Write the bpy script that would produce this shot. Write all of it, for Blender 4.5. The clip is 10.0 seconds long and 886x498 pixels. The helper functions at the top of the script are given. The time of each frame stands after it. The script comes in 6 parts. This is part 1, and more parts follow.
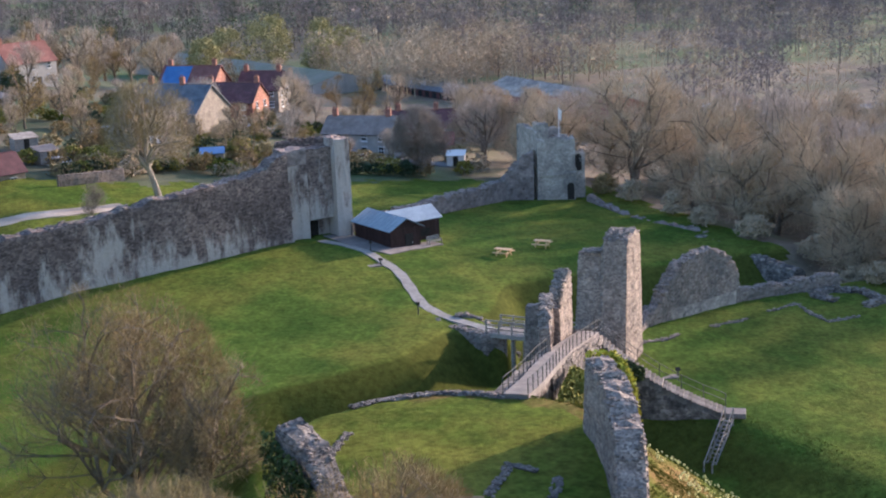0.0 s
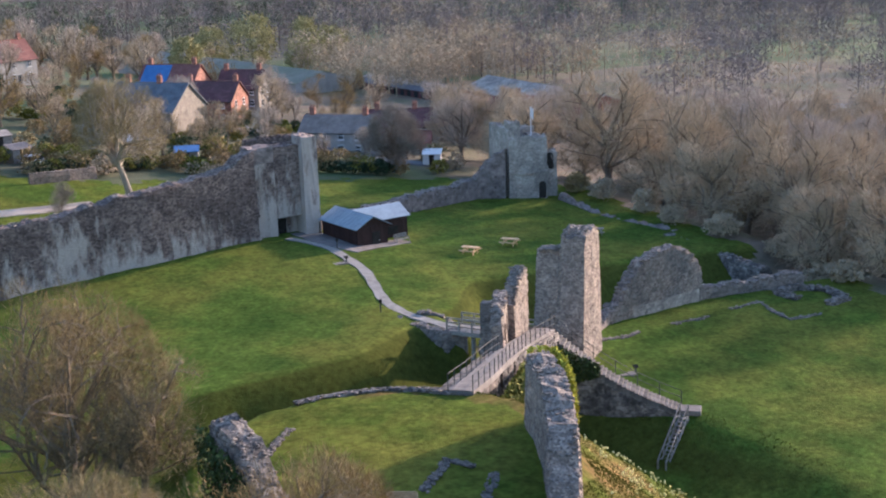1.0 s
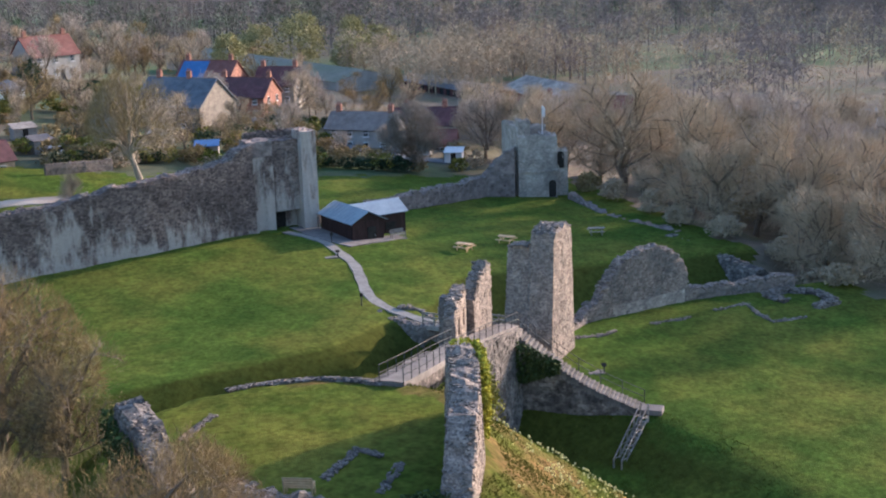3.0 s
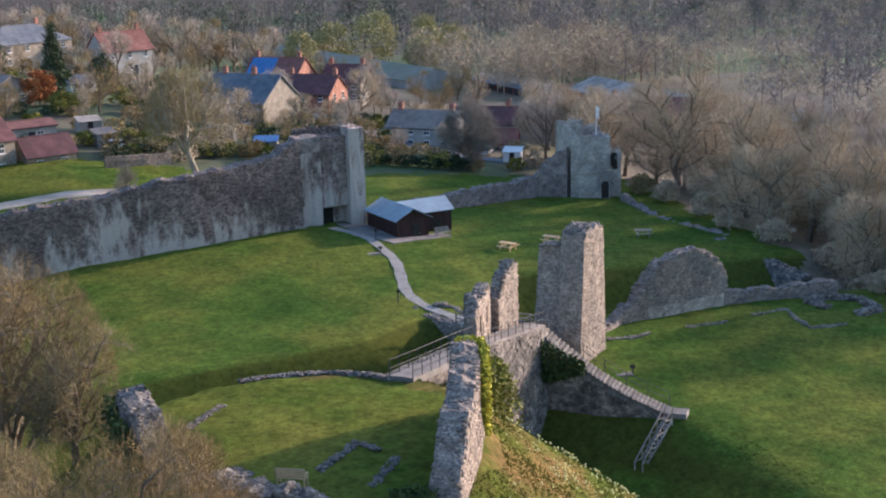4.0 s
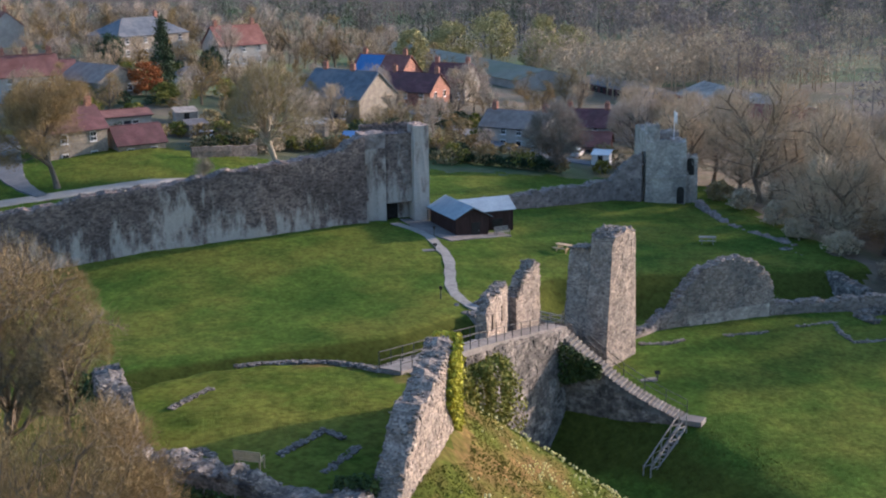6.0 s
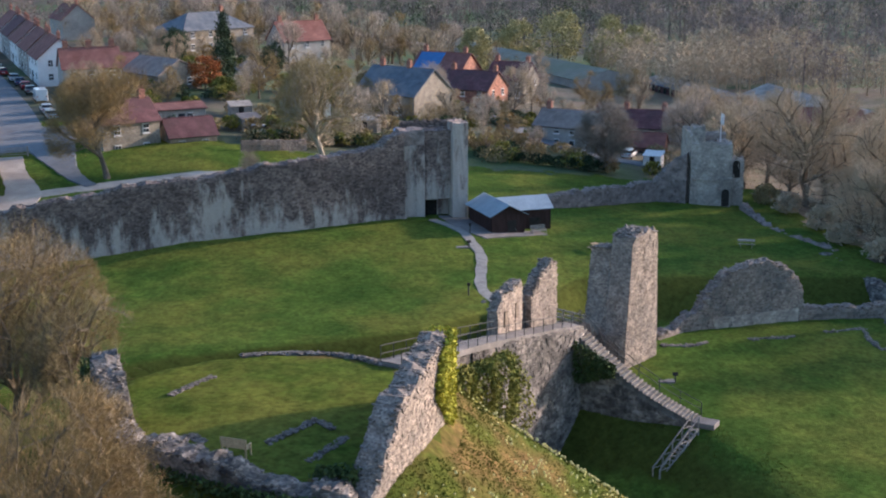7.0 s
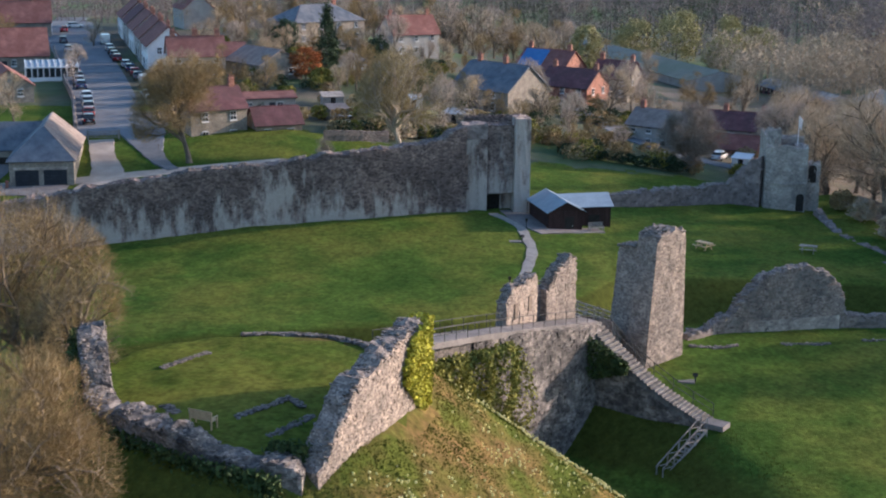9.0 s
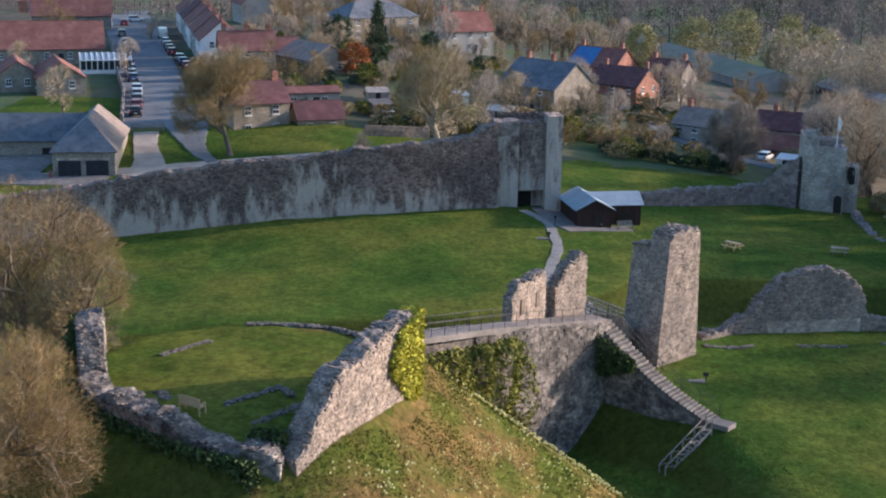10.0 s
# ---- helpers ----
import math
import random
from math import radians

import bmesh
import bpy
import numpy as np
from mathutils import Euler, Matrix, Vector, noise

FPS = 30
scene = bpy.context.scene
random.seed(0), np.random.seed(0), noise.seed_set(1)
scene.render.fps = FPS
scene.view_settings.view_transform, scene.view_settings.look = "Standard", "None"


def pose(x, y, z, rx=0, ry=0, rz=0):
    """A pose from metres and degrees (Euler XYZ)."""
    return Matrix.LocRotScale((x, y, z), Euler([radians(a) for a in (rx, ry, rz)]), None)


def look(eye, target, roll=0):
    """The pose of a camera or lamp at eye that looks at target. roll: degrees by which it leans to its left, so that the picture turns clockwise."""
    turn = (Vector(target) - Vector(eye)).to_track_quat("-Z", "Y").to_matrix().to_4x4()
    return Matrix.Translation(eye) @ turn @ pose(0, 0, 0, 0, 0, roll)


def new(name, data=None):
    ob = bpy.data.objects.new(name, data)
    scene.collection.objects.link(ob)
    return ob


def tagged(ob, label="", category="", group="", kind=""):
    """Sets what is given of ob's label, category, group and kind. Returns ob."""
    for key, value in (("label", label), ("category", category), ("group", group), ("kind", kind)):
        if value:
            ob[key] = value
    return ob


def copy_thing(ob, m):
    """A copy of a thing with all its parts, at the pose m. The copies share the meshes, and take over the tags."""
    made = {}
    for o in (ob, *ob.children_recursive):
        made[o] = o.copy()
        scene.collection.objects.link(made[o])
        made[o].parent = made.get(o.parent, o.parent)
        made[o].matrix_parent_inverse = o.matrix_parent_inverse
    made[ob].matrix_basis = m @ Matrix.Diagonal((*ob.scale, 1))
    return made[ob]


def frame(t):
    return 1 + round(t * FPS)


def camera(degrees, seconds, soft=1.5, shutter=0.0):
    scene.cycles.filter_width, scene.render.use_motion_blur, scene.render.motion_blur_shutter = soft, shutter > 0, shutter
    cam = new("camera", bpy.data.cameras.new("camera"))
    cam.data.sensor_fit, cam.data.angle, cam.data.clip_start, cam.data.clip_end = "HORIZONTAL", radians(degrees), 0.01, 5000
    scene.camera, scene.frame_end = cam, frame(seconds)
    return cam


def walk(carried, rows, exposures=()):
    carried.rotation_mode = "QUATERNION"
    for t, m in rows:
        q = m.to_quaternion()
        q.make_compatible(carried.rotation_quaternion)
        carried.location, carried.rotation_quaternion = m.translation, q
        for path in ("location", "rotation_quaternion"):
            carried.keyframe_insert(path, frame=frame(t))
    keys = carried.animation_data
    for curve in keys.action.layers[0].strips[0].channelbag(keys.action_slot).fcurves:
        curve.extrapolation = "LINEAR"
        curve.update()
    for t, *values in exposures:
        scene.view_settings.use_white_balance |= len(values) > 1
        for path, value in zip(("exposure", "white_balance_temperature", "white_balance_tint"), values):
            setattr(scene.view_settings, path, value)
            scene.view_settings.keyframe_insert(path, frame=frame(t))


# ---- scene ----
cam = camera(36.0, 10.0, soft=2.1)
PATH = [
    (0, (-37.067, 10.6, 35.632), (-36.303, 12.386, 35.154), -2.2),
    (0.5, (-35.925, 10.044, 35.576), (-35.157, 11.827, 35.096), -2.2),
    (1, (-34.507, 9.389, 35.311), (-33.735, 11.171, 34.833), -2.1),
    (1.5, (-32.854, 8.718, 35.024), (-32.085, 10.501, 34.548), -2.1),
    (2, (-30.958, 7.906, 34.827), (-30.217, 9.702, 34.352), -2.0),
    (3.5, (-25.347, 5.416, 34.339), (-24.718, 7.255, 33.869), -1.6),
    (4, (-23.443, 4.523, 34.302), (-22.881, 6.384, 33.833), -1.4),
    (4.5, (-21.464, 3.617, 34.264), (-20.961, 5.495, 33.796), -1.1),
    (5, (-19.483, 2.866, 34.25), (-19.032, 4.758, 33.783), -0.9),
    (5.5, (-17.409, 2.05, 34.235), (-17.001, 3.952, 33.769), -0.8),
    (7, (-11.043, -0.111, 34.202), (-10.791, 1.817, 33.735), -0.1),
    (7.5, (-8.846, -0.813, 34.201), (-8.662, 1.122, 33.732), 0.1),
    (8, (-6.559, -1.382, 34.129), (-6.43, 0.558, 33.659), 0.3),
    (8.5, (-4.456, -2.038, 34.201), (-4.365, -0.096, 33.729), 0.5),
    (9, (-2.271, -2.577, 34.242), (-2.223, -0.634, 33.769), 0.7),
    (9.5, (-0.103, -2.976, 34.319), (-0.101, -1.034, 33.842), 0.9),
    (10, (2.102, -3.467, 34.39), (2.049, -1.526, 33.911), 1.0),
]
walk(cam, [(t, look(eye, target, roll)) for t, eye, target, roll in PATH],
     exposures=[(0, 1.3, 5250, 15), (5, 1.05, 5150, 10), (10, 0.87, 5080, 9)])


# ---- light ----
SUN_AZIMUTH, SUN_HEIGHT = 18.0, 13.0
world = bpy.data.worlds.new("world")
scene.world = world
world.use_nodes = True
nodes, links = world.node_tree.nodes, world.node_tree.links
sky = nodes.new("ShaderNodeTexSky")
sky.sky_type, sky.sun_disc = "NISHITA", False
sky.sun_elevation, sky.sun_rotation = radians(SUN_HEIGHT), radians(90 - SUN_AZIMUTH)
sky.air_density, sky.dust_density, sky.ozone_density = 1.0, 1.5, 1.0
links.new(sky.outputs[0], nodes["Background"].inputs[0])
nodes["Background"].inputs[1].default_value = 0.15
sun = new("sun", bpy.data.lights.new("sun", "SUN"))
sun.data.energy, sun.data.angle, sun.data.color = 4.8, radians(2.0), (1.0, 0.68, 0.45)
az, el = radians(SUN_AZIMUTH), radians(SUN_HEIGHT)
sun.matrix_world = look((300 * math.cos(az) * math.cos(el), 300 * math.sin(az) * math.cos(el) + 90, 300 * math.sin(el)), (0, 90, 0))

# ---- materials ----
def material(name, a, b, scale=1.0, rough=0.9, bump=0.3, c=None, c_scale=0.1, c_amount=0.6, vary="", amount=0.35,
             stretch=(1, 1, 1), metal=0.0, cells=0.0, contrast=(0.35, 0.65), fine=9.0, grain=0.5, shine=0.25, vary_cells=1.0):
    """A mottled surface: a to b by a mid noise, c by a broad one, cells as masonry, vary by island or object."""
    m = bpy.data.materials.new(name)
    m.use_nodes = True
    n, l = m.node_tree.nodes, m.node_tree.links
    out = n["Principled BSDF"]
    out.inputs["Roughness"].default_value, out.inputs["Metallic"].default_value = rough, metal
    out.inputs["Specular IOR Level"].default_value = shine
    coord, mapping = n.new("ShaderNodeTexCoord"), n.new("ShaderNodeMapping")
    mapping.inputs["Scale"].default_value = stretch
    l.new(coord.outputs["Object"], mapping.inputs[0])

    def noise_node(s, detail=6.0, source=mapping.outputs[0]):
        k = n.new("ShaderNodeTexNoise")
        k.inputs["Scale"].default_value, k.inputs["Detail"].default_value, k.inputs["Roughness"].default_value = s, detail, 0.65
        l.new(source, k.inputs["Vector"])
        return k.outputs["Fac"]

    def ramp(value, lo, hi, ca, cb):
        k = n.new("ShaderNodeValToRGB")
        k.color_ramp.elements[0].position, k.color_ramp.elements[1].position = lo, hi
        k.color_ramp.elements[0].color, k.color_ramp.elements[1].color = (*ca, 1), (*cb, 1)
        l.new(value, k.inputs[0])
        return k.outputs[0]

    def mix(fac, x, y, mode="MIX"):
        k = n.new("ShaderNodeMix")
        k.data_type, k.blend_type = "RGBA", mode
        for v, socket in ((fac, k.inputs[0]), (x, k.inputs[6]), (y, k.inputs[7])):
            if isinstance(v, (int, float)):
                socket.default_value = v
            elif isinstance(v, tuple):
                socket.default_value = (*v, 1)
            else:
                l.new(v, socket)
        return k.outputs[2]

    colour = ramp(noise_node(scale), *contrast, a, b)
    if c:
        broad = ramp(noise_node(c_scale, 4.0), 0.42, 0.62, (0, 0, 0), (c_amount,) * 3)
        colour = mix(broad, colour, c)
    height_value = noise_node(scale * fine, 4.0)
    if cells:
        v = n.new("ShaderNodeTexVoronoi")
        v.feature, v.inputs["Scale"].default_value = "F1", cells
        squash = n.new("ShaderNodeMapping")
        squash.inputs["Scale"].default_value = (1, 1, 1.7)
        l.new(coord.outputs["Object"], squash.inputs[0])
        l.new(squash.outputs[0], v.inputs["Vector"])
        bw = n.new("ShaderNodeRGBToBW")
        l.new(v.outputs["Color"], bw.inputs[0])
        colour = mix(0.9, colour, ramp(bw.outputs[0], 0.15, 0.85, (1 - 0.5 * vary_cells, 1 - 0.51 * vary_cells, 1 - 0.5 * vary_cells), (1 + 0.5 * vary_cells, 1 + 0.47 * vary_cells, 1 + 0.42 * vary_cells)), "MULTIPLY")
        height_value = mix(0.5, height_value, v.outputs["Distance"])
    if vary:
        if vary == "island":
            r = n.new("ShaderNodeNewGeometry").outputs["Random Per Island"]
        else:
            r = n.new("ShaderNodeObjectInfo").outputs["Random"]
        colour = mix(1.0, colour, ramp(r, 0, 1, (1 - amount,) * 3, (1 + amount,) * 3), "MULTIPLY")
    colour = mix(grain, colour, ramp(noise_node(scale * fine, 3.0), 0.3, 0.7, (0.72,) * 3, (1.25,) * 3), "MULTIPLY")
    l.new(colour, out.inputs["Base Color"])
    if bump:
        k = n.new("ShaderNodeBump")
        k.inputs["Strength"].default_value, k.inputs["Distance"].default_value = bump, 0.06
        l.new(height_value, k.inputs["Height"])
        l.new(k.outputs[0], out.inputs["Normal"])
    return m


def streaked_stone(name, cover=0.0, top=8.0):
    """Old limewashed masonry: brown weathered rubble, with lime left in broken streaks, most of it low down."""
    m = material(name, (0.115, 0.084, 0.075), (0.3, 0.232, 0.202), 1.4, cells=3.4, bump=0.9, c=(0.085, 0.068, 0.064), c_scale=0.16, c_amount=0.75, grain=1.0, contrast=(0.28, 0.74))
    n, l = m.node_tree.nodes, m.node_tree.links
    out = n["Principled BSDF"]
    base = out.inputs["Base Color"].links[0].from_socket
    coord = n.new("ShaderNodeTexCoord")

    def noise_of(stretch, detail):
        mapping, k = n.new("ShaderNodeMapping"), n.new("ShaderNodeTexNoise")
        mapping.inputs["Scale"].default_value = stretch
        l.new(coord.outputs["Object"], mapping.inputs[0])
        k.inputs["Scale"].default_value, k.inputs["Detail"].default_value, k.inputs["Roughness"].default_value = 1.0, detail, 0.68
        l.new(mapping.outputs[0], k.inputs["Vector"])
        return k.outputs["Fac"]

    def sum_of(a, b, factor=1.0):
        k = n.new("ShaderNodeMath")
        k.operation = "MULTIPLY_ADD"
        l.new(a, k.inputs[0])
        k.inputs[1].default_value = factor
        l.new(b, k.inputs[2])
        return k.outputs[0]

    xyz, rise = n.new("ShaderNodeSeparateXYZ"), n.new("ShaderNodeMapRange")
    l.new(coord.outputs["Object"], xyz.inputs[0])
    l.new(xyz.outputs[2], rise.inputs[0])
    for i, v in ((1, 0.5), (2, top), (3, 0.12 + cover), (4, -0.26 + cover)):
        rise.inputs[i].default_value = v
    streak = sum_of(noise_of((1.0, 1.0, 0.32), 9.0), rise.outputs[0])
    streak = sum_of(noise_of((0.13, 0.13, 0.1), 2.0), streak, 0.7)
    r = n.new("ShaderNodeValToRGB")
    r.color_ramp.elements[0].position, r.color_ramp.elements[1].position = 0.83, 0.99
    r.color_ramp.elements[1].color = (0.78, 0.78, 0.78, 1)
    l.new(streak, r.inputs[0])
    x = n.new("ShaderNodeMix")
    x.data_type = "RGBA"
    x.inputs[7].default_value = (0.5, 0.435, 0.382, 1)
    l.new(r.outputs[0], x.inputs[0])
    l.new(base, x.inputs[6])
    l.new(x.outputs[2], out.inputs["Base Color"])
    return m


STONE = material("weathered_stone", (0.14, 0.115, 0.103), (0.33, 0.275, 0.24), 1.8, cells=5.5, bump=0.8, c=(0.12, 0.108, 0.103), c_scale=0.35, c_amount=0.6, grain=0.9, contrast=(0.25, 0.75))
STONE_BIT = material("loose_stone", (0.16, 0.132, 0.113), (0.38, 0.315, 0.26), 1.8, bump=0.6, vary="island", amount=0.32, c=(0.13, 0.125, 0.12), c_scale=0.35, c_amount=0.75, grain=0.9, contrast=(0.25, 0.75))
KEEP = material("warm_rubble_masonry", (0.15, 0.122, 0.105), (0.43, 0.355, 0.292), 1.5, cells=6.5, bump=0.9, c=(0.17, 0.15, 0.135), c_scale=0.4, c_amount=0.5, grain=1.0, contrast=(0.28, 0.72))
KEEP_BIT = material("warm_rubble_stone", (0.16, 0.13, 0.112), (0.44, 0.362, 0.298), 1.5, bump=0.7, vary="island", amount=0.32, c=(0.17, 0.15, 0.135), c_scale=0.4, c_amount=0.5, grain=1.0, contrast=(0.28, 0.72))
# Stained rubble, set darker still for walls that lie in shade.
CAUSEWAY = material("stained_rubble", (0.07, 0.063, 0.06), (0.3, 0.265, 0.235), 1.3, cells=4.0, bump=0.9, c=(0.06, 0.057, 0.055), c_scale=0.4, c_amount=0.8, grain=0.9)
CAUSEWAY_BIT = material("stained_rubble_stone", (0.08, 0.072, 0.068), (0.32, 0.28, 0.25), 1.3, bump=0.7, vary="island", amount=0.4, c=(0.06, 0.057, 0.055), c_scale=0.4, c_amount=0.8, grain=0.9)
# Darker than the pier stone: the shade of the window niches, as colour.
RECESS_SHADE = material("recessed_stone", (0.13, 0.1, 0.08), (0.22, 0.175, 0.14), 2.0, bump=0.3)
STONE_PIECE = material("capping_stone", (0.11, 0.096, 0.085), (0.29, 0.25, 0.215), 2.0, bump=0.5, vary="object", amount=0.35)
CURTAIN = streaked_stone("limewashed_masonry", 0.075)
LIMED = streaked_stone("thickly_limewashed_masonry", 0.03, 16.0)
LIME_FACE = streaked_stone("limewashed_buttress_stone", 0.14, 22.0)
CURTAIN_BIT = material("curtain_stone", (0.13, 0.105, 0.097), (0.28, 0.23, 0.208), 1.0, bump=0.5, vary="island", amount=0.35)
PALE = material("pale_ashlar", (0.33, 0.285, 0.245), (0.5, 0.435, 0.37), 0.8, cells=3.0, bump=0.4, c=(0.19, 0.165, 0.15), c_scale=0.45, c_amount=0.8, vary_cells=0.5)
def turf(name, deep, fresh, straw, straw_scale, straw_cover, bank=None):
    """Grass seen from above: fresh and deep green at several scales, straw patches and tussocks; steep ground takes a
    darker colour for long bank grass and its shade.
    """
    m = material(name, deep, fresh, 0.16, rough=1.0, bump=1.0, c=straw, c_scale=straw_scale, c_amount=straw_cover, fine=40, grain=0.9, shine=0.02, contrast=(0.3, 0.7))
    n, l = m.node_tree.nodes, m.node_tree.links
    out = n["Principled BSDF"]
    base = out.inputs["Base Color"].links[0].from_socket
    coord = n.new("ShaderNodeTexCoord")

    def layer(fac, x, y, mode, amount=1.0):
        k = n.new("ShaderNodeMix")
        k.data_type, k.blend_type = "RGBA", mode
        k.inputs[0].default_value = amount
        for v, socket in ((fac, k.inputs[0]), (x, k.inputs[6]), (y, k.inputs[7])):
            if v is None:
                continue
            if isinstance(v, tuple):
                socket.default_value = (*v, 1)
            else:
                l.new(v, socket)
        return k.outputs[2]

    def patches(scale, lo, hi, dark, light, rough=0.7):
        k, r = n.new("ShaderNodeTexNoise"), n.new("ShaderNodeValToRGB")
        k.inputs["Scale"].default_value, k.inputs["Detail"].default_value, k.inputs["Roughness"].default_value = scale, 6.0, rough
        l.new(coord.outputs["Object"], k.inputs["Vector"])
        r.color_ramp.elements[0].position, r.color_ramp.elements[1].position = lo, hi
        r.color_ramp.elements[0].color, r.color_ramp.elements[1].color = (dark, dark, dark, 1), (light, light, light * 0.9, 1)
        l.new(k.outputs["Fac"], r.inputs[0])
        return r.outputs[0], k.outputs["Fac"]

    for scale, lo, hi, dark, light in ((0.45, 0.3, 0.7, 0.8, 1.2), (1.3, 0.32, 0.68, 0.6, 1.38), (3.2, 0.42, 0.7, 1.22, 0.45)):
        base = layer(None, base, patches(scale, lo, hi, dark, light)[0], "MULTIPLY", 0.8)
    # Tilted ground turns darker: rough bank grass, with ditch shade painted in.
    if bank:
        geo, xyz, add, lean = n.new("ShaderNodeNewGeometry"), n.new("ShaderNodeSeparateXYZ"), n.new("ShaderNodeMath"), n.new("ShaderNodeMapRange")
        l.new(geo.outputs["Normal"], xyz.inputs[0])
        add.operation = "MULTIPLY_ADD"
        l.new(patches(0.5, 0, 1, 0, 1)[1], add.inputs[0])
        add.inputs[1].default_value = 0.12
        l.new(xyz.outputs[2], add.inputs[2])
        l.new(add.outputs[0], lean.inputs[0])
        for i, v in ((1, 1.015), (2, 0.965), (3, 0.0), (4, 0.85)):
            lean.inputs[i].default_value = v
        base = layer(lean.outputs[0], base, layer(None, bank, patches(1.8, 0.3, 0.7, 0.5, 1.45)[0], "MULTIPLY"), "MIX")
    l.new(base, out.inputs["Base Color"])
    return m


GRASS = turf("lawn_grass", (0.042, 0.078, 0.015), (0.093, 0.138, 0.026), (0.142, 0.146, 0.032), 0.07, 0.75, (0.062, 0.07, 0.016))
ROUGH_GRASS = turf("rough_grass", (0.05, 0.078, 0.014), (0.11, 0.115, 0.026), (0.19, 0.122, 0.055), 0.17, 0.95)
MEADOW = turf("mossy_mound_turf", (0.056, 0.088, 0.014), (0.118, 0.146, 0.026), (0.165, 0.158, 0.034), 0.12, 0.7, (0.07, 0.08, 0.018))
FIELD = material("field_and_scrub", (0.07, 0.064, 0.045), (0.13, 0.11, 0.08), 0.2, rough=1.0, bump=0.8, c=(0.062, 0.115, 0.032), c_scale=0.014, c_amount=0.9, fine=12)
TUFT = material("grass_tufts", (0.06, 0.09, 0.014), (0.14, 0.13, 0.03), 0.3, rough=1.0, bump=0, vary="island", amount=0.3, shine=0.02)
PATH_GRIT = material("gritted_path", (0.2, 0.19, 0.18), (0.3, 0.29, 0.27), 1.5, bump=0.4, fine=12)
GRAVEL = material("pale_gravel_drive", (0.4, 0.335, 0.27), (0.53, 0.455, 0.38), 1.2, bump=0.4, c=(0.24, 0.2, 0.17), c_scale=0.3)
ASPHALT = material("old_asphalt", (0.12, 0.125, 0.135), (0.18, 0.188, 0.2), 0.7, bump=0.3, c=(0.21, 0.215, 0.225), c_scale=0.15)
STEP_STONE = material("worn_step_stone", (0.1, 0.092, 0.085), (0.23, 0.21, 0.19), 1.6, bump=0.4, vary="object", amount=0.25, grain=0.9)
PAVING = material("grey_paving", (0.17, 0.153, 0.143), (0.28, 0.252, 0.235), 1.2, bump=0.3, c=(0.14, 0.128, 0.12), c_scale=0.4)
CLADDING = material("dark_red_boards", (0.03, 0.016, 0.014), (0.055, 0.028, 0.024), 1.0, rough=0.7, bump=0.3, stretch=(4, 4, 0.6), vary="object", amount=0.2)
ROOF_STEEL = material("blue_grey_sheet_roof", (0.26, 0.31, 0.36), (0.34, 0.4, 0.45), 0.6, rough=0.5, bump=0.1, vary="object", amount=0.08)
TIMBER = material("grey_weathered_timber", (0.2, 0.18, 0.16), (0.34, 0.31, 0.28), 2.0, rough=0.8, bump=0.3, stretch=(1, 1, 4))
NEW_WOOD = material("new_pine", (0.5, 0.33, 0.17), (0.66, 0.46, 0.26), 3.0, rough=0.6, bump=0.2)
OAK = material("warm_bench_oak", (0.48, 0.33, 0.18), (0.62, 0.45, 0.26), 3.0, rough=0.7, bump=0.2)
IRON = material("painted_iron", (0.05, 0.05, 0.05), (0.09, 0.085, 0.08), 3.0, rough=0.6, bump=0.1)
WHITE = material("white_paint", (0.72, 0.72, 0.72), (0.82, 0.82, 0.81), 1.0, rough=0.6, bump=0.05)
RED_CLOTH = material("red_cloth", (0.5, 0.04, 0.04), (0.6, 0.06, 0.06), 2.0, bump=0.1)
PALE_BARK = material("pale_split_bark", (0.24, 0.2, 0.155), (0.42, 0.36, 0.29), 1.5, bump=0.6, stretch=(1, 1, 0.3))
BARK = material("tree_bark", (0.1, 0.082, 0.062), (0.2, 0.165, 0.125), 1.5, bump=0.6, stretch=(1, 1, 0.3))
TWIG = material("budding_twigs", (0.21, 0.17, 0.08), (0.33, 0.265, 0.13), 0.35, bump=0, vary="island", amount=0.2, grain=0.3)
TWIG_WARM = material("ruddy_twigs", (0.205, 0.148, 0.066), (0.33, 0.238, 0.106), 0.35, bump=0, vary="island", amount=0.2, grain=0.3)
TWIG_GREY = material("grey_twigs", (0.19, 0.165, 0.14), (0.3, 0.265, 0.22), 0.3, bump=0, vary="island", amount=0.15, grain=0.2)
# Twigs of the wood, paled to put haze into their colour.
TWIG_WOOD = material("pale_wood_twigs", (0.35, 0.282, 0.19), (0.46, 0.375, 0.26), 0.3, bump=0, vary="island", amount=0.15, grain=0.2)
TWIG_WOOD_GREY = material("pale_grey_wood_twigs", (0.36, 0.305, 0.25), (0.48, 0.415, 0.345), 0.3, bump=0, vary="island", amount=0.15, grain=0.2)
# Greyer and more even than near twigs: distance haze painted into the colour.
FAR_TWIG = material("far_grey_twigs", (0.16, 0.134, 0.128), (0.22, 0.187, 0.178), 0.03, bump=0, vary="island", amount=0.05, grain=0.1)
FAR_TWIG_WARM = material("far_brown_twigs", (0.17, 0.132, 0.11), (0.235, 0.188, 0.158), 0.03, bump=0, vary="island", amount=0.05, grain=0.1)
LITTER = material("leaf_litter", (0.14, 0.112, 0.082), (0.225, 0.18, 0.13), 0.5, rough=1.0, bump=0.8, c=(0.1, 0.12, 0.04), c_scale=0.1, c_amount=0.5, fine=12)
WILLOW = material("willow_yellow_green", (0.27, 0.25, 0.11), (0.38, 0.345, 0.16), 0.4, bump=0, vary="island", amount=0.3)
EVERGREEN = material("dark_evergreen", (0.03, 0.05, 0.025), (0.06, 0.085, 0.04), 0.6, bump=0, vary="island", amount=0.4)
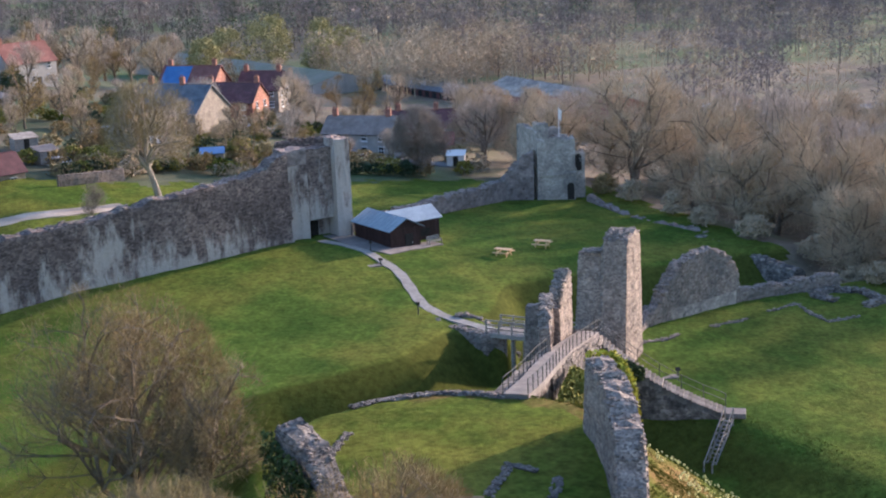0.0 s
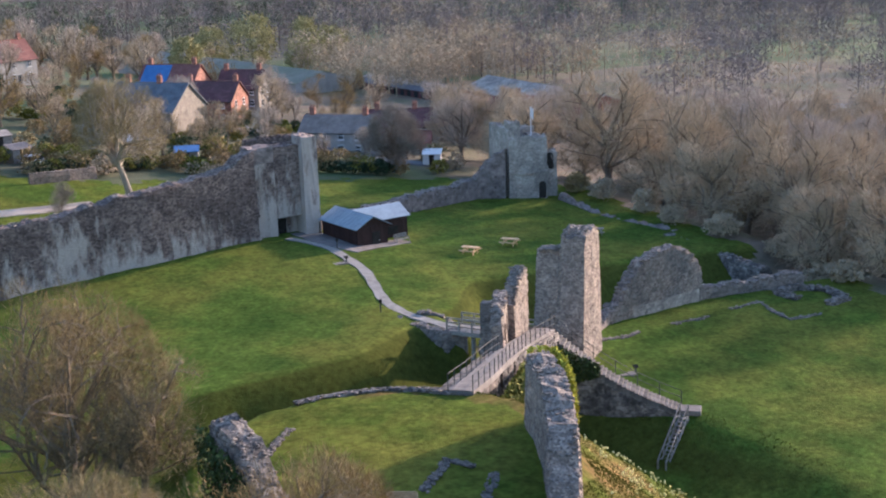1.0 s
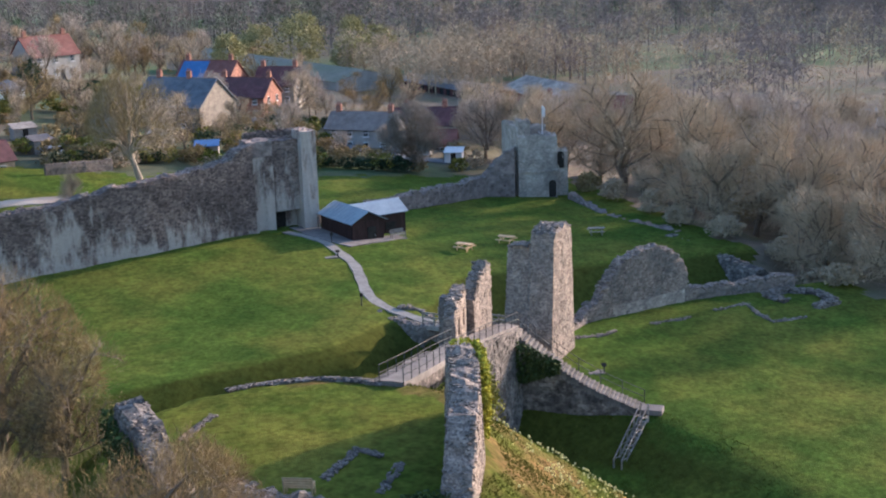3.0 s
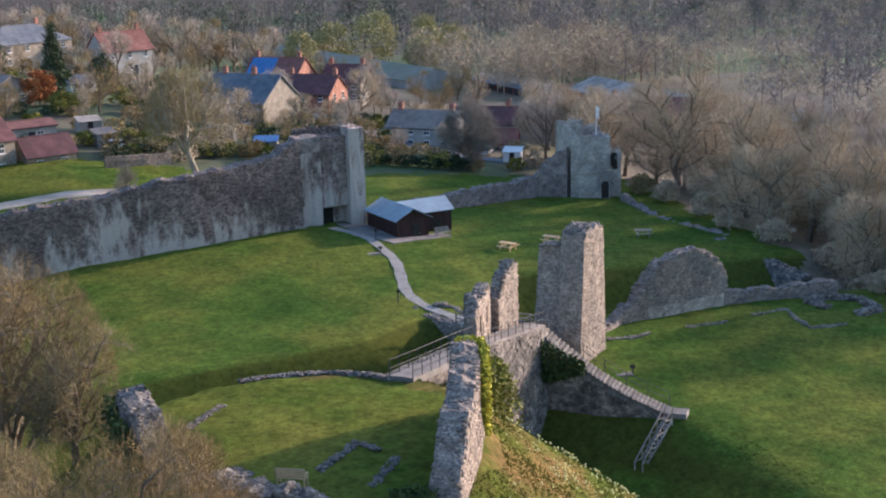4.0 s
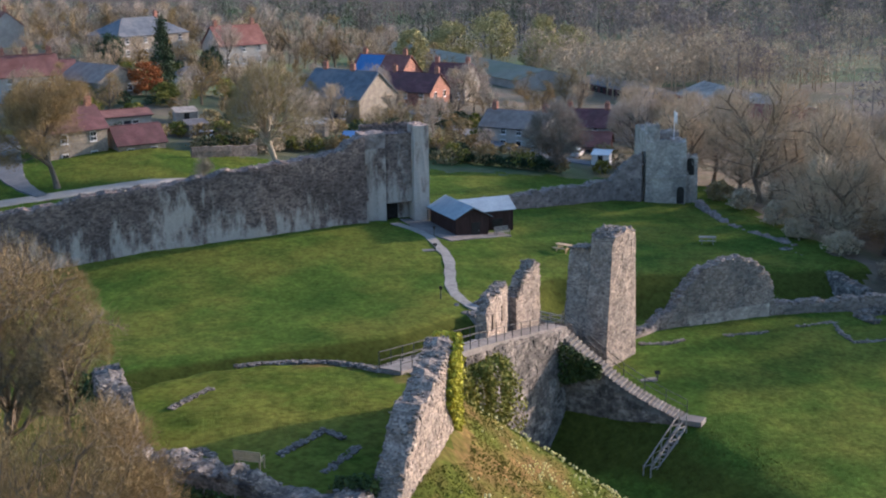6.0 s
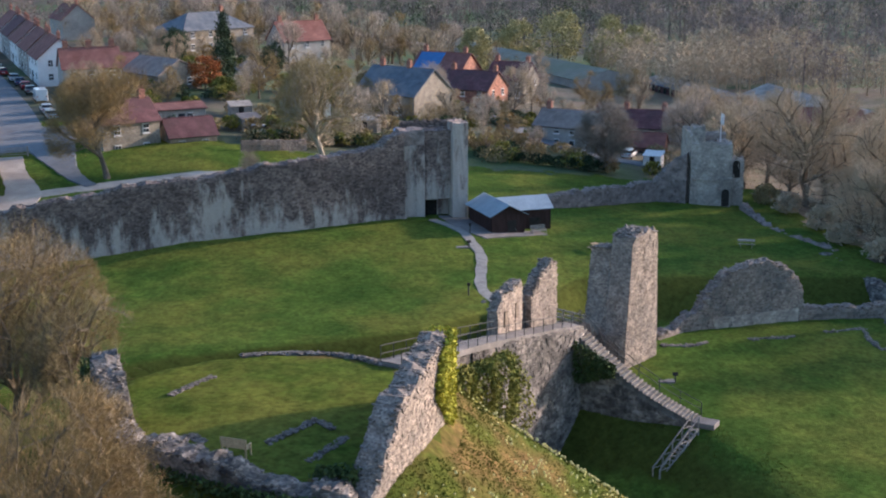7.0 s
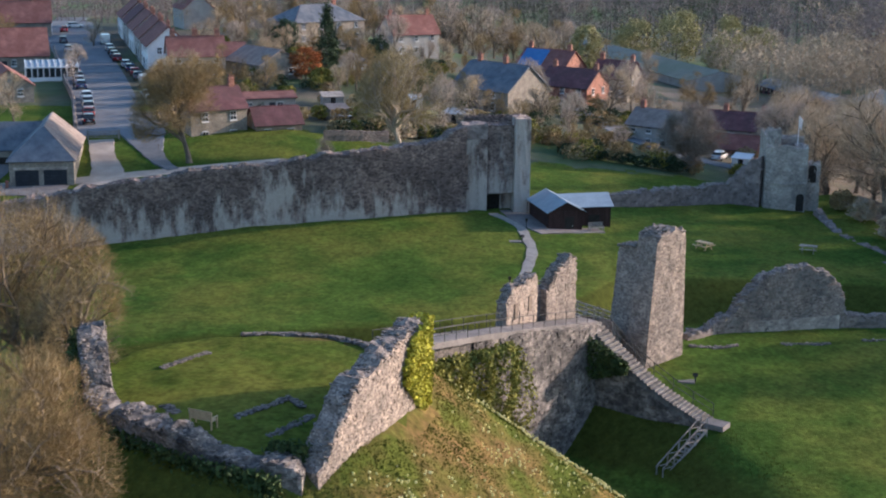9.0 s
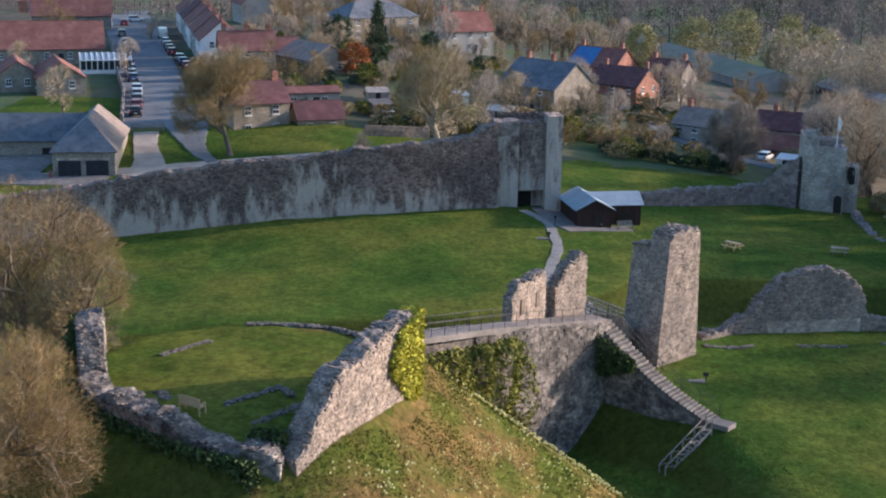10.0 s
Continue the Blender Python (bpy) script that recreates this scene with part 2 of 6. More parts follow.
IVY = material("yellow_green_ivy", (0.3, 0.3, 0.03), (0.5, 0.46, 0.05), 1.2, bump=0, vary="island", amount=0.4)
IVY_MID = material("olive_ivy", (0.13, 0.145, 0.03), (0.25, 0.24, 0.045), 1.2, bump=0, vary="island", amount=0.4)
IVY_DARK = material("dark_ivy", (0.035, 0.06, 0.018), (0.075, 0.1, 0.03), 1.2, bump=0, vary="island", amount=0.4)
GORSE = material("gorse_bush", (0.1, 0.11, 0.022), (0.26, 0.235, 0.045), 1.5, bump=0, vary="island", amount=0.45)
BLOOM = material("pale_yellow_petals", (0.66, 0.58, 0.16), (0.78, 0.72, 0.36), 2.0, bump=0)
RUSSET = material("russet_leaves", (0.2, 0.07, 0.02), (0.34, 0.13, 0.04), 1.0, bump=0, vary="island", amount=0.3)
RUBBLE_WALL = material("house_limestone", (0.2, 0.178, 0.15), (0.31, 0.275, 0.23), 0.7, cells=5.0, vary_cells=0.5, bump=0.3)
GREY_RENDER = material("grey_render", (0.3, 0.29, 0.27), (0.4, 0.38, 0.35), 0.5, bump=0.1)
BRICK = material("orange_red_brick", (0.24, 0.12, 0.09), (0.34, 0.17, 0.125), 0.9, cells=3.5, bump=0.2)
PANTILE = material("red_pantiles", (0.18, 0.085, 0.072), (0.28, 0.135, 0.112), 0.8, bump=0.5, stretch=(1, 1, 1), c=(0.15, 0.06, 0.05), c_scale=0.3)
PANTILE_DARK = material("dark_plum_pantiles", (0.11, 0.05, 0.055), (0.18, 0.09, 0.09), 0.8, bump=0.5, c=(0.08, 0.05, 0.05), c_scale=0.3)
SLATE = material("blue_grey_slate", (0.085, 0.095, 0.115), (0.15, 0.165, 0.19), 0.8, rough=0.6, bump=0.3, c=(0.19, 0.19, 0.2), c_scale=0.2)
STONE_SLATE = material("brown_stone_slate", (0.2, 0.16, 0.14), (0.3, 0.25, 0.22), 0.8, bump=0.4)
BLUE_SHEET = material("blue_tarpaulin", (0.06, 0.14, 0.33), (0.09, 0.2, 0.42), 0.8, rough=0.5, bump=0.2)
GREEN_ROOF = material("moss_grey_sheet", (0.2, 0.19, 0.15), (0.27, 0.258, 0.21), 0.3, bump=0.2, c=(0.17, 0.185, 0.11), c_scale=0.05)
DARK_DOOR = material("navy_door_paint", (0.018, 0.022, 0.03), (0.03, 0.035, 0.045), 1.5, rough=0.5, bump=0.1)
# Near-black for dark boards and doors, and for shade in painted openings.
BOARDS_AND_SHADE = material("shadowed_opening_boards", (0.02, 0.018, 0.016), (0.04, 0.035, 0.03), 2.0, bump=0.2)
TYRE = material("tyre_rubber", (0.015, 0.015, 0.015), (0.03, 0.03, 0.03), 4.0, bump=0.1)
STEEL = material("steel_rail", (0.35, 0.36, 0.38), (0.5, 0.51, 0.53), 2.0, rough=0.35, metal=0.9, bump=0.1)


def gloss(name, colour, rough=0.1, metal=0.0, coat=0.0):
    m = material(name, tuple(v * 0.92 for v in colour), tuple(min(1, v * 1.05) for v in colour), 2.0, rough=rough, bump=0.0, metal=metal)
    m.node_tree.nodes["Principled BSDF"].inputs["Coat Weight"].default_value = coat
    m.node_tree.nodes["Principled BSDF"].inputs["Specular IOR Level"].default_value = 0.5
    return m


GLASS = gloss("window_glass", (0.03, 0.035, 0.04), 0.08)
CHROME = gloss("chrome", (0.6, 0.6, 0.62), 0.2, 1.0)
PAINTS = [gloss("car_paint_" + k, v, 0.3, 0.2, 0.8) for k, v in (
    ("white", (0.7, 0.7, 0.7)), ("silver", (0.4, 0.42, 0.44)), ("black", (0.015, 0.015, 0.018)), ("red", (0.25, 0.02, 0.025)),
    ("blue", (0.04, 0.07, 0.16)), ("grey", (0.12, 0.13, 0.14)))]
LAMP_RED = gloss("rear_lamp_lens", (0.3, 0.01, 0.01), 0.2)

# ---- building helpers ----
rng = np.random.default_rng(7)


def part(name, data, mat, parent=None, label=""):
    """One mesh object from a bmesh, a mesh or (verts, faces), under a thing or a part."""
    if isinstance(data, bmesh.types.BMesh):
        me = bpy.data.meshes.new(name)
        data.to_mesh(me)
        data.free()
    elif isinstance(data, tuple):
        me = bpy.data.meshes.new(name)
        me.from_pydata([tuple(map(float, v)) for v in data[0]], [], [tuple(map(int, f)) for f in data[1]])
    else:
        me = data
    if not me.materials:
        me.materials.append(mat)
    ob = new(name, me)
    if parent:
        ob.parent = parent
    if label:
        tagged(ob, label)
    return ob


def thing(name, label, category, m=None, group="", kind=""):
    ob = new(name)
    ob.matrix_world = m or Matrix()
    return tagged(ob, label, category, group, kind)


def box(bm, x, y, z, sx, sy, sz, rz=0.0, bevel=0.0):
    """A box by the middle of its foot and its sizes."""
    m = pose(x, y, z + sz / 2, 0, 0, rz) @ Matrix.Diagonal((sx, sy, sz, 1))
    made = bmesh.ops.create_cube(bm, size=1, matrix=m)["verts"]
    if bevel:
        edges = {e for v in made for e in v.link_edges}
        bmesh.ops.bevel(bm, geom=list(edges), offset=bevel, segments=1, affect="EDGES")


def one_box(*a, **k):
    bm = bmesh.new()
    box(bm, *a, **k)
    return bm


def beam(bm, a, b, w, h=None):
    """A squared bar from a to b."""
    a, b = Vector(a), Vector(b)
    turn = (b - a).to_track_quat("Z", "Y").to_matrix().to_4x4()
    m = Matrix.Translation((a + b) / 2) @ turn @ Matrix.Diagonal((w, h or w, (b - a).length, 1))
    bmesh.ops.create_cube(bm, size=1, matrix=m)


def one_beam(a, b, w, h=None):
    bm = bmesh.new()
    beam(bm, a, b, w, h)
    return bm


def rod(bm, a, b, r0, r1=None, sides=8):
    a, b = Vector(a), Vector(b)
    turn = (b - a).to_track_quat("Z", "Y").to_matrix().to_4x4()
    bmesh.ops.create_cone(bm, cap_ends=True, segments=sides, radius1=r0, radius2=r0 if r1 is None else r1, depth=(b - a).length,
                          matrix=Matrix.Translation((a + b) / 2) @ turn)


def prism(profile, depth):
    """A closed profile of (x, z) points, drawn out along y from 0 to depth."""
    n = len(profile)
    verts = [(x, 0, z) for x, z in profile] + [(x, depth, z) for x, z in profile]
    faces = [tuple(range(n)), tuple(range(2 * n - 1, n - 1, -1))] + [(i, i + n, (i + 1) % n + n, (i + 1) % n) for i in range(n)]
    return verts, faces


def resample(pts, step):
    pts = np.asarray(pts, float)
    d = np.r_[0, np.cumsum(np.hypot(*np.diff(pts[:, :2], axis=0).T))]
    s = np.linspace(0, d[-1], max(2, int(d[-1] / step) + 1))
    return s, np.stack([np.interp(s, d, pts[:, i]) for i in range(pts.shape[1])], 1)


def normals_of(p):
    t = np.gradient(p[:, :2], axis=0)
    t /= np.linalg.norm(t, axis=1)[:, None] + 1e-9
    return t, np.stack([t[:, 1], -t[:, 0]], 1)


def curve_smooth(pts, rounds=2):
    pts = np.asarray(pts, float)
    for _ in range(rounds):
        q = 0.75 * pts[:-1] + 0.25 * pts[1:]
        r = 0.25 * pts[:-1] + 0.75 * pts[1:]
        pts = np.concatenate([pts[:1], np.stack([q, r], 1).reshape(-1, pts.shape[1]), pts[-1:]])
    return pts


CUBE = np.array([(x, y, z) for z in (-1, 1) for y in (-1, 1) for x in (-1, 1)], float)
CUBE_FACES = np.array([(0, 2, 3, 1), (4, 5, 7, 6), (0, 1, 5, 4), (2, 6, 7, 3), (0, 4, 6, 2), (1, 3, 7, 5)])


def blocks(centres, along, out, half, jitter=0.12):
    """Many rough blocks as one mesh: centres, unit directions along and out of the wall, half sizes (along, out, up)."""
    c, a, o, h = (np.asarray(v, float) for v in (centres, along, out, half))
    k = CUBE[None] * (1 + rng.uniform(-jitter, jitter, (len(c), 8, 3)))
    up = np.array([0, 0, 1.0])
    v = c[:, None] + k[..., :1] * h[:, None, :1] * a[:, None] + k[..., 1:2] * h[:, None, 1:2] * o[:, None] + k[..., 2:] * h[:, None, 2:] * up
    f = CUBE_FACES[None] + 8 * np.arange(len(c))[:, None, None]
    return v.reshape(-1, 3), f.reshape(-1, 4)


def rock_mesh(seed, mat):
    bm = bmesh.new()
    bmesh.ops.create_icosphere(bm, subdivisions=1, radius=0.5)
    r = random.Random(seed)
    for v in bm.verts:
        v.co = Vector((max(-0.42, min(0.42, v.co.x * 1.25)), max(-0.42, min(0.42, v.co.y * 1.25)), max(-0.36, min(0.36, v.co.z * 1.2)))) * r.uniform(0.85, 1.15)
    me = bpy.data.meshes.new("stone")
    bm.to_mesh(me)
    bm.free()
    me.materials.append(mat)
    return me


ROCKS = [rock_mesh(i, STONE_PIECE) for i in range(5)]


def lay_stones(parent, places, size, name="stone"):
    """Single stones on one of a few shared meshes, as parts of parent."""
    for x, y, z in places:
        ob = new(name, ROCKS[int(rng.integers(5))])
        ob.parent = parent
        k = size * rng.uniform(0.7, 1.35)
        ob.location = (x, y, z)
        ob.rotation_euler = (rng.uniform(-0.25, 0.25), rng.uniform(-0.25, 0.25), rng.uniform(0, 6.3))
        ob.scale = (k * rng.uniform(0.9, 1.5), k, k * rng.uniform(0.5, 0.8))

# ---- ground ----
CX, CY, TOP = -11.0, 71.0, 8.2
CURTAIN_FALL = 0.05


def smooth(a, b, v):
    u = np.clip((v - a) / (b - a), 0, 1)
    return u * u * (3 - 2 * u)


def segment_distance(x, y, a, b):
    dx, dy = b[0] - a[0], b[1] - a[1]
    u = np.clip(((x - a[0]) * dx + (y - a[1]) * dy) / (dx * dx + dy * dy), 0, 1)
    return np.hypot(x - a[0] - u * dx, y - a[1] - u * dy)


def wall_line(x):
    """The y of the line on which the curtain wall runs."""
    return np.where(x < -8.5, 144 + (x + 8.5) * 0.205, np.where(x < 7, 144 + (x + 8.5) * 0.3, 149 + (x - 7) * 0.55))


def height(x, y):
    """The lie of the land: bailey, ditches, mound, the village beyond and the valley."""
    x, y = np.asarray(x, float), np.asarray(y, float)
    inner = 0.7 + 1.5 * np.exp(-x * x / 968) * smooth(118, 143, y) - 0.04 * np.clip(x - 5, 0, 60)
    inner = inner - CURTAIN_FALL * np.clip(-x - 20, 0, 60) - 0.1 * np.clip(105 - y, 0, 40) * smooth(8, 16, x)
    outer = 4.5 - 0.115 * np.clip(x + 20, 0, 90) - 0.1 * np.clip(190 - y, 0, 40) * smooth(30, 0, x)
    outer = outer + 0.012 * np.clip(y - 190, 0, 200) * smooth(20, -20, x)
    outer = outer - (outer + 7) * smooth(330, 430, y + 0.25 * x)
    outer = outer + 70 * smooth(900, 2600, y) + 40 * smooth(500, 2200, np.abs(x))
    wall = wall_line(x)
    s = np.maximum(smooth(wall, wall + 7, y), smooth(54, 70, x))
    z = inner + (outer - inner) * s
    # the ditch across the bailey
    d = np.minimum(segment_distance(x, y, (60, 121.0), (22, 117.5)), segment_distance(x, y, (22, 117.5), (4, 104)))
    d = np.minimum(d, segment_distance(x, y, (4, 104), (-8, 101)))
    far_side = smooth(14, 20, x) * smooth(-1, 1, y - 117.5 - 0.092 * (x - 22))
    z = z + (np.minimum(-3.6, z) - z) * smooth(6.8 + 2.8 * far_side, 1.0 + 2.4 * far_side, d)
    # the bank that carries the path to the bridge
    bank = np.minimum(segment_distance(x, y, (8.6, 123), (8.9, 118.5)), segment_distance(x, y, (8.9, 118.5), (11.1, 112.6)))
    z = z + (np.maximum(0.5, z) - z) * smooth(2.6, 1.0, bank)
    # the ditch round the mound
    r = np.hypot(x - CX, y - CY)
    z = z + (np.minimum(-4.6, z) - z) * smooth(36.5, 28.0, r)
    rim = 10.6 - 1.9 * smooth(-1, 7, x - CX) * smooth(76, 70, y)
    rim = rim + 2.3 * np.exp(-((np.degrees(np.arctan2(y - CY, x - CX)) + 66) / 28) ** 2)
    mound = TOP + 0.15 * np.cos(r / 4) - 0.8 * np.clip(r - rim, 0, 60)
    k = 1.2
    return np.maximum(z, mound) + k * 0.25 * np.clip(1 - np.abs(z - mound) / k, 0, 1) ** 2


def ground_at(x, y):
    return float(height(x, y))


def axis_lines(lo, hi, step, far):
    out, edge = [], step
    v = hi
    while v < far:
        edge *= 1.16
        v += edge
        out.append(v)
    left, edge, v = [], step, lo
    while v > -far:
        edge *= 1.16
        v -= edge
        left.append(v)
    return np.array(left[::-1] + list(np.arange(lo, hi + 0.01, step)) + out)


gx, gy = axis_lines(-64, 66, 0.8, 3500), axis_lines(36, 215, 0.8, 3500)
X, Y = np.meshgrid(gx, gy)
wobble = 0.05 * np.sin(X * 0.7 + 1.3 * np.sin(Y * 0.31)) * np.cos(Y * 0.6) + 0.03 * np.sin(X * 1.9 + Y * 1.3)
Z = height(X, Y) + wobble
nx = len(gx)
quads = [(j * nx + i, j * nx + i + 1, (j + 1) * nx + i + 1, (j + 1) * nx + i) for j in range(len(gy) - 1) for i in range(nx - 1)]
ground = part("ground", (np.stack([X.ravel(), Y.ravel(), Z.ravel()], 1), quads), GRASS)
ground.data.materials.append(ROUGH_GRASS)
ground.data.materials.append(FIELD)
ground.data.materials.append(LITTER)
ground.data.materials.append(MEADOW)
tagged(ground, "mown green castle lawns falling to ditches and rough banks", "ground", kind="structure")
mid = np.array([p.center[:2] for p in ground.data.polygons])
near_mound = np.hypot(mid[:, 0] - CX, mid[:, 1] - CY)
ragged = np.sin(mid[:, 0] * 0.8) * np.cos(mid[:, 1] * 0.7)
zone = np.zeros(len(mid), int)
slope_face = (near_mound > 9.6 + 0.3 * ragged - 0.6 * (mid[:, 0] > -4)) & (near_mound < 25 + 2 * ragged) & (mid[:, 0] > -9 + ragged)
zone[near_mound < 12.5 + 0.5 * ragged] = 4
zone[slope_face] = 1
zone[(mid[:, 1] > np.maximum(wall_line(mid[:, 0]) + 62, 212)) | (mid[:, 0] > 55) | (mid[:, 0] < -70) | (mid[:, 1] < 44)] = 2
zone[(mid[:, 0] > 54 + 1.5 * ragged) & (mid[:, 1] > 100) & (mid[:, 1] < 330) & (mid[:, 0] < 200)] = 3
zone[(mid[:, 1] > np.where(mid[:, 0] < -8, 191, 189 + 0.06 * mid[:, 0]) + 2 * ragged) & (mid[:, 0] > -36) & (mid[:, 1] < 330) & (zone == 0)] = 2
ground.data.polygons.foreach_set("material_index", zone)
ground.data.polygons.foreach_set("use_smooth", np.ones(len(mid), bool))


def strip(name, pts, width, mat, label, lift=0.06, rounds=2, category="path"):
    """A made way that lies on the ground, with a thickness."""
    s, p = resample(curve_smooth(pts, rounds) if rounds else pts, 0.8)
    t, n = normals_of(p)
    w = np.interp(s / s[-1], np.linspace(0, 1, len(np.atleast_1d(width))), np.atleast_1d(width)) / 2
    w = w + 0.06 * np.sin(s * 1.7)
    rows, faces = [], []
    for k in (-1.04, -0.98, -0.5, 0, 0.5, 0.98, 1.04):
        q = p[:, :2] + n * (w * k)[:, None]
        z = height(q[:, 0], q[:, 1]) + (lift if abs(k) < 1 else -0.25)
        rows.append(np.c_[q, z])
    m = len(s)
    for r in range(6):
        faces += [(r * m + i, (r + 1) * m + i, (r + 1) * m + i + 1, r * m + i + 1) for i in range(m - 1)]
    return tagged(part(name, (np.concatenate(rows), faces), mat), label, category, kind="structure")


strip("path", [(6.9, 146.5), (9.6, 141.5), (9.9, 136.9), (10.3, 132.3), (9.3, 127), (8.5, 122.5), (8.9, 118.5), (10.3, 114.5), (11.2, 112)], 1.1, PATH_GRIT,
      "narrow winding gritted path across the lawn")
strip("road", [(-44.2, 186.5), (-46.2, 196), (-52.5, 222), (-66, 268), (-84, 330), (-112, 430), (-140, 560)], (9, 11, 12, 13, 13, 12, 12), ASPHALT,
      "wide worn grey village road with parked cars", lift=0.12, category="road")
strip("road_spur", [(-43.8, 206), (-41.2, 193), (-38.2, 182), (-35.4, 174), (-32.5, 169.5)], (9, 8.5, 6, 3, 1.4), ASPHALT, "worn tarmac verge tapering off beside the drive", lift=0.13, category="road")
strip("lane", [(-8, 178), (-24, 172.5), (-38, 167), (-46, 163.5), (-60, 160)], 2.6, GRAVEL, "pale gravel track outside the curtain wall", lift=0.07)
strip("drive", [(-44.8, 184), (-43, 176), (-40, 167), (-41, 159)], (3.4, 3.2, 4.2, 5), GRAVEL, "pale gravel drive running to the road gate", lift=0.1)
strip("lower_lane", [(18, 280), (29.5, 257), (33, 236), (36.5, 221), (42, 211), (50, 206)], 4.2, ASPHALT, "grey lane going downhill past the cottages", lift=0.12, category="road")
strip("garage_yard", [(-75, 160.2), (-44, 160.2)], 4.4, PAVING, "concrete apron before the garage doors", lift=0.12, category="yard", rounds=0)
strip("barn_yard", [(-74, 168), (-53, 167)], 11, PAVING, "pale paved yard before the barn", lift=0.09, category="yard", rounds=0)

# ---- castle walls ----
later = []  # capping stones, laid at the end of the file


def ruin_wall(name, pts, thick, tops, label, mat=None, bit=None, base=None, batter=0.0, stone=(0.5, 0.28), ragged=0.22, caps=0.0, cap_size=0.4,
              group="", parent=None, gaps=0.35, proud=0.014, category="wall", sink=0.5, dress=True):
    """A masonry wall along pts; tops are (share of the length, z). Its core, its coursed stones and its capping stones."""
    mat, bit = mat or STONE, bit or STONE_BIT
    s, p = resample(pts, 0.4)
    length = s[-1]
    t, n = normals_of(p)
    u, zt = np.array(tops, float).T
    top = np.interp(s / length, u, zt)
    shake = rng.normal(0, 1, len(s))
    shake = np.convolve(np.r_[shake[:1], shake, shake[-1:]], [0.25, 0.5, 0.25], "valid")
    top = top + ragged * shake
    ga = height(p[:, 0] + n[:, 0] * thick, p[:, 1] + n[:, 1] * thick)
    gb = height(p[:, 0] - n[:, 0] * thick, p[:, 1] - n[:, 1] * thick)
    foot = np.minimum(ga, gb) - sink if base is None else np.full(len(s), float(base)) if np.isscalar(base) else np.interp(s / length, *np.array(base, float).T)
    levels = max(2, int((np.max(top - foot)) / 0.6))
    cols = []
    for side in (1, -1):
        for k in range(levels + 1):
            f = k / levels if side == 1 else 1 - k / levels
            z = foot + (top - foot) * f
            o = thick / 2 + batter * (top - z) + rng.normal(0, 0.02, len(s))
            if f == 1:
                o = o - 0.08
                z = z + rng.normal(0, ragged * 0.35, len(s))
            cols.append(np.c_[p[:, :2] + n * (side * o)[:, None], z])
        if side == 1:
            cols.append(np.c_[p[:, :2], top + abs(rng.normal(0, ragged * 0.5, len(s)))])
    m, w = len(s), len(cols)
    verts = np.concatenate(cols)
    faces = [(c * m + i, c * m + i + 1, (c + 1) * m + i + 1, (c + 1) * m + i) for c in range(w - 1) for i in range(m - 1)]
    faces += [tuple(c * m for c in range(w)), tuple(c * m + m - 1 for c in range(w - 1, -1, -1))]
    if parent is None:
        parent = thing(name, label, category, group=group)
    part("core", (verts, faces), mat, parent)
    if dress:
        cs, al, ou, hf = [], [], [], []
        z = float(foot.min()) + 0.3
        while z < top.max():
            hh = stone[1] * rng.uniform(0.75, 1.2)
            q = rng.uniform(0, stone[0])
            while q < length:
                wd = stone[0] * rng.uniform(0.55, 1.5)
                mid_s = q + wd / 2
                q += wd + 0.02
                if mid_s > length or z + hh > np.interp(mid_s, s, top) - 0.05 or z < np.interp(mid_s, s, foot):
                    continue
                i = min(len(s) - 1, int(mid_s / length * (len(s) - 1) + 0.5))
                for side in (1, -1):
                    if rng.random() < gaps:
                        continue
                    zz = z + hh / 2
                    o = thick / 2 + batter * (np.interp(mid_s, s, top) - zz) + rng.uniform(-0.4, 1) * proud - 0.045
                    cs.append((np.interp(mid_s, s, p[:, 0]) + n[i, 0] * side * o, np.interp(mid_s, s, p[:, 1]) + n[i, 1] * side * o, zz))
                    al.append((*t[i], 0))
                    ou.append((*n[i], 0))
                    hf.append((wd / 2 - 0.01, 0.06, hh / 2 - 0.012))
            z += hh
        if cs:
            tagged(part("stonework", blocks(cs, al, ou, hf, 0.1), bit, parent), "uneven coursed stones of the wall face", kind="stuff")
    if caps:
        k = int(length / caps)
        for _ in range(k):
            a = rng.uniform(0, length)
            o = rng.uniform(-0.45, 0.45) * thick
            i = min(len(s) - 1, int(a / length * (len(s) - 1) + 0.5))
            later.append((parent, np.interp(a, s, p[:, 0]) + n[i, 0] * o, np.interp(a, s, p[:, 1]) + n[i, 1] * o, float(np.interp(a, s, top)) + 0.02, cap_size))
    return parent


